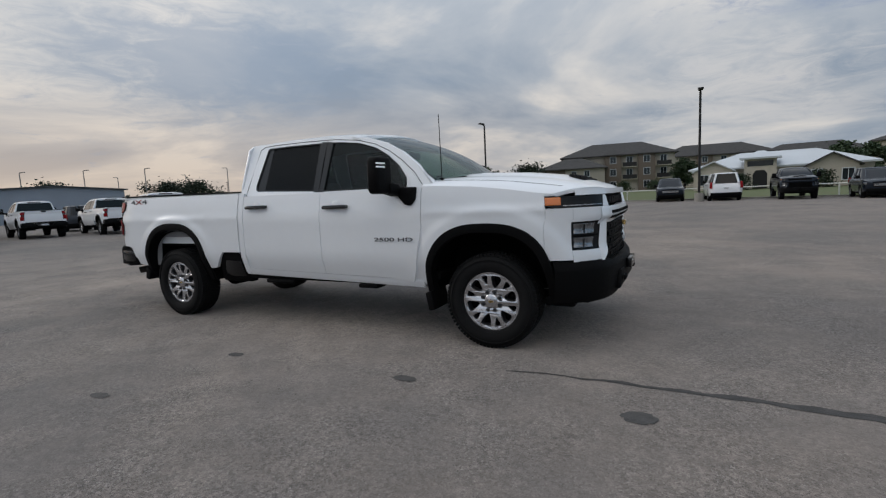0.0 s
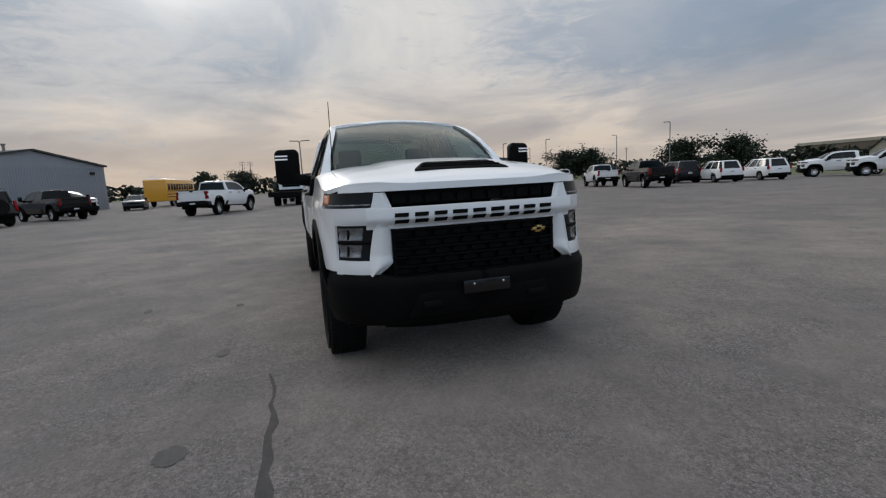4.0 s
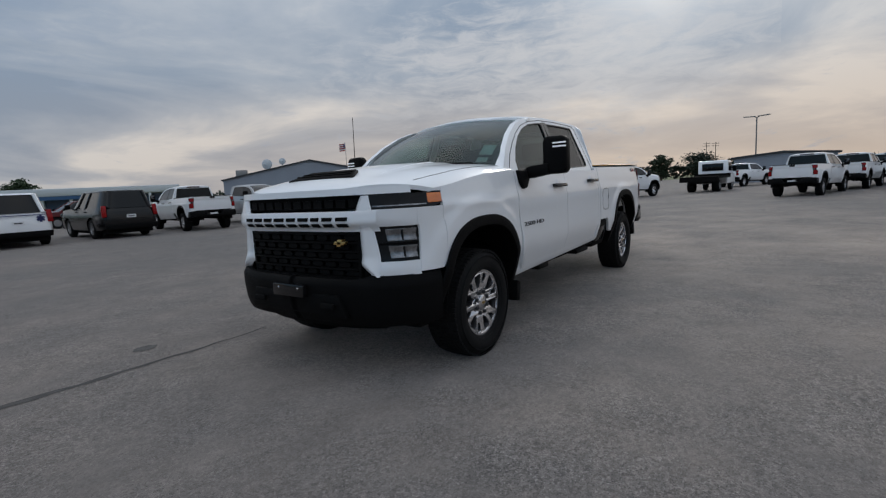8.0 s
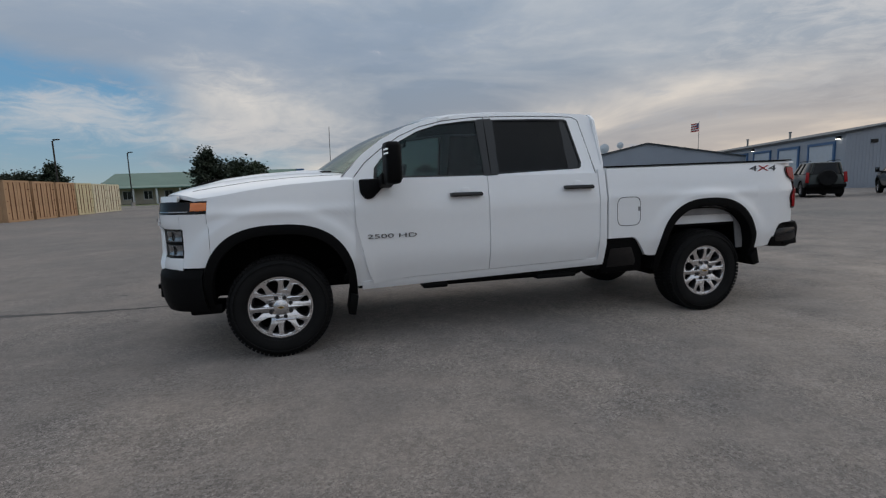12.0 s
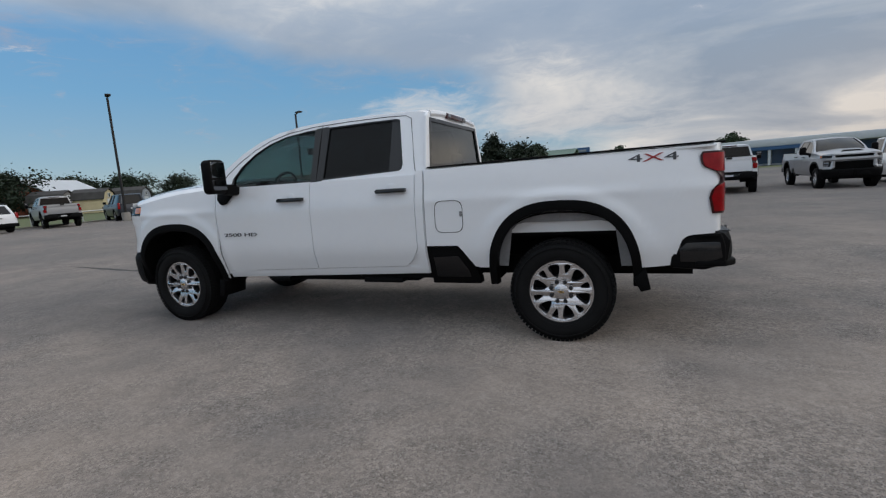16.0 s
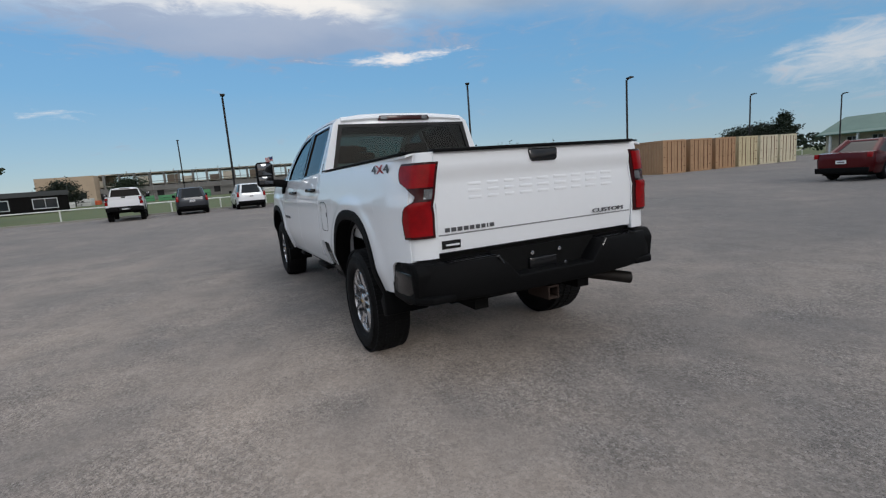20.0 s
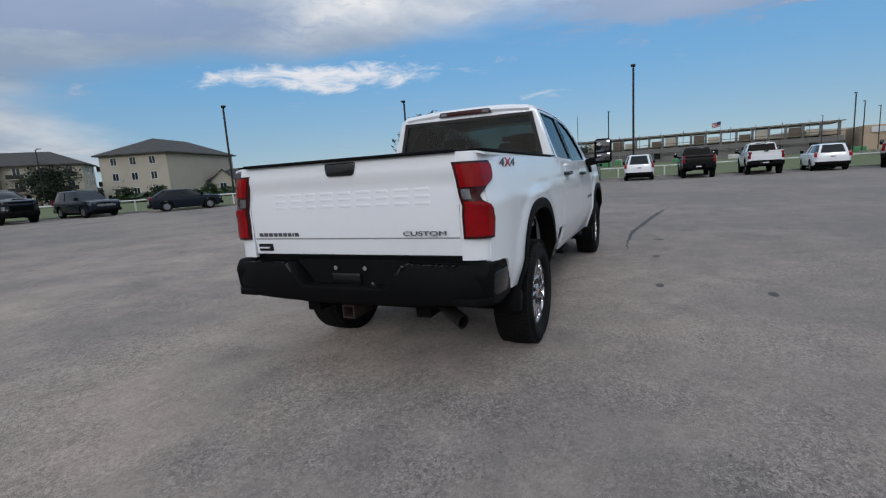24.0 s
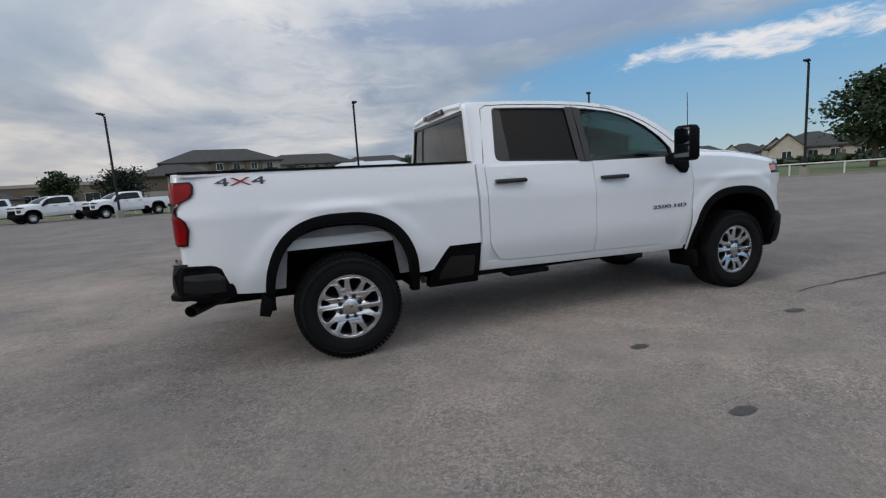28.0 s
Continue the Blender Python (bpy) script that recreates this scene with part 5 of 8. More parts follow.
    for xc in (AX, -AX):
        for sg in (1, -1):
            build_wheel(T, xc, sg, xc > 0)
    return T


truck = build_truck()

# ---- ground ----
def asphalt():
    m = bpy.data.materials.new("worn_asphalt")
    m.use_nodes = True
    nt = m.node_tree
    p = nt.nodes["Principled BSDF"]
    co = node(nt, "ShaderNodeTexCoord")
    def nz(scale, detail, rough=0.55):
        n = node(nt, "ShaderNodeTexNoise")
        n.inputs["Scale"].default_value, n.inputs["Detail"].default_value, n.inputs["Roughness"].default_value = scale, detail, rough
        nt.links.new(co.outputs["Object"], n.inputs["Vector"])
        return n.outputs[0]
    def rng(v, a, b, c=0.0, d=1.0):
        r = node(nt, "ShaderNodeMapRange")
        for k, x in (("From Min", a), ("From Max", b), ("To Min", c), ("To Max", d)):
            r.inputs[k].default_value = x
        nt.links.new(v, r.inputs["Value"])
        return r.outputs[0]
    tan, coarse = nz(0.42, 7, 0.62), nz(17, 4, 0.7)
    big, mid, fine, grit = nz(0.16, 5), nz(1.1, 7, 0.6), nz(78, 5, 0.75), nz(130, 3, 0.7)
    # sandy film thickens towards one end of the lot
    # tan tone strengthens towards -x and +y, weakens with distance from the origin
    xy = node(nt, "ShaderNodeSeparateXYZ")
    nt.links.new(co.outputs["Object"], xy.inputs[0])
    tan_weight = rng(math_node(nt, "ADD", math_node(nt, "MULTIPLY", xy.outputs[0], -1.0), math_node(nt, "MULTIPLY", xy.outputs[1], 0.8)), -7.0, 6.0)
    far = node(nt, "ShaderNodeVectorMath", operation="LENGTH")
    nt.links.new(co.outputs["Object"], far.inputs[0])
    tan_weight = math_node(nt, "MULTIPLY", tan_weight, rng(far.outputs["Value"], 6.0, 16.0, 1.0, 0.25))
    col = mix_rgb(nt, rng(big, 0.35, 0.65), (0.156, 0.143, 0.135, 1), (0.245, 0.210, 0.186, 1))
    col = mix_rgb(nt, rng(mid, 0.36, 0.66, 0, 0.7), col, (0.165, 0.152, 0.146, 1))
    col = mix_rgb(nt, math_node(nt, "MULTIPLY", rng(tan, 0.40, 0.66, 0.12, 0.85), tan_weight), col, (0.43, 0.352, 0.292, 1))
    # worn open-grained patches beside smooth ones
    open_ = math_node(nt, "MULTIPLY", rng(nz(0.75, 8, 0.68), 0.42, 0.58, 0.45, 1.25), rng(tan, 0.40, 0.66, 1.0, 0.6))
    col = mix_rgb(nt, math_node(nt, "MULTIPLY", rng(coarse, 0.42, 0.62, 0, 0.30), open_), col, (0.10, 0.093, 0.09, 1))
    col = mix_rgb(nt, math_node(nt, "MULTIPLY", rng(fine, 0.52, 0.64, 0.0, 0.62), open_), col, (0.40, 0.37, 0.345, 1))
    col = mix_rgb(nt, math_node(nt, "MULTIPLY", rng(grit, 0.53, 0.63, 0, 0.80), open_), col, (0.05, 0.047, 0.045, 1))
    # stones of the aggregate, and a hand-wide mottling
    ag = node(nt, "ShaderNodeTexVoronoi")
    ag.inputs["Scale"].default_value = 62.0
    nt.links.new(co.outputs["Object"], ag.inputs["Vector"])
    sp = node(nt, "ShaderNodeSeparateColor")
    nt.links.new(ag.outputs["Color"], sp.inputs[0])
    pebble = math_node(nt, "ADD", 1.0, math_node(nt, "MULTIPLY", math_node(nt, "SUBTRACT", sp.outputs[0], 0.45), math_node(nt, "MULTIPLY", open_, 0.55)))
    stone = math_node(nt, "MULTIPLY", pebble, rng(nz(3.2, 9, 0.72), 0.3, 0.7, 0.84, 1.14))
    sc = node(nt, "ShaderNodeVectorMath", operation="SCALE")
    nt.links.new(col, sc.inputs[0])
    nt.links.new(stone, sc.inputs["Scale"])
    col = sc.outputs[0]
    # small dark pits
    vo = node(nt, "ShaderNodeTexVoronoi")
    vo.inputs["Scale"].default_value = 9.0
    nt.links.new(co.outputs["Object"], vo.inputs["Vector"])
    pit = math_node(nt, "MULTIPLY", rng(vo.outputs["Distance"], 0.05, 0.10, 1, 0), rng(mid, 0.52, 0.60))
    col = mix_rgb(nt, math_node(nt, "MULTIPLY", pit, 0.7), col, (0.05, 0.045, 0.042, 1))
    nt.links.new(col, p.inputs["Base Color"])
    nt.links.new(rng(mid, 0.3, 0.7, 0.75, 0.92), p.inputs["Roughness"])
    p.inputs["Specular IOR Level"].default_value = 0.18
    p.inputs["Diffuse Roughness"].default_value = 1.0
    b = node(nt, "ShaderNodeBump")
    b.inputs["Strength"].default_value, b.inputs["Distance"].default_value = 0.3, 0.003
    nt.links.new(math_node(nt, "ADD", fine, math_node(nt, "MULTIPLY", sp.outputs[0], 0.6)), b.inputs["Height"])
    nt.links.new(b.outputs[0], p.inputs["Normal"])
    return m


ASPHALT = asphalt()
GRASS = mat("mown_grass", (0.066, 0.105, 0.024), 0.9, vary=0.5, scale=0.35, second=(0.115, 0.11, 0.048), bump=0.6, bscale=8)
SEALER = mat("crack_sealer", (0.066, 0.061, 0.058), 0.8, vary=0.55, scale=9, bump=0.5, bscale=60)
PATCH = mat("oil_patch", (0.085, 0.08, 0.076), 0.75, vary=0.5, scale=14, bump=0.5, bscale=70)
EARTH = mat("bare_earth", (0.20, 0.155, 0.11), 0.95, vary=0.4, scale=0.6, bump=0.5, bscale=10)

ground = Mesh()
ground.v = [(-1500, -1500, -0.06), (1500, -1500, -0.06), (1500, 1500, -0.06), (-1500, 1500, -0.06)]
ground.f = [(0, 1, 2, 3)]
g = tagged(ground.obj("ground", GRASS), "mown green grass with dry patches", "grass", kind="structure")
lot = Mesh().plate([(-150, -75), (33.8, -75), (34.4, -30), (34.6, 14), (24.0, 20.5), (17.5, 29.0), (12, 34.6), (-8, 40.0), (-20, 46.5), (-150, 60)], [], lambda x, y, d: (x, y, d), -0.3, 0.0)
tagged(lot.obj("parking_lot", ASPHALT, recalc=True, smooth=0), "worn grey-tan asphalt parking lot with fine gravel texture", "pavement", kind="structure")


def ribbon(path, w, name, material, z, label, jitter=0.0, cat="stain", kind="structure"):
    rnd = random.Random(len(path) * 7 + int(w * 1000))
    m = Mesh()
    pts = [Vector(p) for p in path]
    fine = []
    for a, b in zip(pts, pts[1:]):
        n = max(2, int((b - a).length / 0.12))
        fine += [a.lerp(b, i / n) for i in range(n)]
    fine.append(pts[-1])
    for i, p in enumerate(fine):
        d = (fine[min(i + 1, len(fine) - 1)] - fine[max(0, i - 1)]).normalized()
        nrm = Vector((-d.y, d.x))
        t = i / (len(fine) - 1)
        ww = w * (0.12 + 0.88 * min(1, t * 3.0, (1 - t) * 6)) * rnd.uniform(0.6, 1.35)
        q = p + nrm * rnd.uniform(-jitter, jitter)
        m.v += [(q.x + nrm.x * ww, q.y + nrm.y * ww, z), (q.x - nrm.x * ww, q.y - nrm.y * ww, z)]
    m.f = [(2 * i, 2 * i + 1, 2 * i + 3, 2 * i + 2) for i in range(len(fine) - 1)]
    return tagged(m.obj(name, material, smooth=0), label, cat, kind=kind)


def blot(x, y, rx, ry, name="oil_spot", label="dark round oil spot on the asphalt", z=0.004):
    rnd = random.Random(int(x * 100 + y * 37))
    m = Mesh()
    m.v = [(x, y, z)] + [(x + rx * math.cos(a) * q, y + ry * math.sin(a) * q, z) for a in lin(0, math.tau - math.tau / 26, 26) for q in [rnd.uniform(0.85, 1.12)]]
    m.f = [(0, 1 + i, 1 + (i + 1) % 26) for i in range(26)]
    return tagged(m.obj(name, PATCH, smooth=0), label, "stain", kind="structure")

# ---- other vehicles ----
RIM_GREY = mat("grey_alloy", (0.32, 0.32, 0.33), 0.35, 0.8)
TRIM_CHROME = mat("bright_trim", (0.55, 0.55, 0.57), 0.2, 0.9)
DARK_GLASS = GLASS_BG


def simple_wheel(parent, x, y, r, w, sgn, rim=None):
    fn = lambda a, b, d: (x + a, y - sgn * d, r + b)
    wh = new("wheel")
    wh.parent = parent
    Mesh().revolve([(r * 0.60, 0.01), (r * 0.85, 0.0), (r * 0.97, 0.03), (r, 0.06), (r, w - 0.05), (r * 0.95, w), (r * 0.6, w - 0.01)], 28, fn).obj("tyre", RUBBER, wh)
    m = Mesh().revolve([(0.0005, 0.03), (r * 0.16, 0.02), (r * 0.18, 0.045), (r * 0.5, 0.07), (r * 0.55, 0.015), (r * 0.62, 0.012), (r * 0.62, 0.1), (0.0005, 0.1)], 28, fn)
    for k in range(6):
        a = k * math.tau / 6
        c, s = math.cos(a), math.sin(a)
        m.prism([(r * 0.12, -0.03), (r * 0.57, -0.022), (r * 0.57, 0.022), (r * 0.12, 0.03)], lambda u, v, d: fn(u * c - v * s, u * s + v * c, d), 0.018, 0.06)
    m.obj("rim", rim or RIM_GREY, wh)


def car(name, label, paint_mat, category, L=5.2, W=2.0, H=1.9, wb=3.0, r=0.38, belt=1.12, hood=1.12, deck=1.12, cowl=1.25, top_f=0.45, top_r=-2.2, base_r=-2.45, sill=0.34,
        style="suv", rack=False, group="parked vehicles", chrome=False):
    """A car with its front at +x, standing on z = 0."""
    T = thing(name, label, category, group)
    a, b, n = L / 2, W / 2, 9
    ax = [wb / 2 + 0.05, -wb / 2 + 0.05]
    def peri(t):
        c, s = math.cos(t), math.sin(t)
        return a * math.copysign(abs(c) ** (2 / n), c), b * abs(s) ** (2 / n)
    def top(x):
        return float(np.interp(x, [-a, base_r - 0.1, base_r + 0.1, cowl - 0.15, cowl + 0.05, a - 0.5, a - 0.08, a],
                               [deck - 0.04, deck, belt, belt, hood + 0.02, hood - 0.03, hood - 0.10, hood - 0.2]))
    def low(x, y):
        z = sill + (0.06 if abs(x) > a - 0.3 else 0)
        for c in ax:
            q = abs(x - c) / (r * 1.16)
            if q < 1 and y > b * 0.8:
                z = max(z, r + (r * 1.14) * (1 - q ** 2.4) ** (1 / 2.4))
        return z
    def body(t, z, o):
        x, y = peri(t)
        k = 1 - 0.09 * max(0, (z - 0.72) / 0.5) ** 2 - 0.05 * max(0, (0.72 - z) / 0.4) ** 2
        kx = 1 - 0.035 * max(0, (z - 0.75) / 0.45) ** 2 - 0.03 * max(0, (0.6 - z) / 0.3) ** 2
        return ((x - math.copysign(o, x) * (abs(x) > a - 0.1)) * kx, (y - o * (y > 0.3)) * k, z)
    # even spacing along the outline
    ts = np.linspace(0, math.pi, 1500)
    pts = np.array([peri(t) for t in ts])
    ss = np.concatenate([[0], np.cumsum(np.hypot(*np.diff(pts, axis=0).T))])
    us = [float(v) for v in np.interp(np.linspace(0, ss[-1], 110), ss, ts)]
    m = Mesh().strip(us, lambda t: low(*peri(t)), lambda t: top(peri(t)[0]), body, 8, 0.03)
    q = m.mirror()
    off = len(m.v)
    m.v += q.v
    m.f += [tuple(i + off for i in f) for f in q.f]
    m.strip(lin(-1, 1, 13), lambda t: -a + 0.02, lambda t: a - 0.02,
            lambda t, x, o: (x * (1 - 0.035 * max(0, (top(x) - 0.75) / 0.45) ** 2), t * b * sup(min(0.9999, abs(x) / a), n) * (1 - 0.09 * max(0, (top(x) - 0.72) / 0.5) ** 2), top(x) + 0.045 * (1 - t * t) * (1 if x > cowl else 0.2) - o), 40, 0.02)
    m.obj("body", paint_mat, T)
    Mesh().box(-a + 0.25, a - 0.25, -b + 0.22, b - 0.22, 0.2, 0.62).obj("underbody", UNDER, T)
    # cabin
    def cab(t, v, o):
        c, s = math.cos(t), math.sin(t)
        xf, xr = cowl + (top_f - cowl) * v, base_r + (top_r - base_r) * v
        hw = b * (0.90 - 0.19 * v)
        e = 2 / 7
        x = (xf + xr) / 2 + (xf - xr) / 2 * math.copysign(abs(c) ** e, c)
        y = hw * math.copysign(abs(s) ** e, s)
        return (x * (1 - o * 0.01), y * (1 - o * 0.06), belt - 0.03 + (H - 0.06 - belt) * v)
    tc = [k * math.tau / 72 for k in range(73)]
    Mesh().strip(tc, lambda t: 0.0, lambda t: 1.0, lambda t, v, o: cab(t, v, o * 10), 6, 0.02).obj("glasshouse", DARK_GLASS, T)
    rf = Mesh()
    rings = [(0.985, 0.0, 1.0), (1.0, 0.03, 0.98), (1.0, 0.055, 0.88), (1.0, 0.066, 0.6), (1.0, 0.07, 0.05)]
    for v, dz, sc in rings:
        cx = (top_f + top_r) / 2
        for t in tc[:-1]:
            x, y, z = cab(t, v, 0)
            rf.v.append((cx + (x - cx) * sc * 1.004, y * sc * 1.01, z + dz))
    k = 72
    for i in range(len(rings) - 1):
        rf.f += [(i * k + j, i * k + (j + 1) % k, (i + 1) * k + (j + 1) % k, (i + 1) * k + j) for j in range(k)]
    rf.f.append(tuple((len(rings) - 1) * k + j for j in range(k)))
    rf.f.append(tuple(reversed(range(k))))
    rf.obj("roof", paint_mat, T)
    posts = [(0.40, 0.045), (math.pi - 0.42, 0.07 if style != "sedan" else 0.1)]
    for t, w in posts:
        for sg in (1, -1):
            Mesh().tube([cab(sg * t, v, -0.05) for v in (0, 0.3, 0.6, 1.0)], w, 6).obj("pillar", paint_mat, T)
    xs = [0.35, -0.75] if style == "suv" else [0.1]
    for x0 in xs:
        for sg in (1, -1):
            mid, half = (cowl + base_r) / 2, (cowl - base_r) / 2
            t0 = math.acos(max(-0.999, min(0.999, math.copysign(abs((x0 - mid) / half) ** 3.5, x0 - mid))))
            Mesh().tube([cab(sg * t0, v, -0.05) for v in (0, 0.5, 1.0)], 0.045, 6).obj("pillar", paint_mat, T)

    # bumpers, lamps, plates
    Mesh().prism([(-b + 0.12, sill + 0.02), (b - 0.12, sill + 0.02), (b - 0.10, sill + 0.20), (-b + 0.10, sill + 0.20)], lambda y, z, d: (a - 0.03 + d, y, z), -0.03, 0.05).obj("front_bumper", PLASTIC, T, bevel=0.02)
    Mesh().prism([(-b + 0.12, sill + 0.02), (b - 0.12, sill + 0.02), (b - 0.10, sill + 0.22), (-b + 0.10, sill + 0.22)], lambda y, z, d: (-a + 0.03 - d, y, z), -0.03, 0.06).obj("rear_bumper", PLASTIC, T, bevel=0.02)
    Mesh().prism([(-b * 0.55, 0.62), (b * 0.55, 0.62), (b * 0.62, hood - 0.20), (-b * 0.62, hood - 0.20)], lambda y, z, d: (a - 0.02 + d, y, z), -0.05, 0.03).obj("grille", GLOSS_BLACK, T, bevel=0.01)
    for k in range(3):
        z = 0.68 + k * (hood - 0.95) / 2.5
        Mesh().box(a, a + 0.02, -b * 0.55, b * 0.55, z, z + 0.03).obj("grille_slat", TRIM_CHROME if chrome else PLASTIC, T)
    zl = hood - 0.30
    for sg in (1, -1):
        y0, y1 = sorted((sg * b * 0.62, sg * b * 0.96))
        Mesh().prism([(y0, zl), (y1, zl), (y1, zl + 0.14), (y0, zl + 0.12)], lambda y, z, d: (a - 0.03 - max(0, abs(y) / b - 0.8) * 0.6 + d, y, z), -0.10, 0.02).obj("headlight", CLEAR_LENS, T, bevel=0.01)
        y0, y1 = sorted((sg * b * 0.80, sg * b * 0.95))
        zt0, zt1 = (0.85, belt + 0.06) if style == "suv" else (0.82, 0.99)
        Mesh().prism([(y0, zt0), (y1, zt0), (y1, zt1), (y0, zt1)], lambda y, z, d: (-a + 0.02 - d + max(0, z - 0.9) * 0.14, y * (1 - 0.06 * max(0, z - 0.9)), z), -0.10, 0.006).obj("tail_light", RED_LENS, T, bevel=0.012)
        Mesh().prism([(cowl - 0.28, belt + 0.0), (cowl - 0.14, belt + 0.0), (cowl - 0.16, belt + 0.19), (cowl - 0.26, belt + 0.19)], lambda x, z, d: (x, sg * (b * 0.93 + d), z), 0.0, 0.20).obj("door_mirror", PLASTIC, T, bevel=0.03)
        for x in (0.25, -0.85):
            Mesh().box(x - 0.11, x + 0.11, min(sg * b * 0.955, sg * (b * 0.955 + 0.03)), max(sg * b * 0.955, sg * (b * 0.955 + 0.03)), belt - 0.16, belt - 0.125).obj("door_handle", TRIM_CHROME if chrome else PLASTIC, T)
        if rack:
            Mesh().tube([(top_f - 0.25, sg * b * 0.66, H + 0.02), (top_f - 0.4, sg * b * 0.66, H + 0.06), (top_r + 0.4, sg * b * 0.66, H + 0.06), (top_r + 0.25, sg * b * 0.66, H + 0.02)], 0.02, 6).obj("roof_rail", PLASTIC, T)
        for x in ax:
            simple_wheel(T, x, sg * (b - 0.02), r, 0.24, sg)
    pz = 0.80 if style == "suv" else 0.62
    pt = Mesh().box(-a - 0.035 + 0.02, -a + 0.03, -0.16, 0.16, pz, pz + 0.12).obj("number_plate", PLATE_WHITE, T)
    Mesh().box(-a - 0.02, -a - 0.01, -0.11, 0.11, pz + 0.035, pz + 0.08).obj("plate_bar", BADGE, pt)
    return T


def place(ob, x, y, rz, first=[]):
    """Move a thing on first use; its later uses are copies."""
    m = pose(x, y, 0, 0, 0, rz)
    if ob.name in first:
        return copy_thing(ob, m)
    first.append(ob.name)
    ob.matrix_basis = m
    return ob


def repaint(ob, new_mat, label):
    for o in ob.children_recursive:
        if o.type == "MESH" and o.material_slots and o.material_slots[0].material == WHITE:
            o.material_slots[0].link = "OBJECT"
            o.material_slots[0].material = new_mat
    ob["label"] = label
    return ob


SMALL = ("pocket_lining", "lug_nut", "bolt", "valve_stem", "emblem", "step_tread", "stamped_block", "name_block", "badge_bar", "dealer_badge", "trim_badge", "model_badge", "decal", "four_wheel", "plug_socket", "grille_cell", "letter_block",
         "headrest", "dashboard", "front_seat", "rear_bench", "steering", "cabin_floor", "headliner", "rear_view", "sticker", "wiper", "fuel_latch", "fuel_door", "handle_cup", "hood_seam", "cargo_lamp", "tow_hook",
         "hitch", "exhaust", "muffler", "rocker_bracket", "brake_disc", "hub", "center_cap", "plate_recess", "plate_bracket", "tailgate_crease", "axle", "inner_bed_panel", "spot_mirror", "light_bar", "light_strip", "bed_inner", "door_gap")
LITE = copy_thing(truck, pose(-18.4, 9.6, 0, 0, 0, 161))
LITE["label"], LITE["group"] = "white crew cab pickup parked on the lot", "parked pickups"
for o in sorted(LITE.children_recursive, key=lambda o: -len(o.children_recursive) if not o.children else 1):
    if o.name.startswith(SMALL):
        bpy.data.objects.remove(o)
for g in ("front_side_window", "rear_side_window", "rear_window", "windscreen"):
    for o in LITE.children_recursive:
        if o.name.startswith(g) and "seal" not in o.name and o.type == "MESH":
            o.material_slots[0].link = "OBJECT"
            o.material_slots[0].material = GLASS_BG
Mesh().box(-3.165, -3.16, -0.16, 0.16, 0.665, 0.765).obj("number_plate", PLATE_WHITE, LITE)


def pickup(x, y, rz, paint_mat=None, label="white crew cab pickup parked on the lot", group="parked pickups"):
    ob = copy_thing(LITE, pose(x, y, 0, 0, 0, rz))
    ob["label"], ob["group"] = label, group
    if paint_mat:
        repaint(ob, paint_mat, label)
    return ob


FULL = dict(L=5.35, W=2.05, H=1.92, wb=3.07, r=0.40, belt=1.22, hood=1.20, deck=1.20, cowl=1.35, top_f=0.55, top_r=-2.42, base_r=-2.62)
MID = dict(L=4.85, W=1.93, H=1.75, wb=2.86, r=0.365, belt=1.10, hood=1.06, deck=1.08, cowl=1.25, top_f=0.35, top_r=-2.05, base_r=-2.38)
SEDAN = dict(L=4.92, W=1.85, H=1.46, wb=2.83, r=0.335, belt=0.95, hood=0.93, deck=1.02, cowl=1.10, top_f=0.20, top_r=-1.05, base_r=-1.85, sill=0.26, style="sedan")

# north edge row
place(car("suv", "dark navy crossover with a bright grille facing the lot", NAVY, "suv", rack=True, chrome=True, **MID), 2.6, 36.4, -88)
place(car("suv", "white full-size suv parked nose to the fence", WHITE, "suv", **FULL), 6.0, 35.3, 92)
pickup(10.0, 34.3, -92, NAVY, "dark blue crew cab pickup with a bright grille by the fence")
place(car("suv", "dark blue crossover parked nose out by the fence", NAVY, "suv", chrome=True, **MID), 13.6, 31.9, -95)
place(car("sedan", "dark navy hatchback parked along the grass", NAVY, "car", **{**SEDAN, "L": 4.4, "wb": 2.6, "top_r": -1.25, "base_r": -1.95}), 17.3, 27.4, -30)
# white pickups in the north-west corner
for x, y, rz in ((-13.2, 41.0, -140), (-18.2, 41.8, -136), (-22.6, 42.6, -132)):
    pickup(x, y, rz)
place(car("sedan", "white sedan parked along the grass edge", WHITE, "car", **SEDAN), -6.6, 39.2, -116)
place(car("sedan", "grey older sedan parked along the grass edge", GREY_PAINT, "car", chrome=True, **SEDAN), -3.4, 38.8, -118)
# east row, tails to the lot
pickup(30.8, 6.4, 4, None, "white crew cab pickup parked nose to the fence")
place(car("suv", "dark grey crossover parked nose to the fence", GREY_PAINT, "suv", **MID), 31.3, 2.8, 3)
place(car("suv", "white crossover parked nose to the fence", WHITE, "suv", **MID), 31.6, -0.8, 2)
pickup(32.0, -4.4, 0, BLACK_PAINT, "black crew cab pickup parked nose to the fence")
pickup(32.5, -8.2, -3, None, "white crew cab pickup parked nose to the fence")
place(car("suv", "white wagon with roof rails parked nose to the fence", WHITE, "suv", rack=True, **{**MID, "H": 1.66}), 32.9, -11.8, -4)
pickup(33.0, -15.9, -22, SILVER, "silver crew cab pickup parked at an angle")
place(car("suv", "grey full-size suv parked at an angle", GREY_PAINT, "suv", **FULL), 33.2, -20.9, -24)
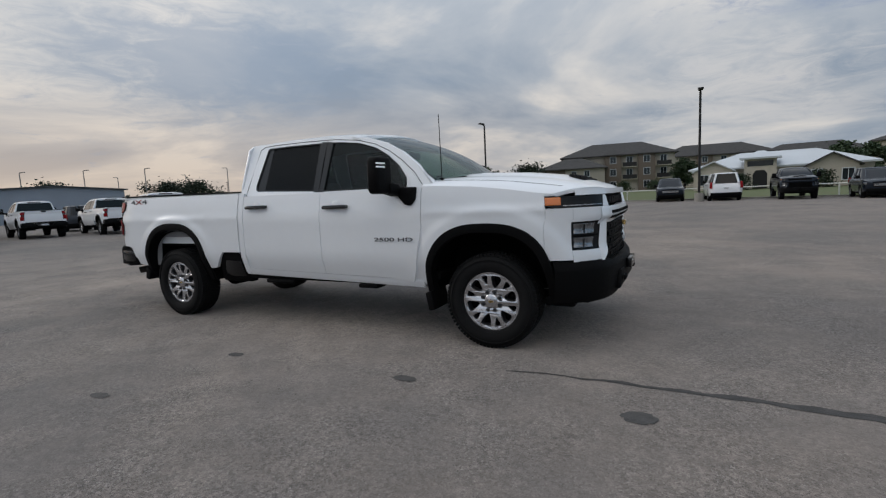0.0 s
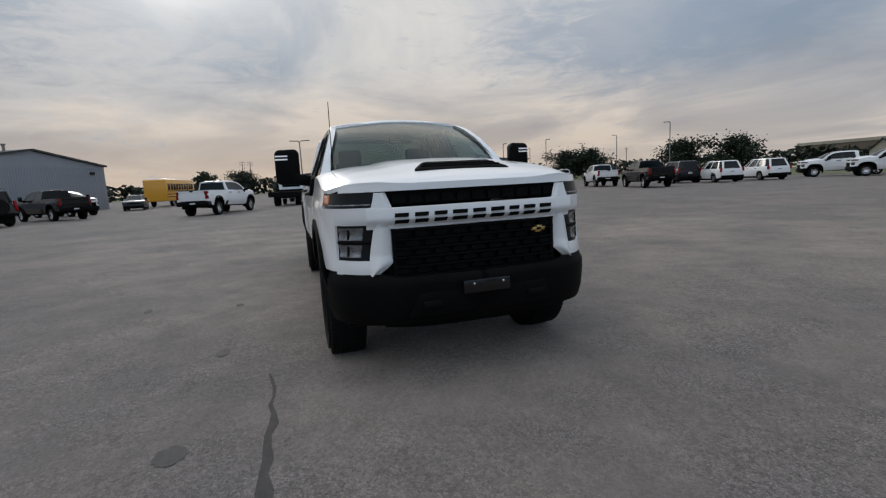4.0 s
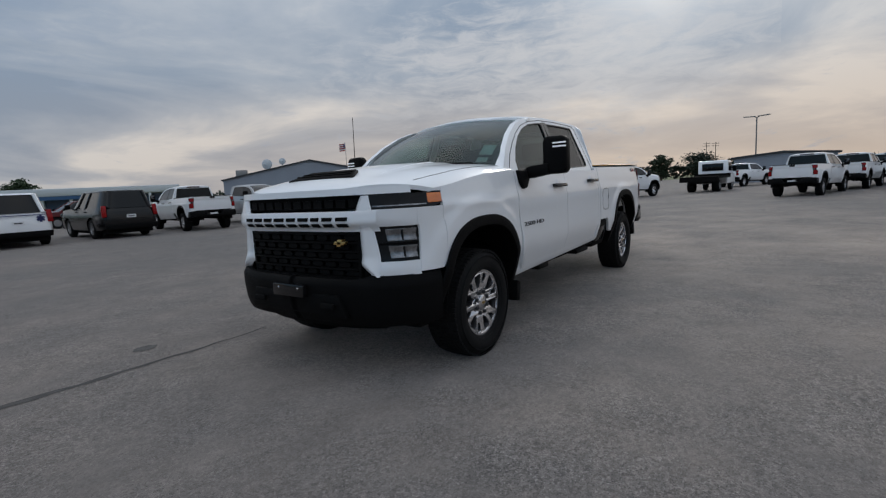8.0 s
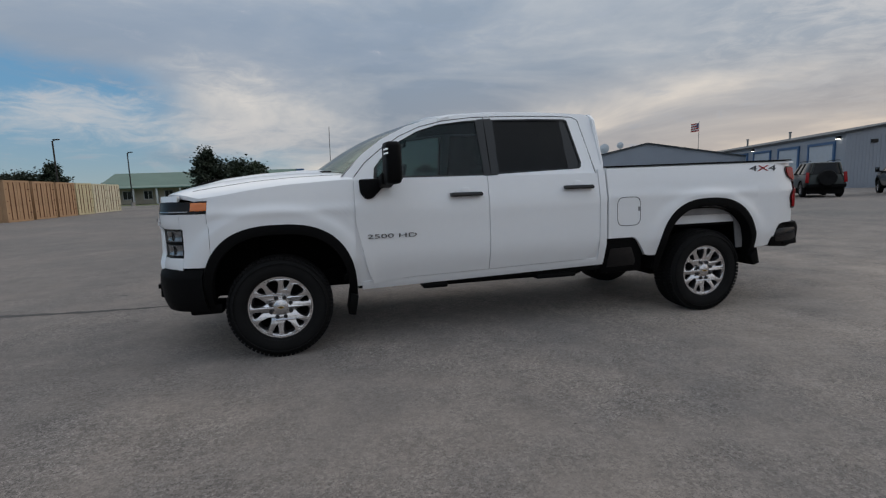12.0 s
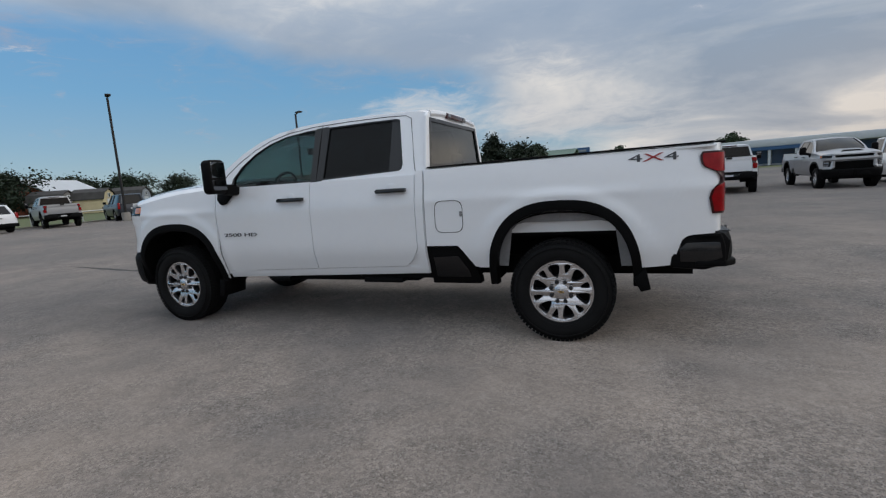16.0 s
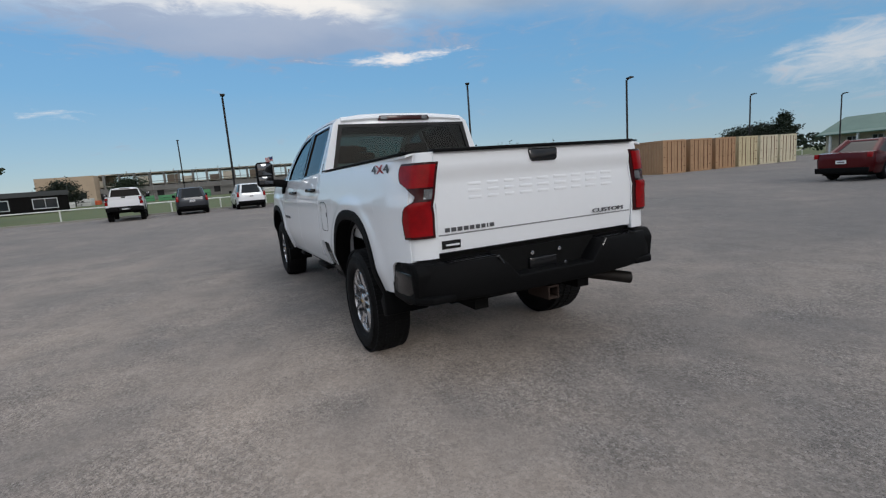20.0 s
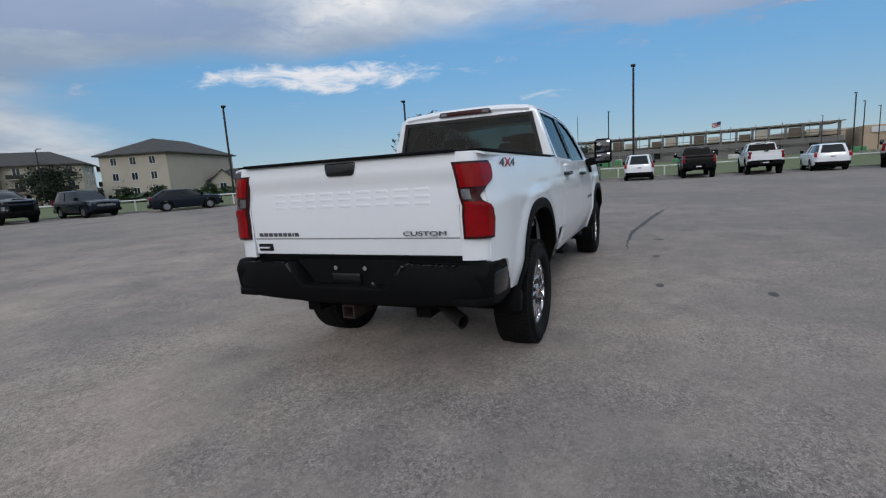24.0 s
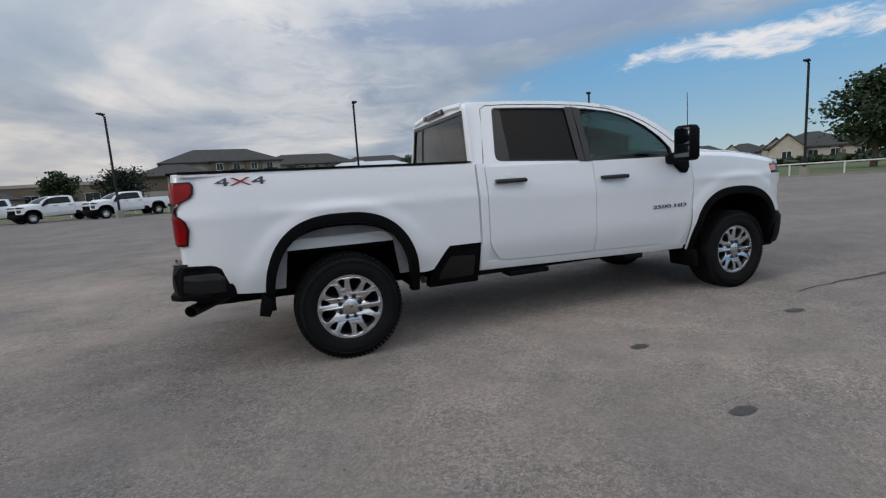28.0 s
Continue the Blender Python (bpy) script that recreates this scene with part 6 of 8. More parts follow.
# south row
place(car("sedan", "dark red sedan parked on the lot", RED_PAINT, "car", chrome=True, **SEDAN), 3.4, -20.8, -92)
ems = place(car("suv", "white full-size suv with dark blue emergency markings", WHITE, "suv", **FULL), -0.2, -21.0, -94)
place(car("suv", "black full-size suv parked on the lot", BLACK_PAINT, "suv", **{**FULL, "L": 5.7, "top_r": -2.6, "base_r": -2.78}), -3.6, -20.9, -94)
pickup(-6.9, -20.4, -100, None, "white lifted crew cab pickup with a tow hitch")
pickup(-10.6, -20.6, 88, SILVER, "silver crew cab pickup facing the lot")
place(car("suv", "dark red suv parked beyond the row", RED_PAINT, "suv", **MID), -7.5, -36.0, 0)
pol = place(car("suv", "white full-size suv with a black push bumper", WHITE, "suv", chrome=True, **FULL), -13.5, -20.3, 84)
for y in (-0.55, 0.55):
    Mesh().box(2.72, 2.80, y - 0.04, y + 0.04, 0.50, 1.15).obj("push_bar_upright", PLASTIC, pol, bevel=0.015)
for z in (0.62, 0.86, 1.10):
    Mesh().tube([(2.66, -0.85, z), (2.78, -0.6, z), (2.78, 0.6, z), (2.66, 0.85, z)], 0.035, 8).obj("push_bar_rail", PLASTIC, pol)
place(car("suv", "black full-size suv parked in the row", BLACK_PAINT, "suv", **FULL), -16.6, -18.6, -118)
pickup(-19.9, -18.6, -121, SILVER, "silver crew cab pickup parked in the row")
place(car("suv", "grey full-size suv parked in the row", GREY_PAINT, "suv", **FULL), -23.4, -18.9, -124)
lift = place(car("suv", "dark green lifted off-road suv with a rear spare wheel", GREEN_DARK, "suv", rack=True, **{**FULL, "L": 4.7, "wb": 2.9, "H": 2.05, "r": 0.46, "belt": 1.38, "hood": 1.36, "deck": 1.36, "top_r": -2.15, "base_r": -2.25, "sill": 0.55}), -27.6, -18.2, -128)
sw = new("spare_wheel")
sw.parent = lift
Mesh().revolve([(0.24, 0.0), (0.40, 0.0), (0.45, 0.06), (0.45, 0.2), (0.40, 0.26), (0.0005, 0.26), (0.0005, 0.05)], 28, lambda p, q, d: (-2.62 + d, p, 1.12 + q)).obj("tyre", RUBBER, sw)
pickup(-32.8, -16.6, -135, BLACK_PAINT, "black crew cab pickup parked in the row")
pickup(-40.0, -18.6, 52, None, "white crew cab pickup facing the lot")
place(car("sedan", "dark grey sedan parked near the workshop", GREY_PAINT, "car", **SEDAN), -47.5, -15.6, 10)
# west groups of pickups
for x, y, rz in ((-25.2, 4.2, 164), (-26.6, 11.7, 165), (-29.3, 9.2, 165), (-31.6, 6.5, 165), (-37.5, 8.9, 166), (-33.0, 26.6, 158), (-57.0, 37.5, 150), (-46.0, 0.4, 158)):
    pickup(x, y, rz)
pickup(-27.2, -5.4, 159)
pickup(-34.2, 20.6, 156, BLACK_PAINT, "black crew cab pickup parked on the lot")
pickup(-25.0, 25.0, 160, BLACK_PAINT, "black crew cab pickup parked on the lot")
place(car("suv", "black full-size suv parked on the lot", BLACK_PAINT, "suv", **FULL), -29.3, 32.0, 160)
place(car("suv", "white crossover parked on the lot", WHITE, "suv", **MID), -25.6, 32.6, 160)
place(car("suv", "white crossover parked on the lot", WHITE, "suv", **MID), -24.4, 36.0, 160)
place(car("suv", "grey wagon parked between pickups", GREY_PAINT, "suv", **MID), -34.4, 13.9, 160)
# far south
place(car("suv", "black full-size suv parked far down the lot", BLACK_PAINT, "suv", **FULL), 9.2, -47.0, -95)
place(car("suv", "black full-size suv parked far down the lot", BLACK_PAINT, "suv", **FULL), 4.6, -45.0, -92)
place(car("suv", "white van-like suv parked far down the lot", WHITE, "suv", **FULL), 0.8, -52.0, -92)
pickup(12.6, -50.0, -95, SILVER, "silver crew cab pickup parked far down the lot")
place(car("sedan", "dark grey sedan parked by the far fence", GREY_PAINT, "car", **SEDAN), 15.5, -66.0, 5)

# markings on the emergency suv
MARK = mat("blue_marking", (0.02, 0.03, 0.12), 0.4)
cr = Mesh()
for k in range(3):
    a = k * math.pi / 3
    c, s = math.cos(a), math.sin(a)
    cr.prism([(-0.035, -0.12), (0.035, -0.12), (0.035, 0.12), (-0.035, 0.12)], lambda u, v, d: (-2.665 + d, -0.62 + u * c - v * s, 0.98 + u * s + v * c), -0.02, 0.01)
cr.obj("star_marking", MARK, ems, "dark blue six-armed emergency marking")
Mesh().box(-2.70, -2.66, -0.75, 0.75, 1.10, 1.13).obj("stripe", MARK, ems)


def school_bus():
    T = thing("school_bus", "yellow school bus parked behind the workshop", "bus")
    Mesh().prism([(-5, 0.6), (4.0, 0.6), (5.4, 0.6), (5.4, 1.5), (4.1, 1.75), (3.8, 2.9), (3.6, 3.05), (-5, 3.05)], lambda x, z, d: (x, d, z), -1.2, 1.2).obj("body", YELLOW_BUS, T, bevel=0.12, segs=3)
    for i in range(10):
        x = -4.6 + i * 0.82
        for sg in (1, -1):
            w = Mesh().box(x, x + 0.66, min(sg * 1.19, sg * 1.215), max(sg * 1.19, sg * 1.215), 1.85, 2.55).obj("window", DARK_GLASS, T)
    for sg in (1, -1):
        for z in (1.05, 1.35, 1.7):
            Mesh().box(-4.95, 3.8, min(sg * 1.2, sg * 1.225), max(sg * 1.2, sg * 1.225), z, z + 0.06).obj("rub_rail", GLOSS_BLACK, T)
        for x in (-3.2, 3.9):
            simple_wheel(T, x, sg * 1.15, 0.5, 0.28, sg)
    Mesh().prism([(-1.05, 1.85), (1.05, 1.85), (1.05, 2.75), (-1.05, 2.75)], lambda y, z, d: (4.02 - (z - 1.75) * 0.26 + d, y, z), 0.0, 0.05).obj("windscreen", DARK_GLASS, T)
    Mesh().box(-4.8, 3.4, -0.9, 0.9, 3.0, 3.12).obj("white_roof", WHITE, T, bevel=0.05)
    return T


school_bus().matrix_basis = pose(-59.5, -14.8, 0, 0, 0, 172)


def flatbed():
    T = thing("flatbed_truck", "white cab truck with a dark steel flatbed", "truck")
    Mesh().prism([(0.6, 0.5), (3.0, 0.5), (3.0, 1.15), (2.2, 1.3), (1.7, 2.15), (0.65, 2.2), (0.6, 2.1)], lambda x, z, d: (x, d, z), -0.98, 0.98).obj("cab", WHITE, T, bevel=0.08, segs=3)
    Mesh().box(0.57, 0.62, -0.7, 0.7, 1.45, 1.98).obj("rear_window", DARK_GLASS, T, bevel=0.01)
    for sg in (1, -1):
        Mesh().prism([(0.85, 1.42), (1.9, 1.42), (1.62, 2.0), (0.85, 2.02)], lambda x, z, d: (x, sg * (0.975 + d), z), 0, 0.015).obj("side_window", DARK_GLASS, T)
        simple_wheel(T, 2.2, sg * 0.97, 0.42, 0.25, sg)
        simple_wheel(T, -1.6, sg * 1.02, 0.42, 0.45, sg)
        Mesh().box(1.75, 1.9, min(sg * 1.05, sg * 1.3), max(sg * 1.05, sg * 1.3), 1.35, 1.75).obj("mirror", PLASTIC, T, bevel=0.03)
    Mesh().box(-3.0, 0.5, -1.2, 1.2, 0.95, 1.08).obj("deck", UNDER, T)
    Mesh().box(0.42, 0.5, -1.2, 1.2, 1.08, 1.25).obj("headboard", UNDER, T)
    Mesh().box(-3.0, 0.6, -0.45, 0.45, 0.6, 0.95).obj("chassis", UNDER, T)
    Mesh().box(-3.05, -2.95, -1.2, 1.2, 0.72, 1.02).obj("tail_board", UNDER, T)
    return T


flatbed().matrix_basis = pose(-35.0, -1.2, 0, 0, 0, 172)


def gooseneck():
    T = thing("gooseneck_trailer", "black steel gooseneck trailer parked on the grass edge", "trailer")
    Mesh().box(-3.5, 2.2, -1.0, 1.0, 0.62, 0.75).obj("deck", UNDER, T)
    for sg in (1, -1):
        Mesh().tube([(1.8, sg * 0.45, 0.7), (2.4, sg * 0.45, 1.75), (3.9, sg * 0.25, 1.75)], 0.08, 6).obj("neck_beam", UNDER, T)
        Mesh().tube([(2.35, sg * 0.8, 0.0), (2.35, sg * 0.8, 1.9)], 0.07, 6).obj("jack_leg", UNDER, T)
        Mesh().box(-2.2, -0.6, min(sg * 0.9, sg * 1.25), max(sg * 0.9, sg * 1.25), 0.76, 0.84).obj("fender", UNDER, T)
        for x in (-1.85, -0.95):
            simple_wheel(T, x, sg * 1.22, 0.37, 0.24, sg)
    Mesh().box(2.2, 2.5, -0.9, 0.9, 1.45, 2.0).obj("tool_box", UNDER, T, bevel=0.03)
    Mesh().tube([(3.85, 0, 1.8), (3.85, 0, 0.9)], 0.07, 8).obj("coupler", UNDER, T)
    Mesh().box(-4.6, -3.5, -0.95, 0.95, 0.5, 0.68).obj("ramp", UNDER, T)
    return T


gooseneck().matrix_basis = pose(25.5, 23.0, 0, 0, 0, -35)

# ---- edges of the lot ----
WHITE_PIPE = mat("white_pipe", (0.72, 0.72, 0.68), 0.5, vary=0.15, scale=3)
POLE = mat("bronze_pole", (0.018, 0.017, 0.017), 0.5, 0.3, vary=0.2)
POLE_GREY = mat("grey_pole", (0.22, 0.22, 0.22), 0.5, 0.5)
CONC = mat("kerb_concrete", (0.33, 0.31, 0.28), 0.85, vary=0.25, scale=2, bump=0.3, bscale=30)
EDGE = [(36.2, -80), (36.3, -30), (36.4, 14.6), (25.6, 21.6), (19.0, 30.0), (13.0, 36.6), (-7.8, 42.4), (-19.5, 48.8), (-60, 54)]


def fence():
    T = thing("pipe_fence", "white painted pipe fence along the grass", "fence")
    rail, post = Mesh(), []
    for (x0, y0), (x1, y1) in zip(EDGE, EDGE[1:]):
        Mesh().tube([(x0, y0, 0.82), (x1, y1, 0.82)], 0.045, 8).obj("rail", WHITE_PIPE, T)
        n = max(1, round(math.hypot(x1 - x0, y1 - y0) / 3.4))
        for i in range(n):
            f = i / n
            post.append((x0 + (x1 - x0) * f, y0 + (y1 - y0) * f))
    first = Mesh().tube([(0, 0, -0.1), (0, 0, 0.82)], 0.05, 8).obj("post", WHITE_PIPE, T)
    first.location = (*post[0], 0)
    for p in post[1:]:
        o = new("post", first.data)
        o.parent, o.location = T, (*p, 0)
    return T


fence()
KE = [(34.9, -80), (35.0, -30), (35.1, 14.2), (24.4, 20.8), (17.9, 29.3), (12.3, 35.0), (-8, 40.5), (-20, 47.0), (-60, 52.5)]
kb = Mesh()
for (x0, y0), (x1, y1) in zip(KE, KE[1:]):
    d = Vector((x1 - x0, y1 - y0)).normalized()
    nn = Vector((-d.y, d.x)) * 0.09
    b = len(kb.v)
    kb.v += [(x + s * nn.x, y + s * nn.y, z) for x, y in ((x0, y0), (x1, y1)) for s in (-1, 1) for z in (-0.1, 0.10)]
    kb.f += [tuple(b + i for i in q) for q in ((0, 1, 3, 2), (4, 6, 7, 5), (0, 4, 5, 1), (2, 3, 7, 6), (1, 5, 7, 3))]
tagged(kb.obj("kerb", CONC, smooth=0), "low worn concrete kerb along the lot", "kerb", kind="structure")


def lamp_post(h=8.5, arms=1, material=None, reach=0.55):
    T = thing("lamp_post", "tall dark lot lamp with a flat head", "street lamp", "lot lamps")
    mt = material or POLE
    Mesh().tube([(0, 0, 0), (0, 0, 0.6)], 0.28, 16).obj("concrete_base", CONC, T)
    Mesh().tube([(0, 0, 0.5), (0, 0, h - 0.1)], 0.085, 8, 0.075).obj("pole", mt, T)
    for k in range(arms):
        sg = 1 if k == 0 else -1
        Mesh().tube([(0, 0, h - 0.15), (sg * 0.2, 0, h - 0.06)], 0.05, 6).obj("arm", mt, T)
        Mesh().prism([(sg * 0.10, -0.14), (sg * (0.1 + reach), -0.18), (sg * (0.1 + reach), 0.18), (sg * 0.10, 0.14)], lambda x, y, d: (x, y, h + d + abs(x) * 0.05), -0.06, 0.05).obj("lamp_head", mt, T, bevel=0.02)
    return T


LP = lamp_post(8.5)
LP.matrix_basis = pose(35.8, -0.3, 0, 0, 0, 180)
for x, y, rz in ((30.4, -18.9, 150), (69, 4.2, 0), (79, -27, 160), (95, -33, 0), (110, -40, 0), (128, -36, 0), (35.6, 80, 0)):
    copy_thing(LP, pose(x, y, 0, 0, 0, rz))
LM = lamp_post(7.5)
LM.matrix_basis = pose(4.5, 33.0, 0, 0, 0, -90)
for x, y, rz in ((32.0, 17.8, 200), (23.2, 29.2, 230), (-12.8, 37.2, -110), (22.3, -28.4, 170), (28.6, -54.4, 170), (27.6, -71.5, 170)):
    copy_thing(LM, pose(x, y, 0, 0, 0, rz))
LG = tagged(lamp_post(8.5, 1, POLE_GREY, 0.9), "tall grey lamp post beyond the lot")
LG.matrix_basis = pose(-56, 55.8, 0, 0, 0, 200)
for x, y, rz in ((-77, 62, 200), (-98, 68, 200), (-84, 50, 20), (-92, 44, 20), (-100, 38, 20), (-110, 60, 200), (-120, 30, 0), (-118, 22, 10)):
    copy_thing(LG, pose(x, y, 0, 0, 0, rz))
LD = tagged(lamp_post(7.9, 2, POLE_GREY, 1.3), "tall grey twin-armed lamp post")
LD.matrix_basis = pose(-66.5, 0.6, 0, 0, 0, 80)


def power_pole(x, y, h=11):
    T = thing("power_pole", "weathered timber utility pole with crossarms", "utility pole", "utility poles")
    Mesh().tube([(0, 0, 0), (0, 0, h)], 0.14, 8, 0.1).obj("pole", WOOD_DARK, T)
    for z in (h - 0.5, h - 1.3):
        Mesh().box(-0.06, 0.06, -1.1, 1.1, z, z + 0.12).obj("crossarm", WOOD_DARK, T)
    for yy in (-0.9, 0, 0.9):
        Mesh().tube([(0, yy, h - 0.4), (0, yy, h - 0.2)], 0.05, 6).obj("insulator", POLE_GREY, T)
    T.matrix_basis = pose(x, y, 0, 0, 0, 30)
    return T


WOOD_DARK = mat("dark_timber", (0.09, 0.075, 0.06), 0.9, vary=0.4, scale=4)
PP = [(-163, 48), (-190, 85), (-150, 122), (-133, 133), (-187, -17.5), (-190, -15)]
for p in PP:
    power_pole(*p, h=10 + (p[0] % 3))

# ---- asphalt marks ----
ribbon([(2.3, -1.40), (2.72, -1.38), (3.1, -1.365), (3.6, -1.375), (4.04, -1.40), (4.4, -1.42), (4.9, -1.49), (5.8, -1.62), (7.2, -1.8), (9.0, -2.1)],
       0.050, "sealed_crack", SEALER, 0.003, "dark sealed crack in the asphalt", 0.02, "crack")
blot(3.25, -1.85, 0.105, 0.08)
blot(1.66, -1.80, 0.10, 0.05)
blot(-0.06, -1.83, 0.08, 0.045)
blot(-0.28, -2.83, 0.09, 0.04)
for x, y, a, b in ((8.5, 9.5, 0.5, 0.12), (7.5, 13.0, 0.35, 0.1), (13.0, 21.0, 0.9, 0.25), (16.0, 19.0, 1.1, 0.2), (11.0, 17.0, 0.6, 0.15), (9.3, 24.0, 0.9, 0.22), (14.5, 23.5, 0.8, 0.25), (4.3, -2.3, 0.06, 0.03)):
    blot(x, y, a, b)

# ---- shipping containers ----
CONT = [mat("tan_container_paint", (0.44, 0.27, 0.15), 0.6, vary=0.25, scale=1.2), mat("pale_container_paint", (0.60, 0.52, 0.33), 0.6, vary=0.2, scale=1.2), mat("cream_container_paint", (0.66, 0.60, 0.44), 0.6, vary=0.2, scale=1.2)]
CONT_RUST = mat("container_rust", (0.20, 0.09, 0.05), 0.85, vary=0.4, scale=6)


def container(material, label):
    """Box with corrugated sides; the door end faces -x."""
    T = thing("shipping_container", label, "container", "containers")
    W, L, H = 2.44, 12.2, 2.6
    def corr(n, w, fn):
        m, rows = Mesh(), []
        for i in range(n):
            for u, d in ((0.0, 0), (0.32, 0), (0.5, 0.036), (0.82, 0.036)):
                rows.append(((i + u) * w / n, d))
        rows.append((w, 0))
        b = 0
        for u, d in rows:
            m.v += [fn(u, d, 0.16), fn(u, d, H - 0.12)]
        m.f = [(2 * i, 2 * i + 1, 2 * i + 3, 2 * i + 2) for i in range(len(rows) - 1)]
        return m
    for sg in (1, -1):
        corr(44, L - 0.3, lambda u, d, z: (0.15 + u, sg * (W / 2 - 0.02 - d), z)).obj("side_wall", material, T, smooth=0, recalc=False)
    Mesh().box(0.1, L - 0.1, -W / 2 + 0.04, W / 2 - 0.04, H - 0.09, H - 0.03).obj("roof", material, T)
    Mesh().box(0.1, L - 0.1, -W / 2 + 0.04, W / 2 - 0.04, 0.02, 0.16).obj("floor", material, T)
    Mesh().box(L - 0.12, L - 0.06, -W / 2 + 0.04, W / 2 - 0.04, 0.1, H - 0.06).obj("end_wall", material, T)
    for x in (0.0, L - 0.16):
        for sg in (1, -1):
            Mesh().box(x, x + 0.16, min(sg * (W / 2 - 0.14), sg * W / 2), max(sg * (W / 2 - 0.14), sg * W / 2), 0, H).obj("corner_post", material, T)
    for z in (0.0, H - 0.14):
        for sg in (1, -1):
            Mesh().box(0.1, L - 0.1, min(sg * (W / 2 - 0.08), sg * W / 2), max(sg * (W / 2 - 0.08), sg * W / 2), z, z + 0.14).obj("side_beam", material, T)
        Mesh().box(0.0, 0.12, -W / 2 + 0.1, W / 2 - 0.1, z, z + 0.14).obj("end_beam", material, T)
    for sg in (1, -1):
        y0, y1 = sorted((sg * 0.012, sg * (W / 2 - 0.15)))
        d = Mesh()
        for i in range(5):
            ya = y0 + (y1 - y0) * i / 5
            d.box(0.03, 0.07 if i % 2 else 0.05, ya, ya + (y1 - y0) / 5, 0.15, H - 0.15)
        dr = d.obj("door", material, T)
        for k in (0.3, 0.72):
            y = sg * (W / 2 - 0.15) * k
            Mesh().tube([(0.01, y, 0.12), (0.01, y, H - 0.12)], 0.022, 6).obj("lock_rod", CONT_RUST, dr)
            Mesh().box(-0.01, 0.03, y - 0.05, y + 0.22 * -sg if False else y + 0.05, 1.0, 1.06).obj("lock_handle", CONT_RUST, dr)
        for k in range(3):
            Mesh().box(0.0, 0.04, min(sg * (W / 2 - 0.2), sg * (W / 2 - 0.08)), max(sg * (W / 2 - 0.2), sg * (W / 2 - 0.08)), 0.5 + k * 0.75, 0.58 + k * 0.75).obj("hinge", CONT_RUST, dr)
    return T


CS = [container(CONT[0], "weathered tan shipping container with lock rods"), container(CONT[1], "pale yellow shipping container with corrugated doors"), container(CONT[2], "cream shipping container with plain doors")]
seen = set()
for i, k in enumerate((0, 0, 0, 1, 2, 2)):
    m = pose(20.4 + 0.2 * i, -31.4 - 3.45 * i, 0, 0, 0, -3)
    if k in seen:
        copy_thing(CS[k], m)
    else:
        CS[k].matrix_basis = m
        seen.add(k)

# dark covered pallets beside the containers
TARP = mat("black_tarp", (0.014, 0.016, 0.016), 0.6, vary=0.4, scale=2, bump=0.6, bscale=4)
bale = thing("covered_pallet", "pallet stack under a black tarpaulin", "pallet", "covered pallets")
Mesh().box(-0.75, 0.75, -0.9, 0.9, 0.12, 1.45).obj("tarp", TARP, bale, bevel=0.18, segs=3)
Mesh().box(-0.8, 0.8, -0.95, 0.95, 0.0, 0.14).obj("pallet", WOOD_DARK, bale)
bale.matrix_basis = pose(33.4, -29.9, 0, 0, 0, 10)
for i in range(1, 6):
    copy_thing(bale, pose(33.4 - 1.75 * i, -29.4 + 0.05 * i, 0, 0, 0, 10 + 7 * (i % 3)))

# ---- buildings ----
METAL_WALL = mat("grey_metal_cladding", (0.30, 0.33, 0.38), 0.5, 0.2, vary=0.12, scale=0.4)
METAL_ROOF = mat("dark_metal_roof", (0.05, 0.055, 0.06), 0.5, 0.3, vary=0.2, scale=0.3)
BLUE_TRIM = mat("blue_trim", (0.04, 0.11, 0.24), 0.45, vary=0.15)
PALE_DOOR = mat("pale_overhead_door", (0.42, 0.47, 0.53), 0.5, vary=0.1)
# sheets of this near-black colour stand in for the shade inside openings
DARK_IN = mat("dark_interior", (0.015, 0.015, 0.017), 0.9)
STUCCO = mat("beige_stucco", (0.44, 0.40, 0.335), 0.9, vary=0.15, scale=0.3, bump=0.2, bscale=6)
STUCCO_D = mat("brown_siding", (0.17, 0.135, 0.105), 0.85, vary=0.2, scale=0.4)
STUCCO_L = mat("pale_stone", (0.55, 0.50, 0.42), 0.9, vary=0.25, scale=1.5, bump=0.4, bscale=5)
SHINGLE = mat("charcoal_shingle", (0.058, 0.055, 0.053), 0.9, vary=0.35, scale=1.2, bump=0.4, bscale=12)
WHITE_METAL = mat("pale_metal_roof", (0.58, 0.61, 0.64), 0.35, 0.3, vary=0.12, scale=0.3)
WHITE_FASCIA = mat("white_fascia", (0.60, 0.63, 0.66), 0.5, vary=0.06, scale=0.4)
WIN = mat("building_glass", (0.02, 0.025, 0.03), 0.1)
WIN_BLUE = mat("showroom_glass", (0.03, 0.06, 0.11), 0.1)
TAN_WALL = mat("tan_wall", (0.48, 0.37, 0.27), 0.9, vary=0.15, scale=0.2)
BRICK_RED = mat("red_barn_board", (0.30, 0.085, 0.045), 0.85, vary=0.3, scale=0.8)
GREY_BLOCK = mat("grey_blockwork", (0.22, 0.215, 0.21), 0.9, vary=0.25, scale=0.3)
GREEN_ROOF = mat("green_metal_roof", (0.07, 0.15, 0.12), 0.5, 0.2, vary=0.2, scale=0.3)
LAMP_ON = mat("wall_lamp_glow", (1.0, 0.93, 0.8), 0.4, emit=6.0)


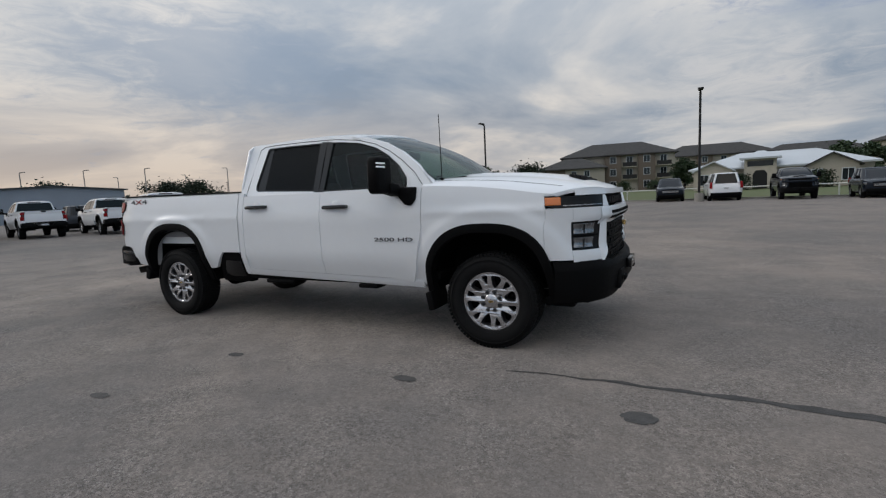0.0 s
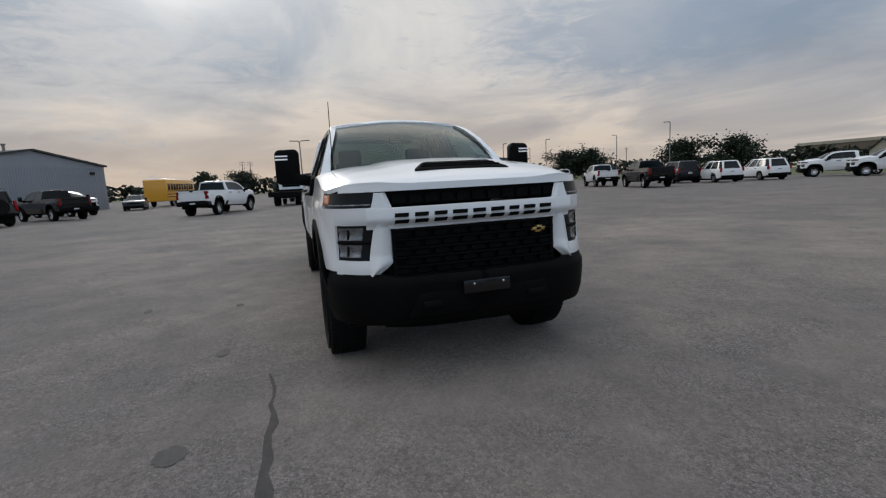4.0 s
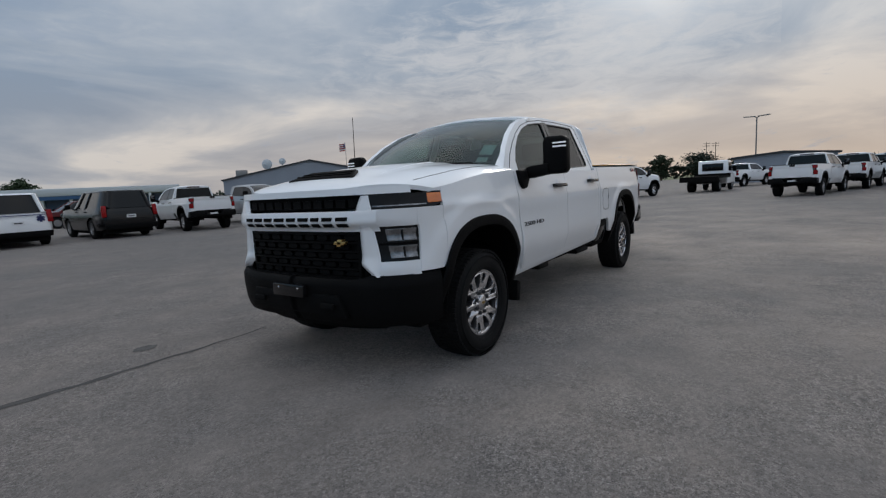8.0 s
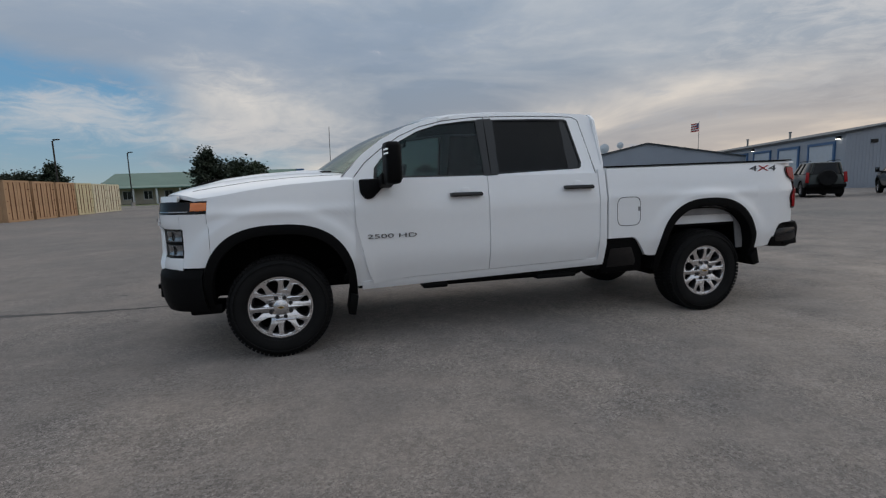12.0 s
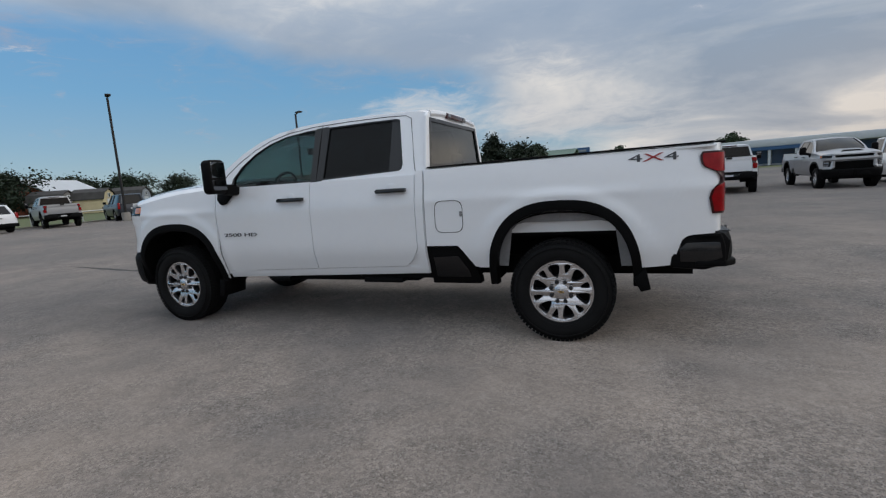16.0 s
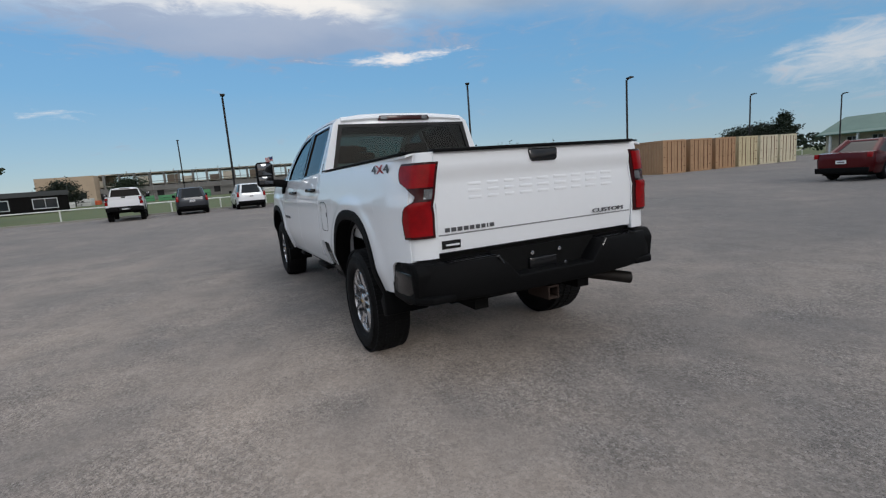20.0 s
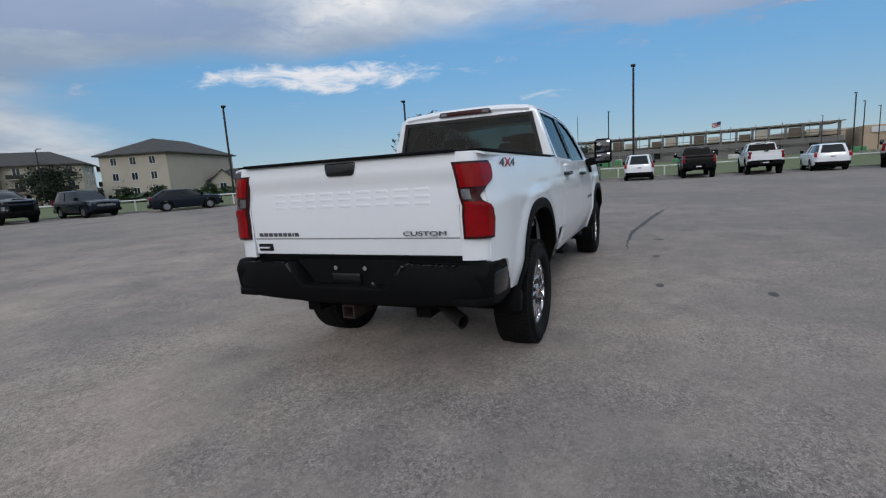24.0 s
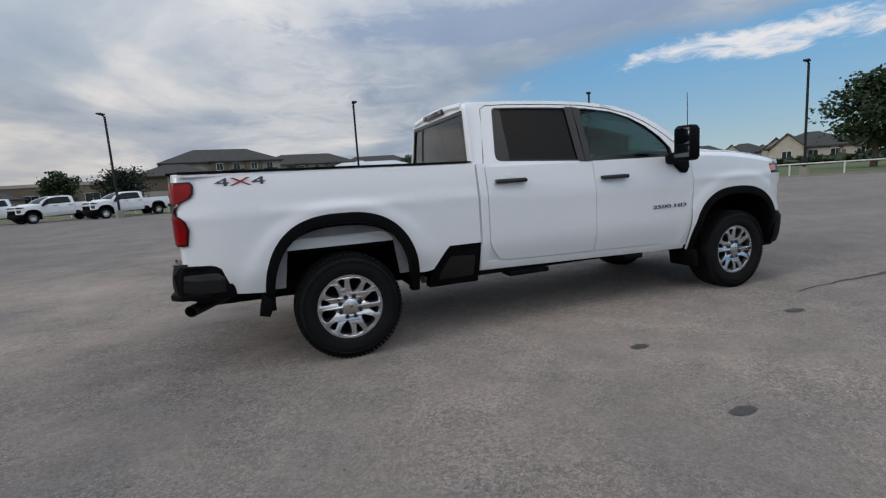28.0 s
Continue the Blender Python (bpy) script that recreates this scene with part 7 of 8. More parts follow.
def gable(T, x0, x1, y0, y1, eave, ridge, wall, roof, over=0.3, along="x"):
    """Walls and a gable roof; the ridge runs along x or y."""
    sw = (lambda a, b, z: (a, b, z)) if along == "x" else (lambda a, b, z: (b, a, z))
    a0, a1, b0, b1 = (x0, x1, y0, y1) if along == "x" else (y0, y1, x0, x1)
    mid = (b0 + b1) / 2
    Mesh().prism([(b0, 0), (b1, 0), (b1, eave), (mid, ridge), (b0, eave)], lambda b, z, d: sw(d, b, z), a0, a1).obj("wall", wall, T, smooth=0)
    s = (ridge - eave) / (mid - b0)
    Mesh().prism([(b0 - over, eave - over * s + 0.02), (mid, ridge + 0.02), (b1 + over, eave - over * s + 0.02), (b1 + over, eave - over * s + 0.2), (mid, ridge + 0.22), (b0 - over, eave - over * s + 0.2)], lambda b, z, d: sw(d, b, z), a0 - over, a1 + over).obj("roof", roof, T, smooth=0)


def hip(T, x0, x1, y0, y1, z, h, roof, over=0.6, name="roof"):
    x0, x1, y0, y1 = x0 - over, x1 + over, y0 - over, y1 + over
    w, l = y1 - y0, x1 - x0
    m = Mesh()
    k = min(w, l) / 2
    if l >= w:
        r = [(x0 + k, (y0 + y1) / 2, z + h), (x1 - k, (y0 + y1) / 2, z + h)]
        fs = [(0, 1, 5, 4), (1, 2, 5), (2, 3, 4, 5), (3, 0, 4)]
    else:
        r = [((x0 + x1) / 2, y0 + k, z + h), ((x0 + x1) / 2, y1 - k, z + h)]
        fs = [(0, 1, 4), (1, 2, 5, 4), (2, 3, 5), (3, 0, 4, 5)]
    m.v = [(x0, y0, z), (x1, y0, z), (x1, y1, z), (x0, y1, z)] + r
    m.v += [(x0, y0, z - 0.25), (x1, y0, z - 0.25), (x1, y1, z - 0.25), (x0, y1, z - 0.25)]
    m.f = fs + [(6, 7, 1, 0), (7, 8, 2, 1), (8, 9, 3, 2), (9, 6, 0, 3), (6, 9, 8, 7)]
    m.obj(name, roof, T, smooth=0)


def window_on(T, x, y, z, w, h, face="-y", frame=True):
    """A window standing proud of a wall that looks along -y, +y, -x or +x."""
    fx = {"-y": lambda u, v, d: (x + u, y - d, z + v), "+y": lambda u, v, d: (x + u, y + d, z + v), "-x": lambda u, v, d: (x - d, y + u, z + v), "+x": lambda u, v, d: (x + d, y + u, z + v)}[face]
    wn = Mesh().plate([(-w / 2 - 0.1, -0.1), (w / 2 + 0.1, -0.1), (w / 2 + 0.1, h + 0.1), (-w / 2 - 0.1, h + 0.1)], [[(-w / 2, 0), (w / 2, 0), (w / 2, h), (-w / 2, h)]], fx, -0.05, 0.08).obj("window", WHITE_FASCIA if frame else STUCCO_D, T, smooth=0)
    Mesh().prism([(-w / 2, 0), (w / 2, 0), (w / 2, h), (-w / 2, h)], fx, 0.0, 0.02).obj("pane", WIN, wn, smooth=0)
    if w > 0.8:
        Mesh().prism([(-0.03, 0), (0.03, 0), (0.03, h), (-0.03, h)], fx, 0.0, 0.05).obj("mullion", WHITE_FASCIA, wn, smooth=0)


def workshop():
    """Steel workshop: gable end at x = 0 looking to +x, bay doors along -y."""
    T = thing("workshop_building", "grey steel workshop with blue-framed bay doors", "building")
    L, W, e, r = 60.0, 17.2, 4.9, 6.3
    gable(T, -L, 0, 0, W, e, r, METAL_WALL, METAL_ROOF, 0.25)
    for i in range(60):
        Mesh().box(-0.02, 0.02, 0.25 + i * 0.282, 0.29 + i * 0.282, 0.05, 4.7).obj("cladding_rib", METAL_WALL, T)
    for i in range(9):
        x = -3.6 - i * 6.0
        f = Mesh().plate([(x - 2.2, 0), (x + 2.2, 0), (x + 2.2, 4.35), (x - 2.2, 4.35)], [[(x - 1.95, 0.02), (x + 1.95, 0.02), (x + 1.95, 4.1), (x - 1.95, 4.1)]], lambda u, z, d: (u, -d, z), -0.02, 0.14).obj("door_frame", BLUE_TRIM, T, smooth=0)
        if i == 0:
            Mesh().box(x - 1.95, x + 1.95, -0.03, -0.01, 0, 4.1).obj("door_opening", DARK_IN, f)
            Mesh().box(x - 1.95, x + 1.95, -0.07, -0.03, 2.35, 4.1).obj("raised_door", PALE_DOOR, f)
        else:
            for k in range(5):
                Mesh().box(x - 1.95, x + 1.95, -0.06 - 0.01 * (k % 2), -0.01, 0.02 + k * 0.816, 0.82 + k * 0.816).obj("door_panel", PALE_DOOR, f)
    for y in (2.2, 15.4):
        l = Mesh().box(0.0, 0.22, y - 0.25, y + 0.25, 4.0, 4.3).obj("wall_lamp", POLE, T, bevel=0.04)
    for x in (-0.9, -18):
        l = Mesh().box(x - 0.2, x + 0.2, -0.25, 0, 4.5, 4.75).obj("wall_lamp", POLE, T)
        Mesh().box(x - 0.15, x + 0.15, -0.27, -0.05, 4.46, 4.5).obj("lit_lens", LAMP_ON, l)
    Mesh().box(0, 0.05, 7.6, 8.6, 0, 2.1).obj("door", STUCCO_D, T)
    for x, y in ((-1.5, 7.3), (-1.8, 5.6), (-22, 6), (-32, 5)):
        Mesh().tube([(x, y, 5.4), (x, y, 7.0)], 0.13, 8).tube([(x, y, 6.85), (x, y, 7.0)], 0.2, 8).obj("vent_pipe", STEEL, T)
    return T


def yaw_of(ax, ay, bx, by):
    return math.degrees(math.atan2(by - ay, bx - ax))


workshop().matrix_basis = pose(-44.4, -28.8, 0, 0, 0, 66)


def office():
    T = thing("showroom_building", "low showroom with a white fascia and blue glazing", "building")
    Mesh().box(0, 24, 0, 20, 0, 5.4).obj("wall", METAL_WALL, T)
    Mesh().box(-0.8, 24.8, -1.4, 21, 4.2, 5.8).obj("fascia", WHITE_FASCIA, T, bevel=0.1)
    for i in range(6):
        x = 0.6 + i * 3.9
        Mesh().box(x, x + 3.4, -0.08, -0.02, 0.4, 4.0).obj("glazing", WIN_BLUE, T)
        Mesh().box(x + 3.45, x + 3.85, -1.3, -0.9, 0, 4.2).obj("column", WHITE_FASCIA, T)
    for i in range(4):
        Mesh().box(-0.08, -0.02, 1.5 + i * 4.4, 5.2 + i * 4.4, 0.4, 4.0).obj("glazing", WIN_BLUE, T)
    Mesh().box(2, 14, -1.46, -1.38, 3.4, 4.15).obj("blue_sign_band", BLUE_TRIM, T)
    return T


office().matrix_basis = pose(-19.4, -101.0, 0, 0, 0, 157.8) @ Matrix.Diagonal((1, 1, 0.8, 1))


def warehouse():
    T = thing("warehouse", "long low grey warehouse with a dark roof edge", "building")
    gable(T, 0, 18.6, 0, 22, 4.35, 4.85, METAL_WALL, METAL_ROOF, 0.4, along="y")
    for i in range(2):
        Mesh().box(3 + i * 8, 7 + i * 8, -0.08, 0.0, 0, 3.0).obj("overhead_door", PALE_DOOR, T)
    return T


warehouse().matrix_basis = pose(-97.0, 40.8, 0, 0, 0, -90)


def service_wing():
    """Tall wing beside the workshop: gable end at x = 0 looking to +x."""
    T = thing("service_wing", "pale grey steel wing with roof dishes", "building")
    gable(T, -14, 0, 0, 24, 3.9, 6.3, METAL_WALL, METAL_ROOF, 0.25)
    for i in range(4):
        Mesh().box(-0.02, 0.04, 3.0 + i * 5, 6.2 + i * 5, 0, 3.0).obj("bay_door", PALE_DOOR, T)
    for x, y, s in ((-3, 6.0, 0.9), (-4, 8.2, 0.6)):
        z = 3.9 + 2.4 * y / 12
        d = Mesh().tube([(x, y, z - 0.3), (x, y, z + 0.9)], 0.06, 6).obj("dish_mast", STEEL, T)
        Mesh().revolve([(0.01, 0.25 * s), (0.5 * s, 0.16 * s), (0.9 * s, 0), (0.92 * s, 0.03), (0.5 * s, 0.2 * s), (0.01, 0.3 * s)], 20, lambda a, b, q: (x + 0.5 * q + a * 0.4, y - 0.8 * q + a * 0.9, z + 1.1 + b * 0.9 + 0.4 * q)).obj("satellite_dish", WHITE_FASCIA, d)
    Mesh().box(-3, -1.6, 1.6, 3.2, 4.0, 5.4).obj("roof_unit", STEEL, T, bevel=0.05)
    return T


service_wing().matrix_basis = pose(-33.5, -61.6, 0, 0, 0, 52.7)


def long_shed():
    T = thing("storage_shed", "low grey storage shed with a dark roof", "building")
    gable(T, 0, 9.3, 0, 10, 2.75, 3.1, METAL_WALL, METAL_ROOF, 0.3, along="y")
    Mesh().box(2, 6, -0.06, 0.0, 0, 2.2).obj("overhead_door", PALE_DOOR, T)
    return T


long_shed().matrix_basis = pose(-70.0, 8.0, 0, 0, 0, -90)


def apartment(label, w=31, storeys=3, wing=True):
    """Main block with hip roof, a lower wing ahead of it, balconies and windows; front looks to -y, centred on x."""
    T = thing("apartment_building", label, "apartment building", "apartments")
    h = storeys * 3.0
    x0, x1 = -w / 2, w / 2
    Mesh().box(x0 + 5, x1, 0, 14, 0, h).obj("wall", STUCCO, T)
    Mesh().box(x0 + 8, x1 - 2, -0.25, 0.0, 0, 3.1).obj("stone_base", STUCCO_L, T)
    hip(T, x0 + 5, x1, 0, 14, h, 3.4, SHINGLE, 0.8)
    if wing:
        Mesh().box(x0, x0 + 15, -7, 2, 0, h - 3.0).obj("wing_wall", STUCCO, T)
        Mesh().box(x0 - 0.02, x0 + 15.02, -7.03, -6.98, 0, 1.4).obj("stone_base", STUCCO_L, T)
        Mesh().box(x0 + 0.2, x0 + 6, -7.04, -6.97, 2.8, h - 3.2).obj("dark_siding", STUCCO_D, T)
        hip(T, x0, x0 + 15, -7, 4, h - 3.0, 2.6, SHINGLE, 0.8, "wing_roof")
        for xx in (x0 + 8, x0 + 11):
            for zz in (1.0, 4.0):
                window_on(T, xx, -7.0, zz, 1.1, 1.3)
    for i, xx in enumerate(lin(x0 + 17, x1 - 2.5, 4)):
        tower = i % 2 == 0
        if tower:
            Mesh().box(xx - 1.9, xx + 1.9, -1.4, 0, 0, h).obj("tower_wall", STUCCO_D, T)
            hip(T, xx - 1.9, xx + 1.9, -1.4, 2.5, h, 1.3, SHINGLE, 0.5, "tower_roof")
        for k in range(storeys):
            window_on(T, xx, -1.4 if tower else 0.0, 0.9 + 3 * k, 1.3, 1.5)
            if not tower and k:
                bl = Mesh().box(xx - 1.6, xx + 1.6, -1.5, 0, 3 * k - 0.15, 3 * k).obj("balcony", STUCCO_L, T)
                Mesh().box(xx - 1.6, xx + 1.6, -1.5, -1.45, 3 * k, 3 * k + 1.0).obj("railing", POLE, bl)
    for side, xx in (("-x", x0 + 5), ("+x", x1)):
        for k in range(storeys):
            for yy in (3, 7, 11):
                if side == "+x" or (k > 1 or not wing):
                    window_on(T, xx, yy, 0.9 + 3 * k, 1.2, 1.4, side)
    return T


A1 = apartment("three-storey beige apartment building with charcoal hip roofs")
A1.matrix_basis = pose(-13.5, 122, 0, 0, 0, 8)
A2 = apartment("long apartment building with a charcoal hip roof", 34, 3, False)
A2.matrix_basis = pose(9, 152, 0, 0, 0, 4)
copy_thing(A2, pose(36, 180, 0, 0, 0, -12))
copy_thing(A1, pose(70, 104, 0, 0, 0, 200))
copy_thing(A2, pose(52, 132, 0, 0, 0, -40))


def clubhouse():
    T = thing("clubhouse", "single-storey stone clubhouse with a pale metal roof", "building")
    Mesh().box(-11, 11, 0, 12, 0, 3.3).obj("wall", STUCCO_L, T)
    hip(T, -11, 11, 0, 12, 3.3, 2.4, WHITE_METAL, 0.7)
    Mesh().box(-4, 0, -2.2, 1, 0, 4.6).obj("entrance_tower", STUCCO_L, T)
    hip(T, -4, 0, -2.2, 1, 4.6, 1.0, WHITE_METAL, 0.6, "tower_roof")
    Mesh().prism([(-2.9, 0), (-1.1, 0), (-1.1, 2.2), (-1.5, 2.7), (-2.5, 2.7), (-2.9, 2.2)], lambda x, z, d: (x, -2.2 - d, z), -0.05, 0.03).obj("entrance_arch", DARK_IN, T)
    Mesh().box(-3.6, -0.4, -2.26, -2.2, 3.3, 4.1).obj("tower_window", WIN, T)
    gable(T, 3.5, 9, -3.5, 2, 2.9, 4.4, STUCCO, SHINGLE, 0.5, along="y")
    gable(T, -10.5, -5.5, -3, 2, 2.9, 4.2, STUCCO_L, WHITE_METAL, 0.4, along="y")
    for x in (-9.2, -6.8, 1.6, 4.6, 7.9):
        window_on(T, x, -3.5 if x > 3 else (-3.0 if x < -5 else 0.0), 0.8, 1.2, 1.5)
    return T


clubhouse().matrix_basis = pose(16, 82, 0, 0, 0, -8)


def house(label, w=13, d=10, wall=None):
    T = thing("house", label, "house", "far houses")
    Mesh().box(-w / 2, w / 2, 0, d, 0, 3.0).obj("wall", wall or STUCCO, T)
    hip(T, -w / 2, w / 2, 0, d, 3.0, 2.6, SHINGLE, 0.6)
    gable(T, -w / 2 + 0.6, -w / 2 + 5.4, -2.5, 4, 3.0, 5.2, wall or STUCCO, SHINGLE, 0.4, along="y")
    for x in (-w / 2 + 3, 0.5, 3.5):
        window_on(T, x, -2.5 if x < 0 else 0.0, 0.9, 1.3, 1.4)
    Mesh().box(w / 2 - 2.2, w / 2 - 1.2, -0.06, 0, 0, 2.1).obj("door", STUCCO_D, T)
    return T


H1 = house("beige single-storey house with a dark hip roof")
H1.matrix_basis = pose(98, 62, 0, 0, 0, -55)
H2 = house("pale two-storey house with gables", 12, 10, STUCCO_L)
H2.matrix_basis = pose(86, 52, 0, 0, 0, -60)
for i, (x, y, rz) in enumerate(((112, 84, -50), (100, 86, -48), (88, 88, -45), (118, 66, -58), (126, 74, -55), (78, 86, -40), (134, 92, -50), (106, 44, -70), (120, 52, -66), (-60, 120, 0))):
    copy_thing(H1 if i % 2 else H2, pose(x, y, 0, 0, 0, rz))


def school():
    T = thing("school_under_construction", "unfinished grey block school with scaffolding", "building")
    Mesh().box(0, 30, 60, 78, 0, 10.5).obj("finished_wing", TAN_WALL, T)
    Mesh().box(-0.2, 0, 63, 75, 0, 4.5).obj("wing_opening", DARK_IN, T)
    Mesh().box(5, 30, -40, 60, 0, 5.5).obj("lower_wall", GREY_BLOCK, T)
    Mesh().box(6, 30, -40, 60, 6.0, 6.4).obj("floor_slab", STUCCO_L, T)
    Mesh().box(6, 30, -40, 60, 10.4, 10.8).obj("roof_slab", STUCCO_L, T)
    for i in range(20):
        y = -39 + i * 5.1
        Mesh().box(5.2, 6.2, y, y + 0.8, 5.5, 10.6).obj("column", GREY_BLOCK, T)
        if i % 3:
            Mesh().box(5.8, 6.2, y + 0.9, y + 4.6, 6.4, 9.4 - (i % 2)).obj("wall_panel", (GREY_BLOCK, STUCCO_L, STUCCO_D)[i % 3], T)
        if i % 2:
            Mesh().box(4.9, 5.0, y + 1.2, y + 3.6, 1.2, 3.6).obj("window", DARK_IN, T)
    for i in range(12):
        Mesh().tube([(3.5, -38 + i * 8, 0), (3.5, -38 + i * 8, 11.5)], 0.12, 5).obj("scaffold_pole", STEEL, T)
    for z in (3.5, 7, 10.5):
        Mesh().box(3.2, 4.2, -40, 55, z, z + 0.15).obj("scaffold_deck", WOOD_DARK, T)
    Mesh().box(0, 26, -75, -44, 0, 8.0).obj("east_wing", TAN_WALL, T)
    Mesh().box(-0.6, 0, -74, -46, 5.6, 7.4).obj("sign_band", WHITE_FASCIA, T)
    Mesh().box(-0.15, 0, -72, -50, 0.3, 4.6).obj("shop_front", DARK_IN, T)
    return T


school().matrix_basis = pose(205, -22, 0, 0, 0, -6)
ST = [mat("orange_barrier", (0.55, 0.10, 0.03), 0.6, vary=0.2), mat("green_netting", (0.10, 0.30, 0.14), 0.8, vary=0.3), mat("white_site_box", (0.62, 0.62, 0.60), 0.6, vary=0.2)]
for i in range(22):
    rnd = random.Random(i)
    k = rnd.choice((0, 1, 2, 2, 1))
    t = thing("site_box", ("orange plastic site barrier unit", "green wrapped pallet of building material", "white steel site container box")[k], ("barrier", "pallet", "container")[k], "site materials")
    l, w, h = rnd.uniform(1.5, 4), rnd.uniform(1.2, 2.4), rnd.uniform(1.1, 2.3)
    Mesh().box(-l / 2, l / 2, -w / 2, w / 2, 0, h).obj("box", ST[k], t, bevel=0.06)
    Mesh().box(-l / 2 + 0.1, l / 2 - 0.1, -w / 2 - 0.02, w / 2 + 0.02, h * 0.5, h * 0.55).obj("strap", POLE, t)
    t.matrix_basis = pose(rnd.uniform(140, 185), rnd.uniform(-62, 48), 0, 0, 0, rnd.uniform(70, 110))


def block(name, label, category, x, y, rz, w, d, h, wall, band=None, windows=0):
    T = thing(name, label, category)
    Mesh().box(-w / 2, w / 2, 0, d, 0, h).obj("wall", wall, T)
    Mesh().box(-w / 2 - 0.15, w / 2 + 0.15, -0.15, d + 0.15, h - 0.5, h + 0.25).obj("parapet", band or wall, T)
    for i in range(windows):
        window_on(T, -w / 2 + (i + 0.5) * w / windows, 0.0, 0.8, w / windows * 0.5, h * 0.45)
    T.matrix_basis = pose(x, y, 0, 0, 0, rz)
    return T


block("store_building", "tan stepped retail building far off", "building", 235, -72, -80, 40, 20, 8.5, TAN_WALL, STUCCO_L, 8)
block("store_building", "low beige retail building far off", "building", 250, -30, -80, 26, 20, 6.5, STUCCO, STUCCO_L, 6)
block("flat_building", "long low beige flat-roofed building", "building", -62, 132, 0, 60, 20, 6.0, STUCCO_D, STUCCO, 10)
block("dark_trailer_building", "dark site office with a white panel", "building", 90.2, 30.7, -76, 18, 4, 3.2, UNDER, METAL_ROOF, 3)


def barn():
    T = thing("barn", "red boarded barn with a pale metal roof", "barn")
    gable(T, -7, 7, 0, 9, 3.2, 5.6, BRICK_RED, WHITE_METAL, 0.4)
    Mesh().box(-1.6, 1.6, -0.08, 0, 0, 2.6).obj("door", STUCCO_D, T)
    T.matrix_basis = pose(84, -50, 0, 0, 0, -62)
    return T


barn()


def shed(label, wall, x, y, rz):
    T = thing("garden_shed", label, "shed", "display sheds")
    Mesh().prism([(-1.8, 0), (1.8, 0), (1.8, 2.0), (1.3, 2.9), (0, 3.4), (-1.3, 2.9), (-1.8, 2.0)], lambda u, z, d: (u, d, z), 0, 4.5).obj("wall", wall, T, smooth=0)
    Mesh().prism([(1.95, 1.95), (1.4, 2.95), (0, 3.5), (-1.4, 2.95), (-1.95, 1.95), (-1.95, 2.1), (-1.4, 3.1), (0, 3.65), (1.4, 3.1), (1.95, 2.1)], lambda u, z, d: (u, d, z), -0.2, 4.7).obj("roof", SHINGLE, T, smooth=0)
    Mesh().box(-0.7, 0.7, -0.05, 0, 0.1, 2.0).obj("door", WHITE_FASCIA, T)
    window_on(T, 0, -0.02, 2.3, 0.5, 0.5)
    T.matrix_basis = pose(x, y, 0, 0, 0, rz)


shed("pale yellow display shed with a gambrel roof", CONT[1], 72, -46.5, -60)
shed("grey display shed with a gambrel roof", METAL_WALL, 70.5, -51.5, -60)
shed("grey display shed with a dark roof", GREY_BLOCK, 75, -42.5, -60)


def pavilion():
    T = thing("market_hall", "low hall with a green metal roof", "building")
    gable(T, -16, 16, 0, 12, 3.2, 5.6, STUCCO_L, GREEN_ROOF, 0.9)
    for i in range(8):
        Mesh().box(-14 + i * 4, -13.7 + i * 4, -2.4, -2.1, 0, 2.8).obj("porch_post", WHITE_FASCIA, T)
        window_on(T, -12 + i * 3.6, 0.0, 0.9, 1.4, 1.4)
    Mesh().prism([(-2.6, 2.75), (0, 3.2), (0, 3.35), (-2.6, 2.9)], lambda y, z, d: (d, y, z), -16, 16).obj("porch_roof", GREEN_ROOF, T, smooth=0)
    T.matrix_basis = pose(24, -92, 0, 0, 0, 172)
    return T


pavilion()


def roadside_sign():
    T = thing("roadside_sign", "large dark roadside sign on steel posts", "sign")
    Mesh().box(-3.4, 3.4, -0.3, 0.3, 5.6, 7.0).obj("sign_panel", BLUE_TRIM, T, bevel=0.05)
    Mesh().box(-2.6, 2.6, -0.34, 0.34, 6.0, 6.5).obj("sign_bar", METAL_WALL, T)
    for x in (-3.2, -1.1, 1.1, 3.2):
        Mesh().tube([(x, 0, 0), (x, 0, 5.7)], 0.12, 6).obj("post", STEEL, T)
    T.matrix_basis = pose(9, -122, 0, 0, 0, 170)


roadside_sign()


def flag(x, y, h, rz, s=1.0):
    T = thing("flag", "striped red and white flag with a blue corner on a pole", "flag", "flags")
    Mesh().tube([(0, 0, 0), (0, 0, h)], 0.07, 6, 0.04).obj("pole", POLE_GREY, T)
    fl = new("cloth")
    fl.parent = T
    for i in range(7):
        m = Mesh().strip(lin(0, 2.4 * s, 9), lambda u: h - 0.2 - (i + 1) * 0.2 * s, lambda u: h - 0.2 - i * 0.2 * s, lambda u, z, o: (u, 0.18 * math.sin(u * 2.4) + o, z - 0.14 * u), 1, 0.01)
        m.obj("stripe", DECAL_RED if i % 2 == 0 else WHITE_FASCIA, fl)
    Mesh().strip(lin(0, 1.0 * s, 5), lambda u: h - 0.2 - 0.8 * s, lambda u: h - 0.2, lambda u, z, o: (u, 0.18 * math.sin(u * 2.4) - 0.02 + o * 3, z - 0.14 * u), 1, 0.013).obj("canton", MARK, fl)
    T.matrix_basis = pose(x, y, 0, 0, 0, rz)


flag(180, -22, 12.5, 60, 1.15)
flag(-62, -66, 11, 20)

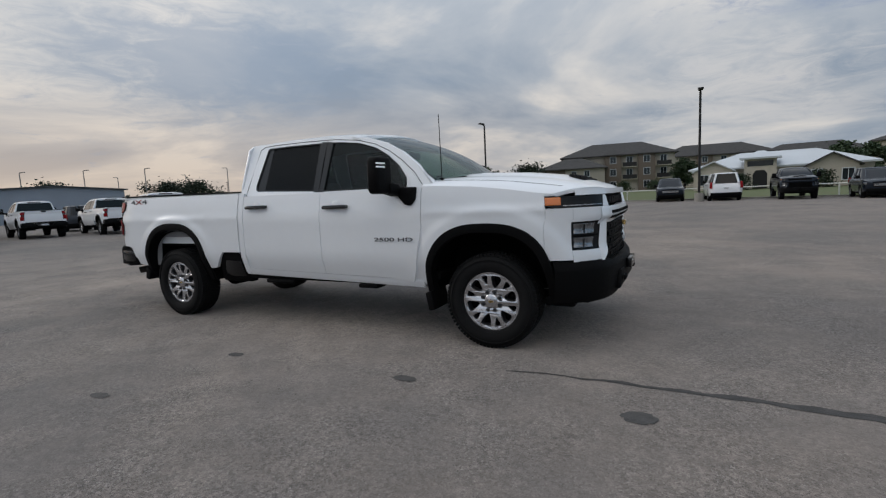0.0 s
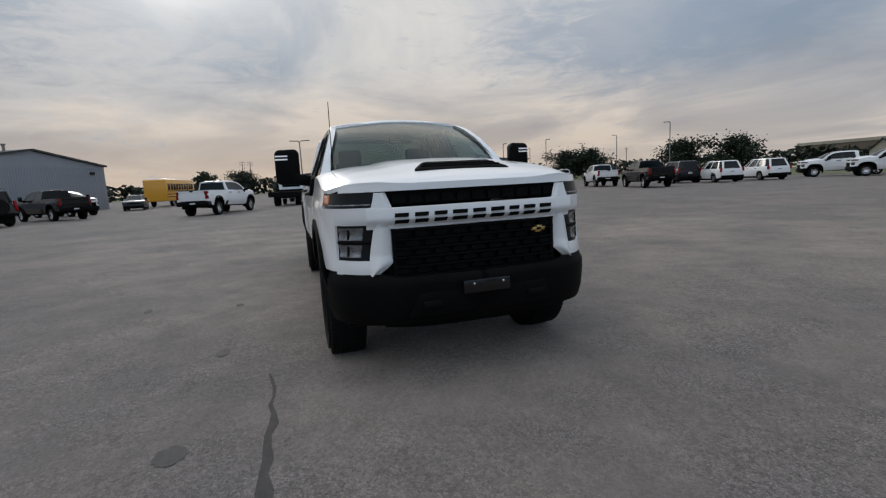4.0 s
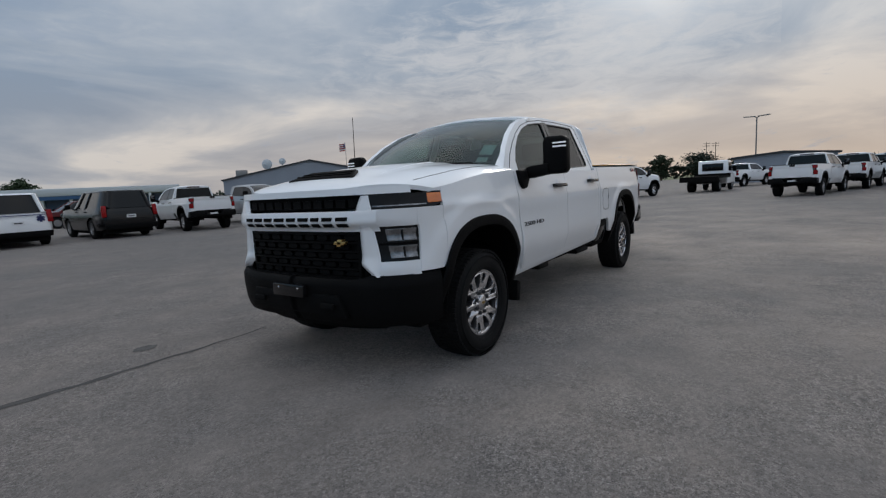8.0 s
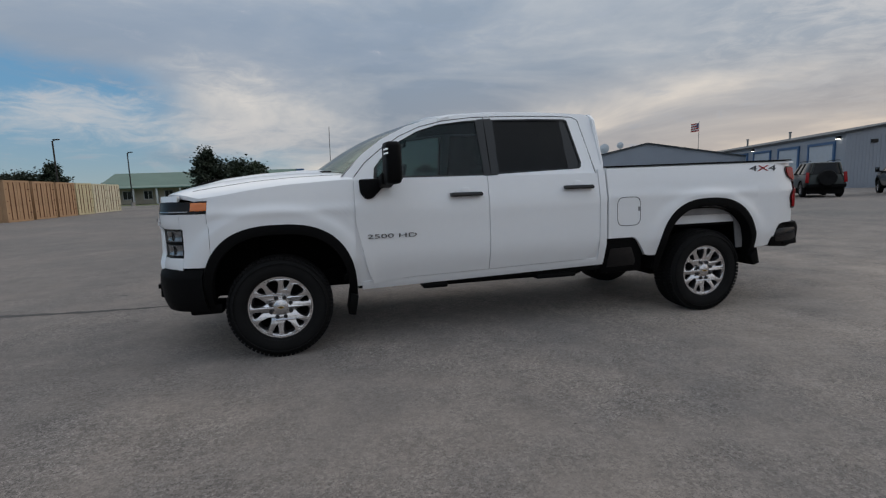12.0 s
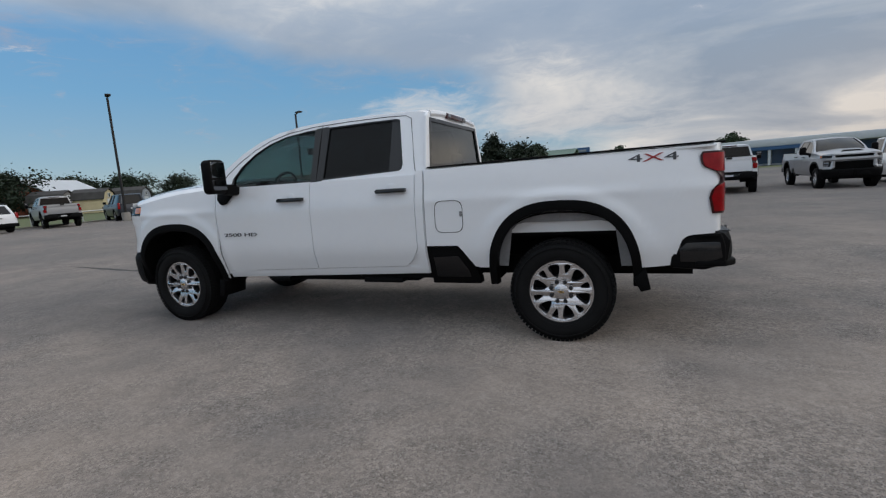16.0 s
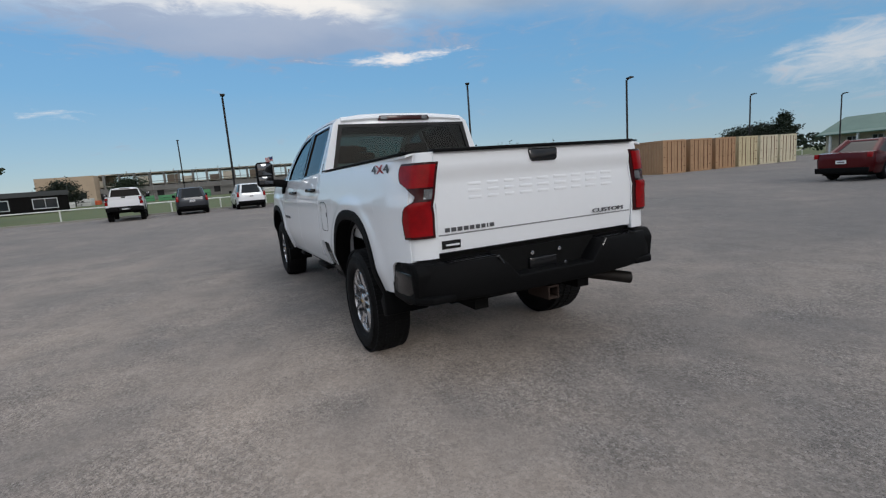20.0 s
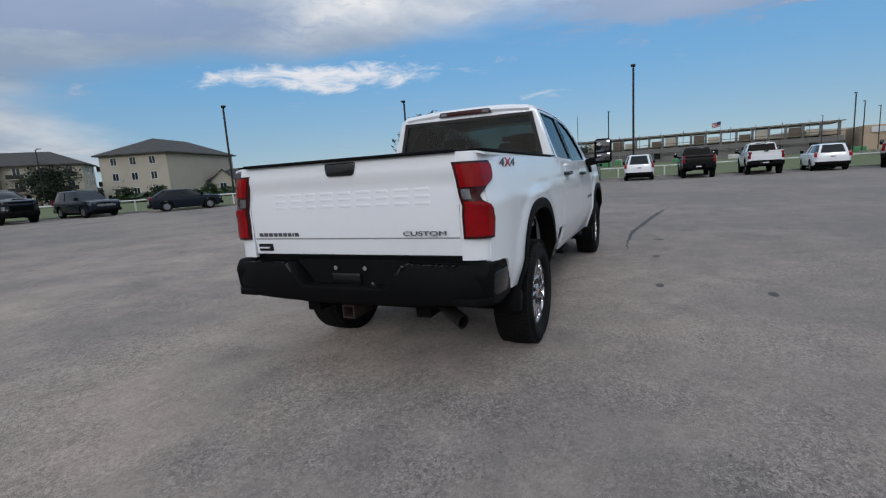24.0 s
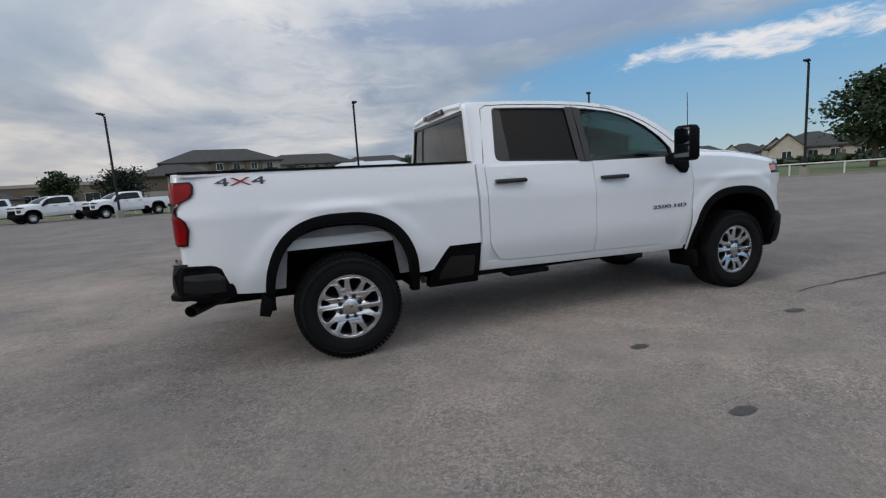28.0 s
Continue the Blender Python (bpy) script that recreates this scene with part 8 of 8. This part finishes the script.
# ---- trees ----
BARK = mat("bark", (0.075, 0.055, 0.04), 0.95, vary=0.4, scale=4, bump=0.8, bscale=14)
LEAF = mat("leaf", (0.024, 0.048, 0.014), 0.7, vary=0.45, scale=0.9, obj_vary=0.25)
LEAF2 = mat("dark_leaf", (0.014, 0.029, 0.012), 0.75, vary=0.45, scale=0.9, obj_vary=0.25)


def tree(seed, h, spread, n_leaf, label, leaf=None, pine=False, trunk_h=0.25, size=0.28):
    """Tapered trunk, limbs, and a crown of small leaf clumps hung on the limbs."""
    rnd = random.Random(seed)
    T = thing("tree", label, "tree", "trees")
    tr = Mesh()
    top = Vector((rnd.uniform(-0.3, 0.3), rnd.uniform(-0.3, 0.3), h * 0.93))
    axis = [Vector((0, 0, -0.2)).lerp(top, k / 5) + Vector((rnd.uniform(-1, 1), rnd.uniform(-1, 1), 0)) * 0.02 * h * (0 < k < 5) for k in range(6)]
    tr.tube(axis, 0.035 * h, 9, 0.006 * h)
    tips = []
    nl = 16 if pine else 13
    for i in range(nl):
        f = trunk_h + (0.95 - trunk_h) * (i + 0.5) / nl
        base = axis[0].lerp(axis[-1], f)
        a = i * 2.4 + rnd.uniform(-0.4, 0.4)
        prof = (1 - f) * 1.15 + 0.12 if pine else math.sin(min(1, (f - trunk_h) / (1 - trunk_h) * 0.85 + 0.2) * math.pi) ** 0.7
        reach = spread * prof * rnd.uniform(0.65, 1.15)
        end = base + Vector((math.cos(a) * reach, math.sin(a) * reach, reach * (0.1 if pine else rnd.uniform(0.15, 0.5))))
        mid = base.lerp(end, 0.5) + Vector((0, 0, 0.08 * reach))
        tr.tube([base, mid, end], 0.011 * h, 5, 0.003 * h)
        tips += [(base.lerp(end, q), 0.3 + 0.7 * q) for q in (0.35, 0.6, 0.85, 1.0)]
    tips.append((top, 0.5))
    tr.obj("trunk", BARK, T)
    cr = Mesh()
    for k in range(n_leaf):
        p, q = rnd.choice(tips)
        g = 0.20 * spread * (1.0 if not pine else 0.7)
        c = p + Vector((rnd.gauss(0, g), rnd.gauss(0, g), rnd.gauss(0, g * 0.75)))
        s = size * rnd.uniform(0.5, 1.3)
        u = Vector((rnd.uniform(-1, 1), rnd.uniform(-1, 1), rnd.uniform(-0.6, 0.6))).normalized()
        v = u.cross(Vector((rnd.uniform(-1, 1), rnd.uniform(-1, 1), rnd.uniform(-1, 1)))).normalized()
        b = len(cr.v)
        cr.v += [tuple(c + u * s), tuple(c + v * s * 0.5 + u * 0.2 * s), tuple(c - u * s * 0.8), tuple(c - v * s * 0.55)]
        cr.f.append((b, b + 1, b + 2, b + 3))
    cr.obj("crown", leaf or LEAF, T, smooth=0, recalc=False)
    return T


OAK = tree(3, 8.6, 3.6, 5200, "broad leafy green tree on the grass")
OAK.matrix_basis = pose(52, 24.5, 0, 0, 0, 0)
OAK2 = tree(8, 6.6, 2.4, 3600, "slender leafy tree with gaps in its crown")
OAK2.matrix_basis = pose(55.5, 22.2, 0, 0, 0, 40)
ROUND = tree(11, 6.3, 4.2, 4800, "wide dark round-crowned tree", LEAF2, trunk_h=0.12)
ROUND.matrix_basis = pose(82, -38.5, 0, 0, 0, 0)
PINE = tree(5, 8.6, 3.4, 5600, "tall dark evergreen with an uneven crown", LEAF2, True, 0.15)
PINE.matrix_basis = pose(18.6, -77, 0, 0, 0, 0)
for x, y, rz, src in ((15, -80, 50, ROUND), (12.5, -84, 120, OAK2), (-1, -122, 20, OAK2), (-22, -106, 10, OAK2),
                      (52, -104, 70, PINE), (58, -108, 10, ROUND), (64, -112, 100, ROUND), (70, -118, 100, ROUND), (92, -64, 30, ROUND), (99, -58, 80, ROUND), (108, -66, 150, ROUND), (104, -74, 0, ROUND), (96, -80, 45, ROUND), (112, -54, 200, ROUND),
                      (-96, 62, 0, ROUND), (-92, 66, 60, ROUND), (-70, 72, 130, ROUND), (-64, 78, 10, ROUND), (-104, 44, 90, ROUND), (-140, -14, 0, ROUND), (-132, -22, 80, OAK2),
                      (60, 96, 30, OAK2), (32, 100, 0, OAK2), (26, 92, 100, OAK2), (46, 98, 60, ROUND), (-26, 96, 80, ROUND), (-34, 92, 10, OAK2), (150, 20, 10, ROUND), (146, 34, 100, ROUND), (4, 112, 30, OAK2)):
    copy_thing(src, pose(x, y, 0, 0, 0, rz))
SHRUB = tree(21, 2.2, 1.5, 1500, "round clipped green shrub", LEAF, trunk_h=0.05, size=0.16)
SHRUB.matrix_basis = pose(44, 74, 0, 0, 0, 0)
for x, y in ((48, 72), (51, 76), (56, 70), (20, 74), (11, 76), (8, 78), (26, 76), (62, 66), (-2, 108), (-8, 110), (-20, 108)):
    copy_thing(SHRUB, pose(x, y, 0, 0, 0, x * 37 % 360))


def tree_belt(name, label, pts, h, seed, leaf):
    rnd = random.Random(seed)
    m = Mesh()
    for (x0, y0), (x1, y1) in zip(pts, pts[1:]):
        n = int(math.hypot(x1 - x0, y1 - y0) * 26)
        for _ in range(n):
            f = rnd.random()
            x, y = x0 + (x1 - x0) * f + rnd.gauss(0, 2), y0 + (y1 - y0) * f + rnd.gauss(0, 2)
            hh = h * (0.65 + 0.35 * noise.noise(Vector((x * 0.08, y * 0.08, seed))) + 0.25 * noise.noise(Vector((x * 0.3, y * 0.3, seed + 5))))
            z = hh * rnd.random() ** 0.6
            s = rnd.uniform(0.4, 1.0)
            u = Vector((rnd.uniform(-1, 1), rnd.uniform(-1, 1), rnd.uniform(-0.6, 0.6))).normalized()
            v = u.cross(Vector((rnd.uniform(-1, 1), rnd.uniform(-1, 1), rnd.uniform(-1, 1)))).normalized()
            b = len(m.v)
            c = Vector((x, y, z))
            m.v += [tuple(c + u * s), tuple(c + v * s * 0.6), tuple(c - u * s), tuple(c - v * s * 0.6)]
            m.f.append((b, b + 1, b + 2, b + 3))
    tagged(m.obj(name, leaf, smooth=0, recalc=False), label, "trees", kind="stuff")


tree_belt("far_wood", "distant dark belt of trees", [(-150, 95), (-90, 110), (-30, 190), (60, 215), (150, 150), (190, 60)], 6.5, 3, LEAF2)
tree_belt("far_wood", "distant dark belt of trees", [(190, -90), (120, -110), (60, -140), (10, -170), (-60, -190), (-150, -120)], 5.8, 9, LEAF2)
tree_belt("far_wood", "distant dark belt of trees", [(-150, -60), (-140, 0), (-150, 90)], 6.0, 14, LEAF2)
tree_belt("hedge", "low green hedge beyond the fence", [(42, 70), (70, 52), (96, 44)], 1.6, 17, LEAF)
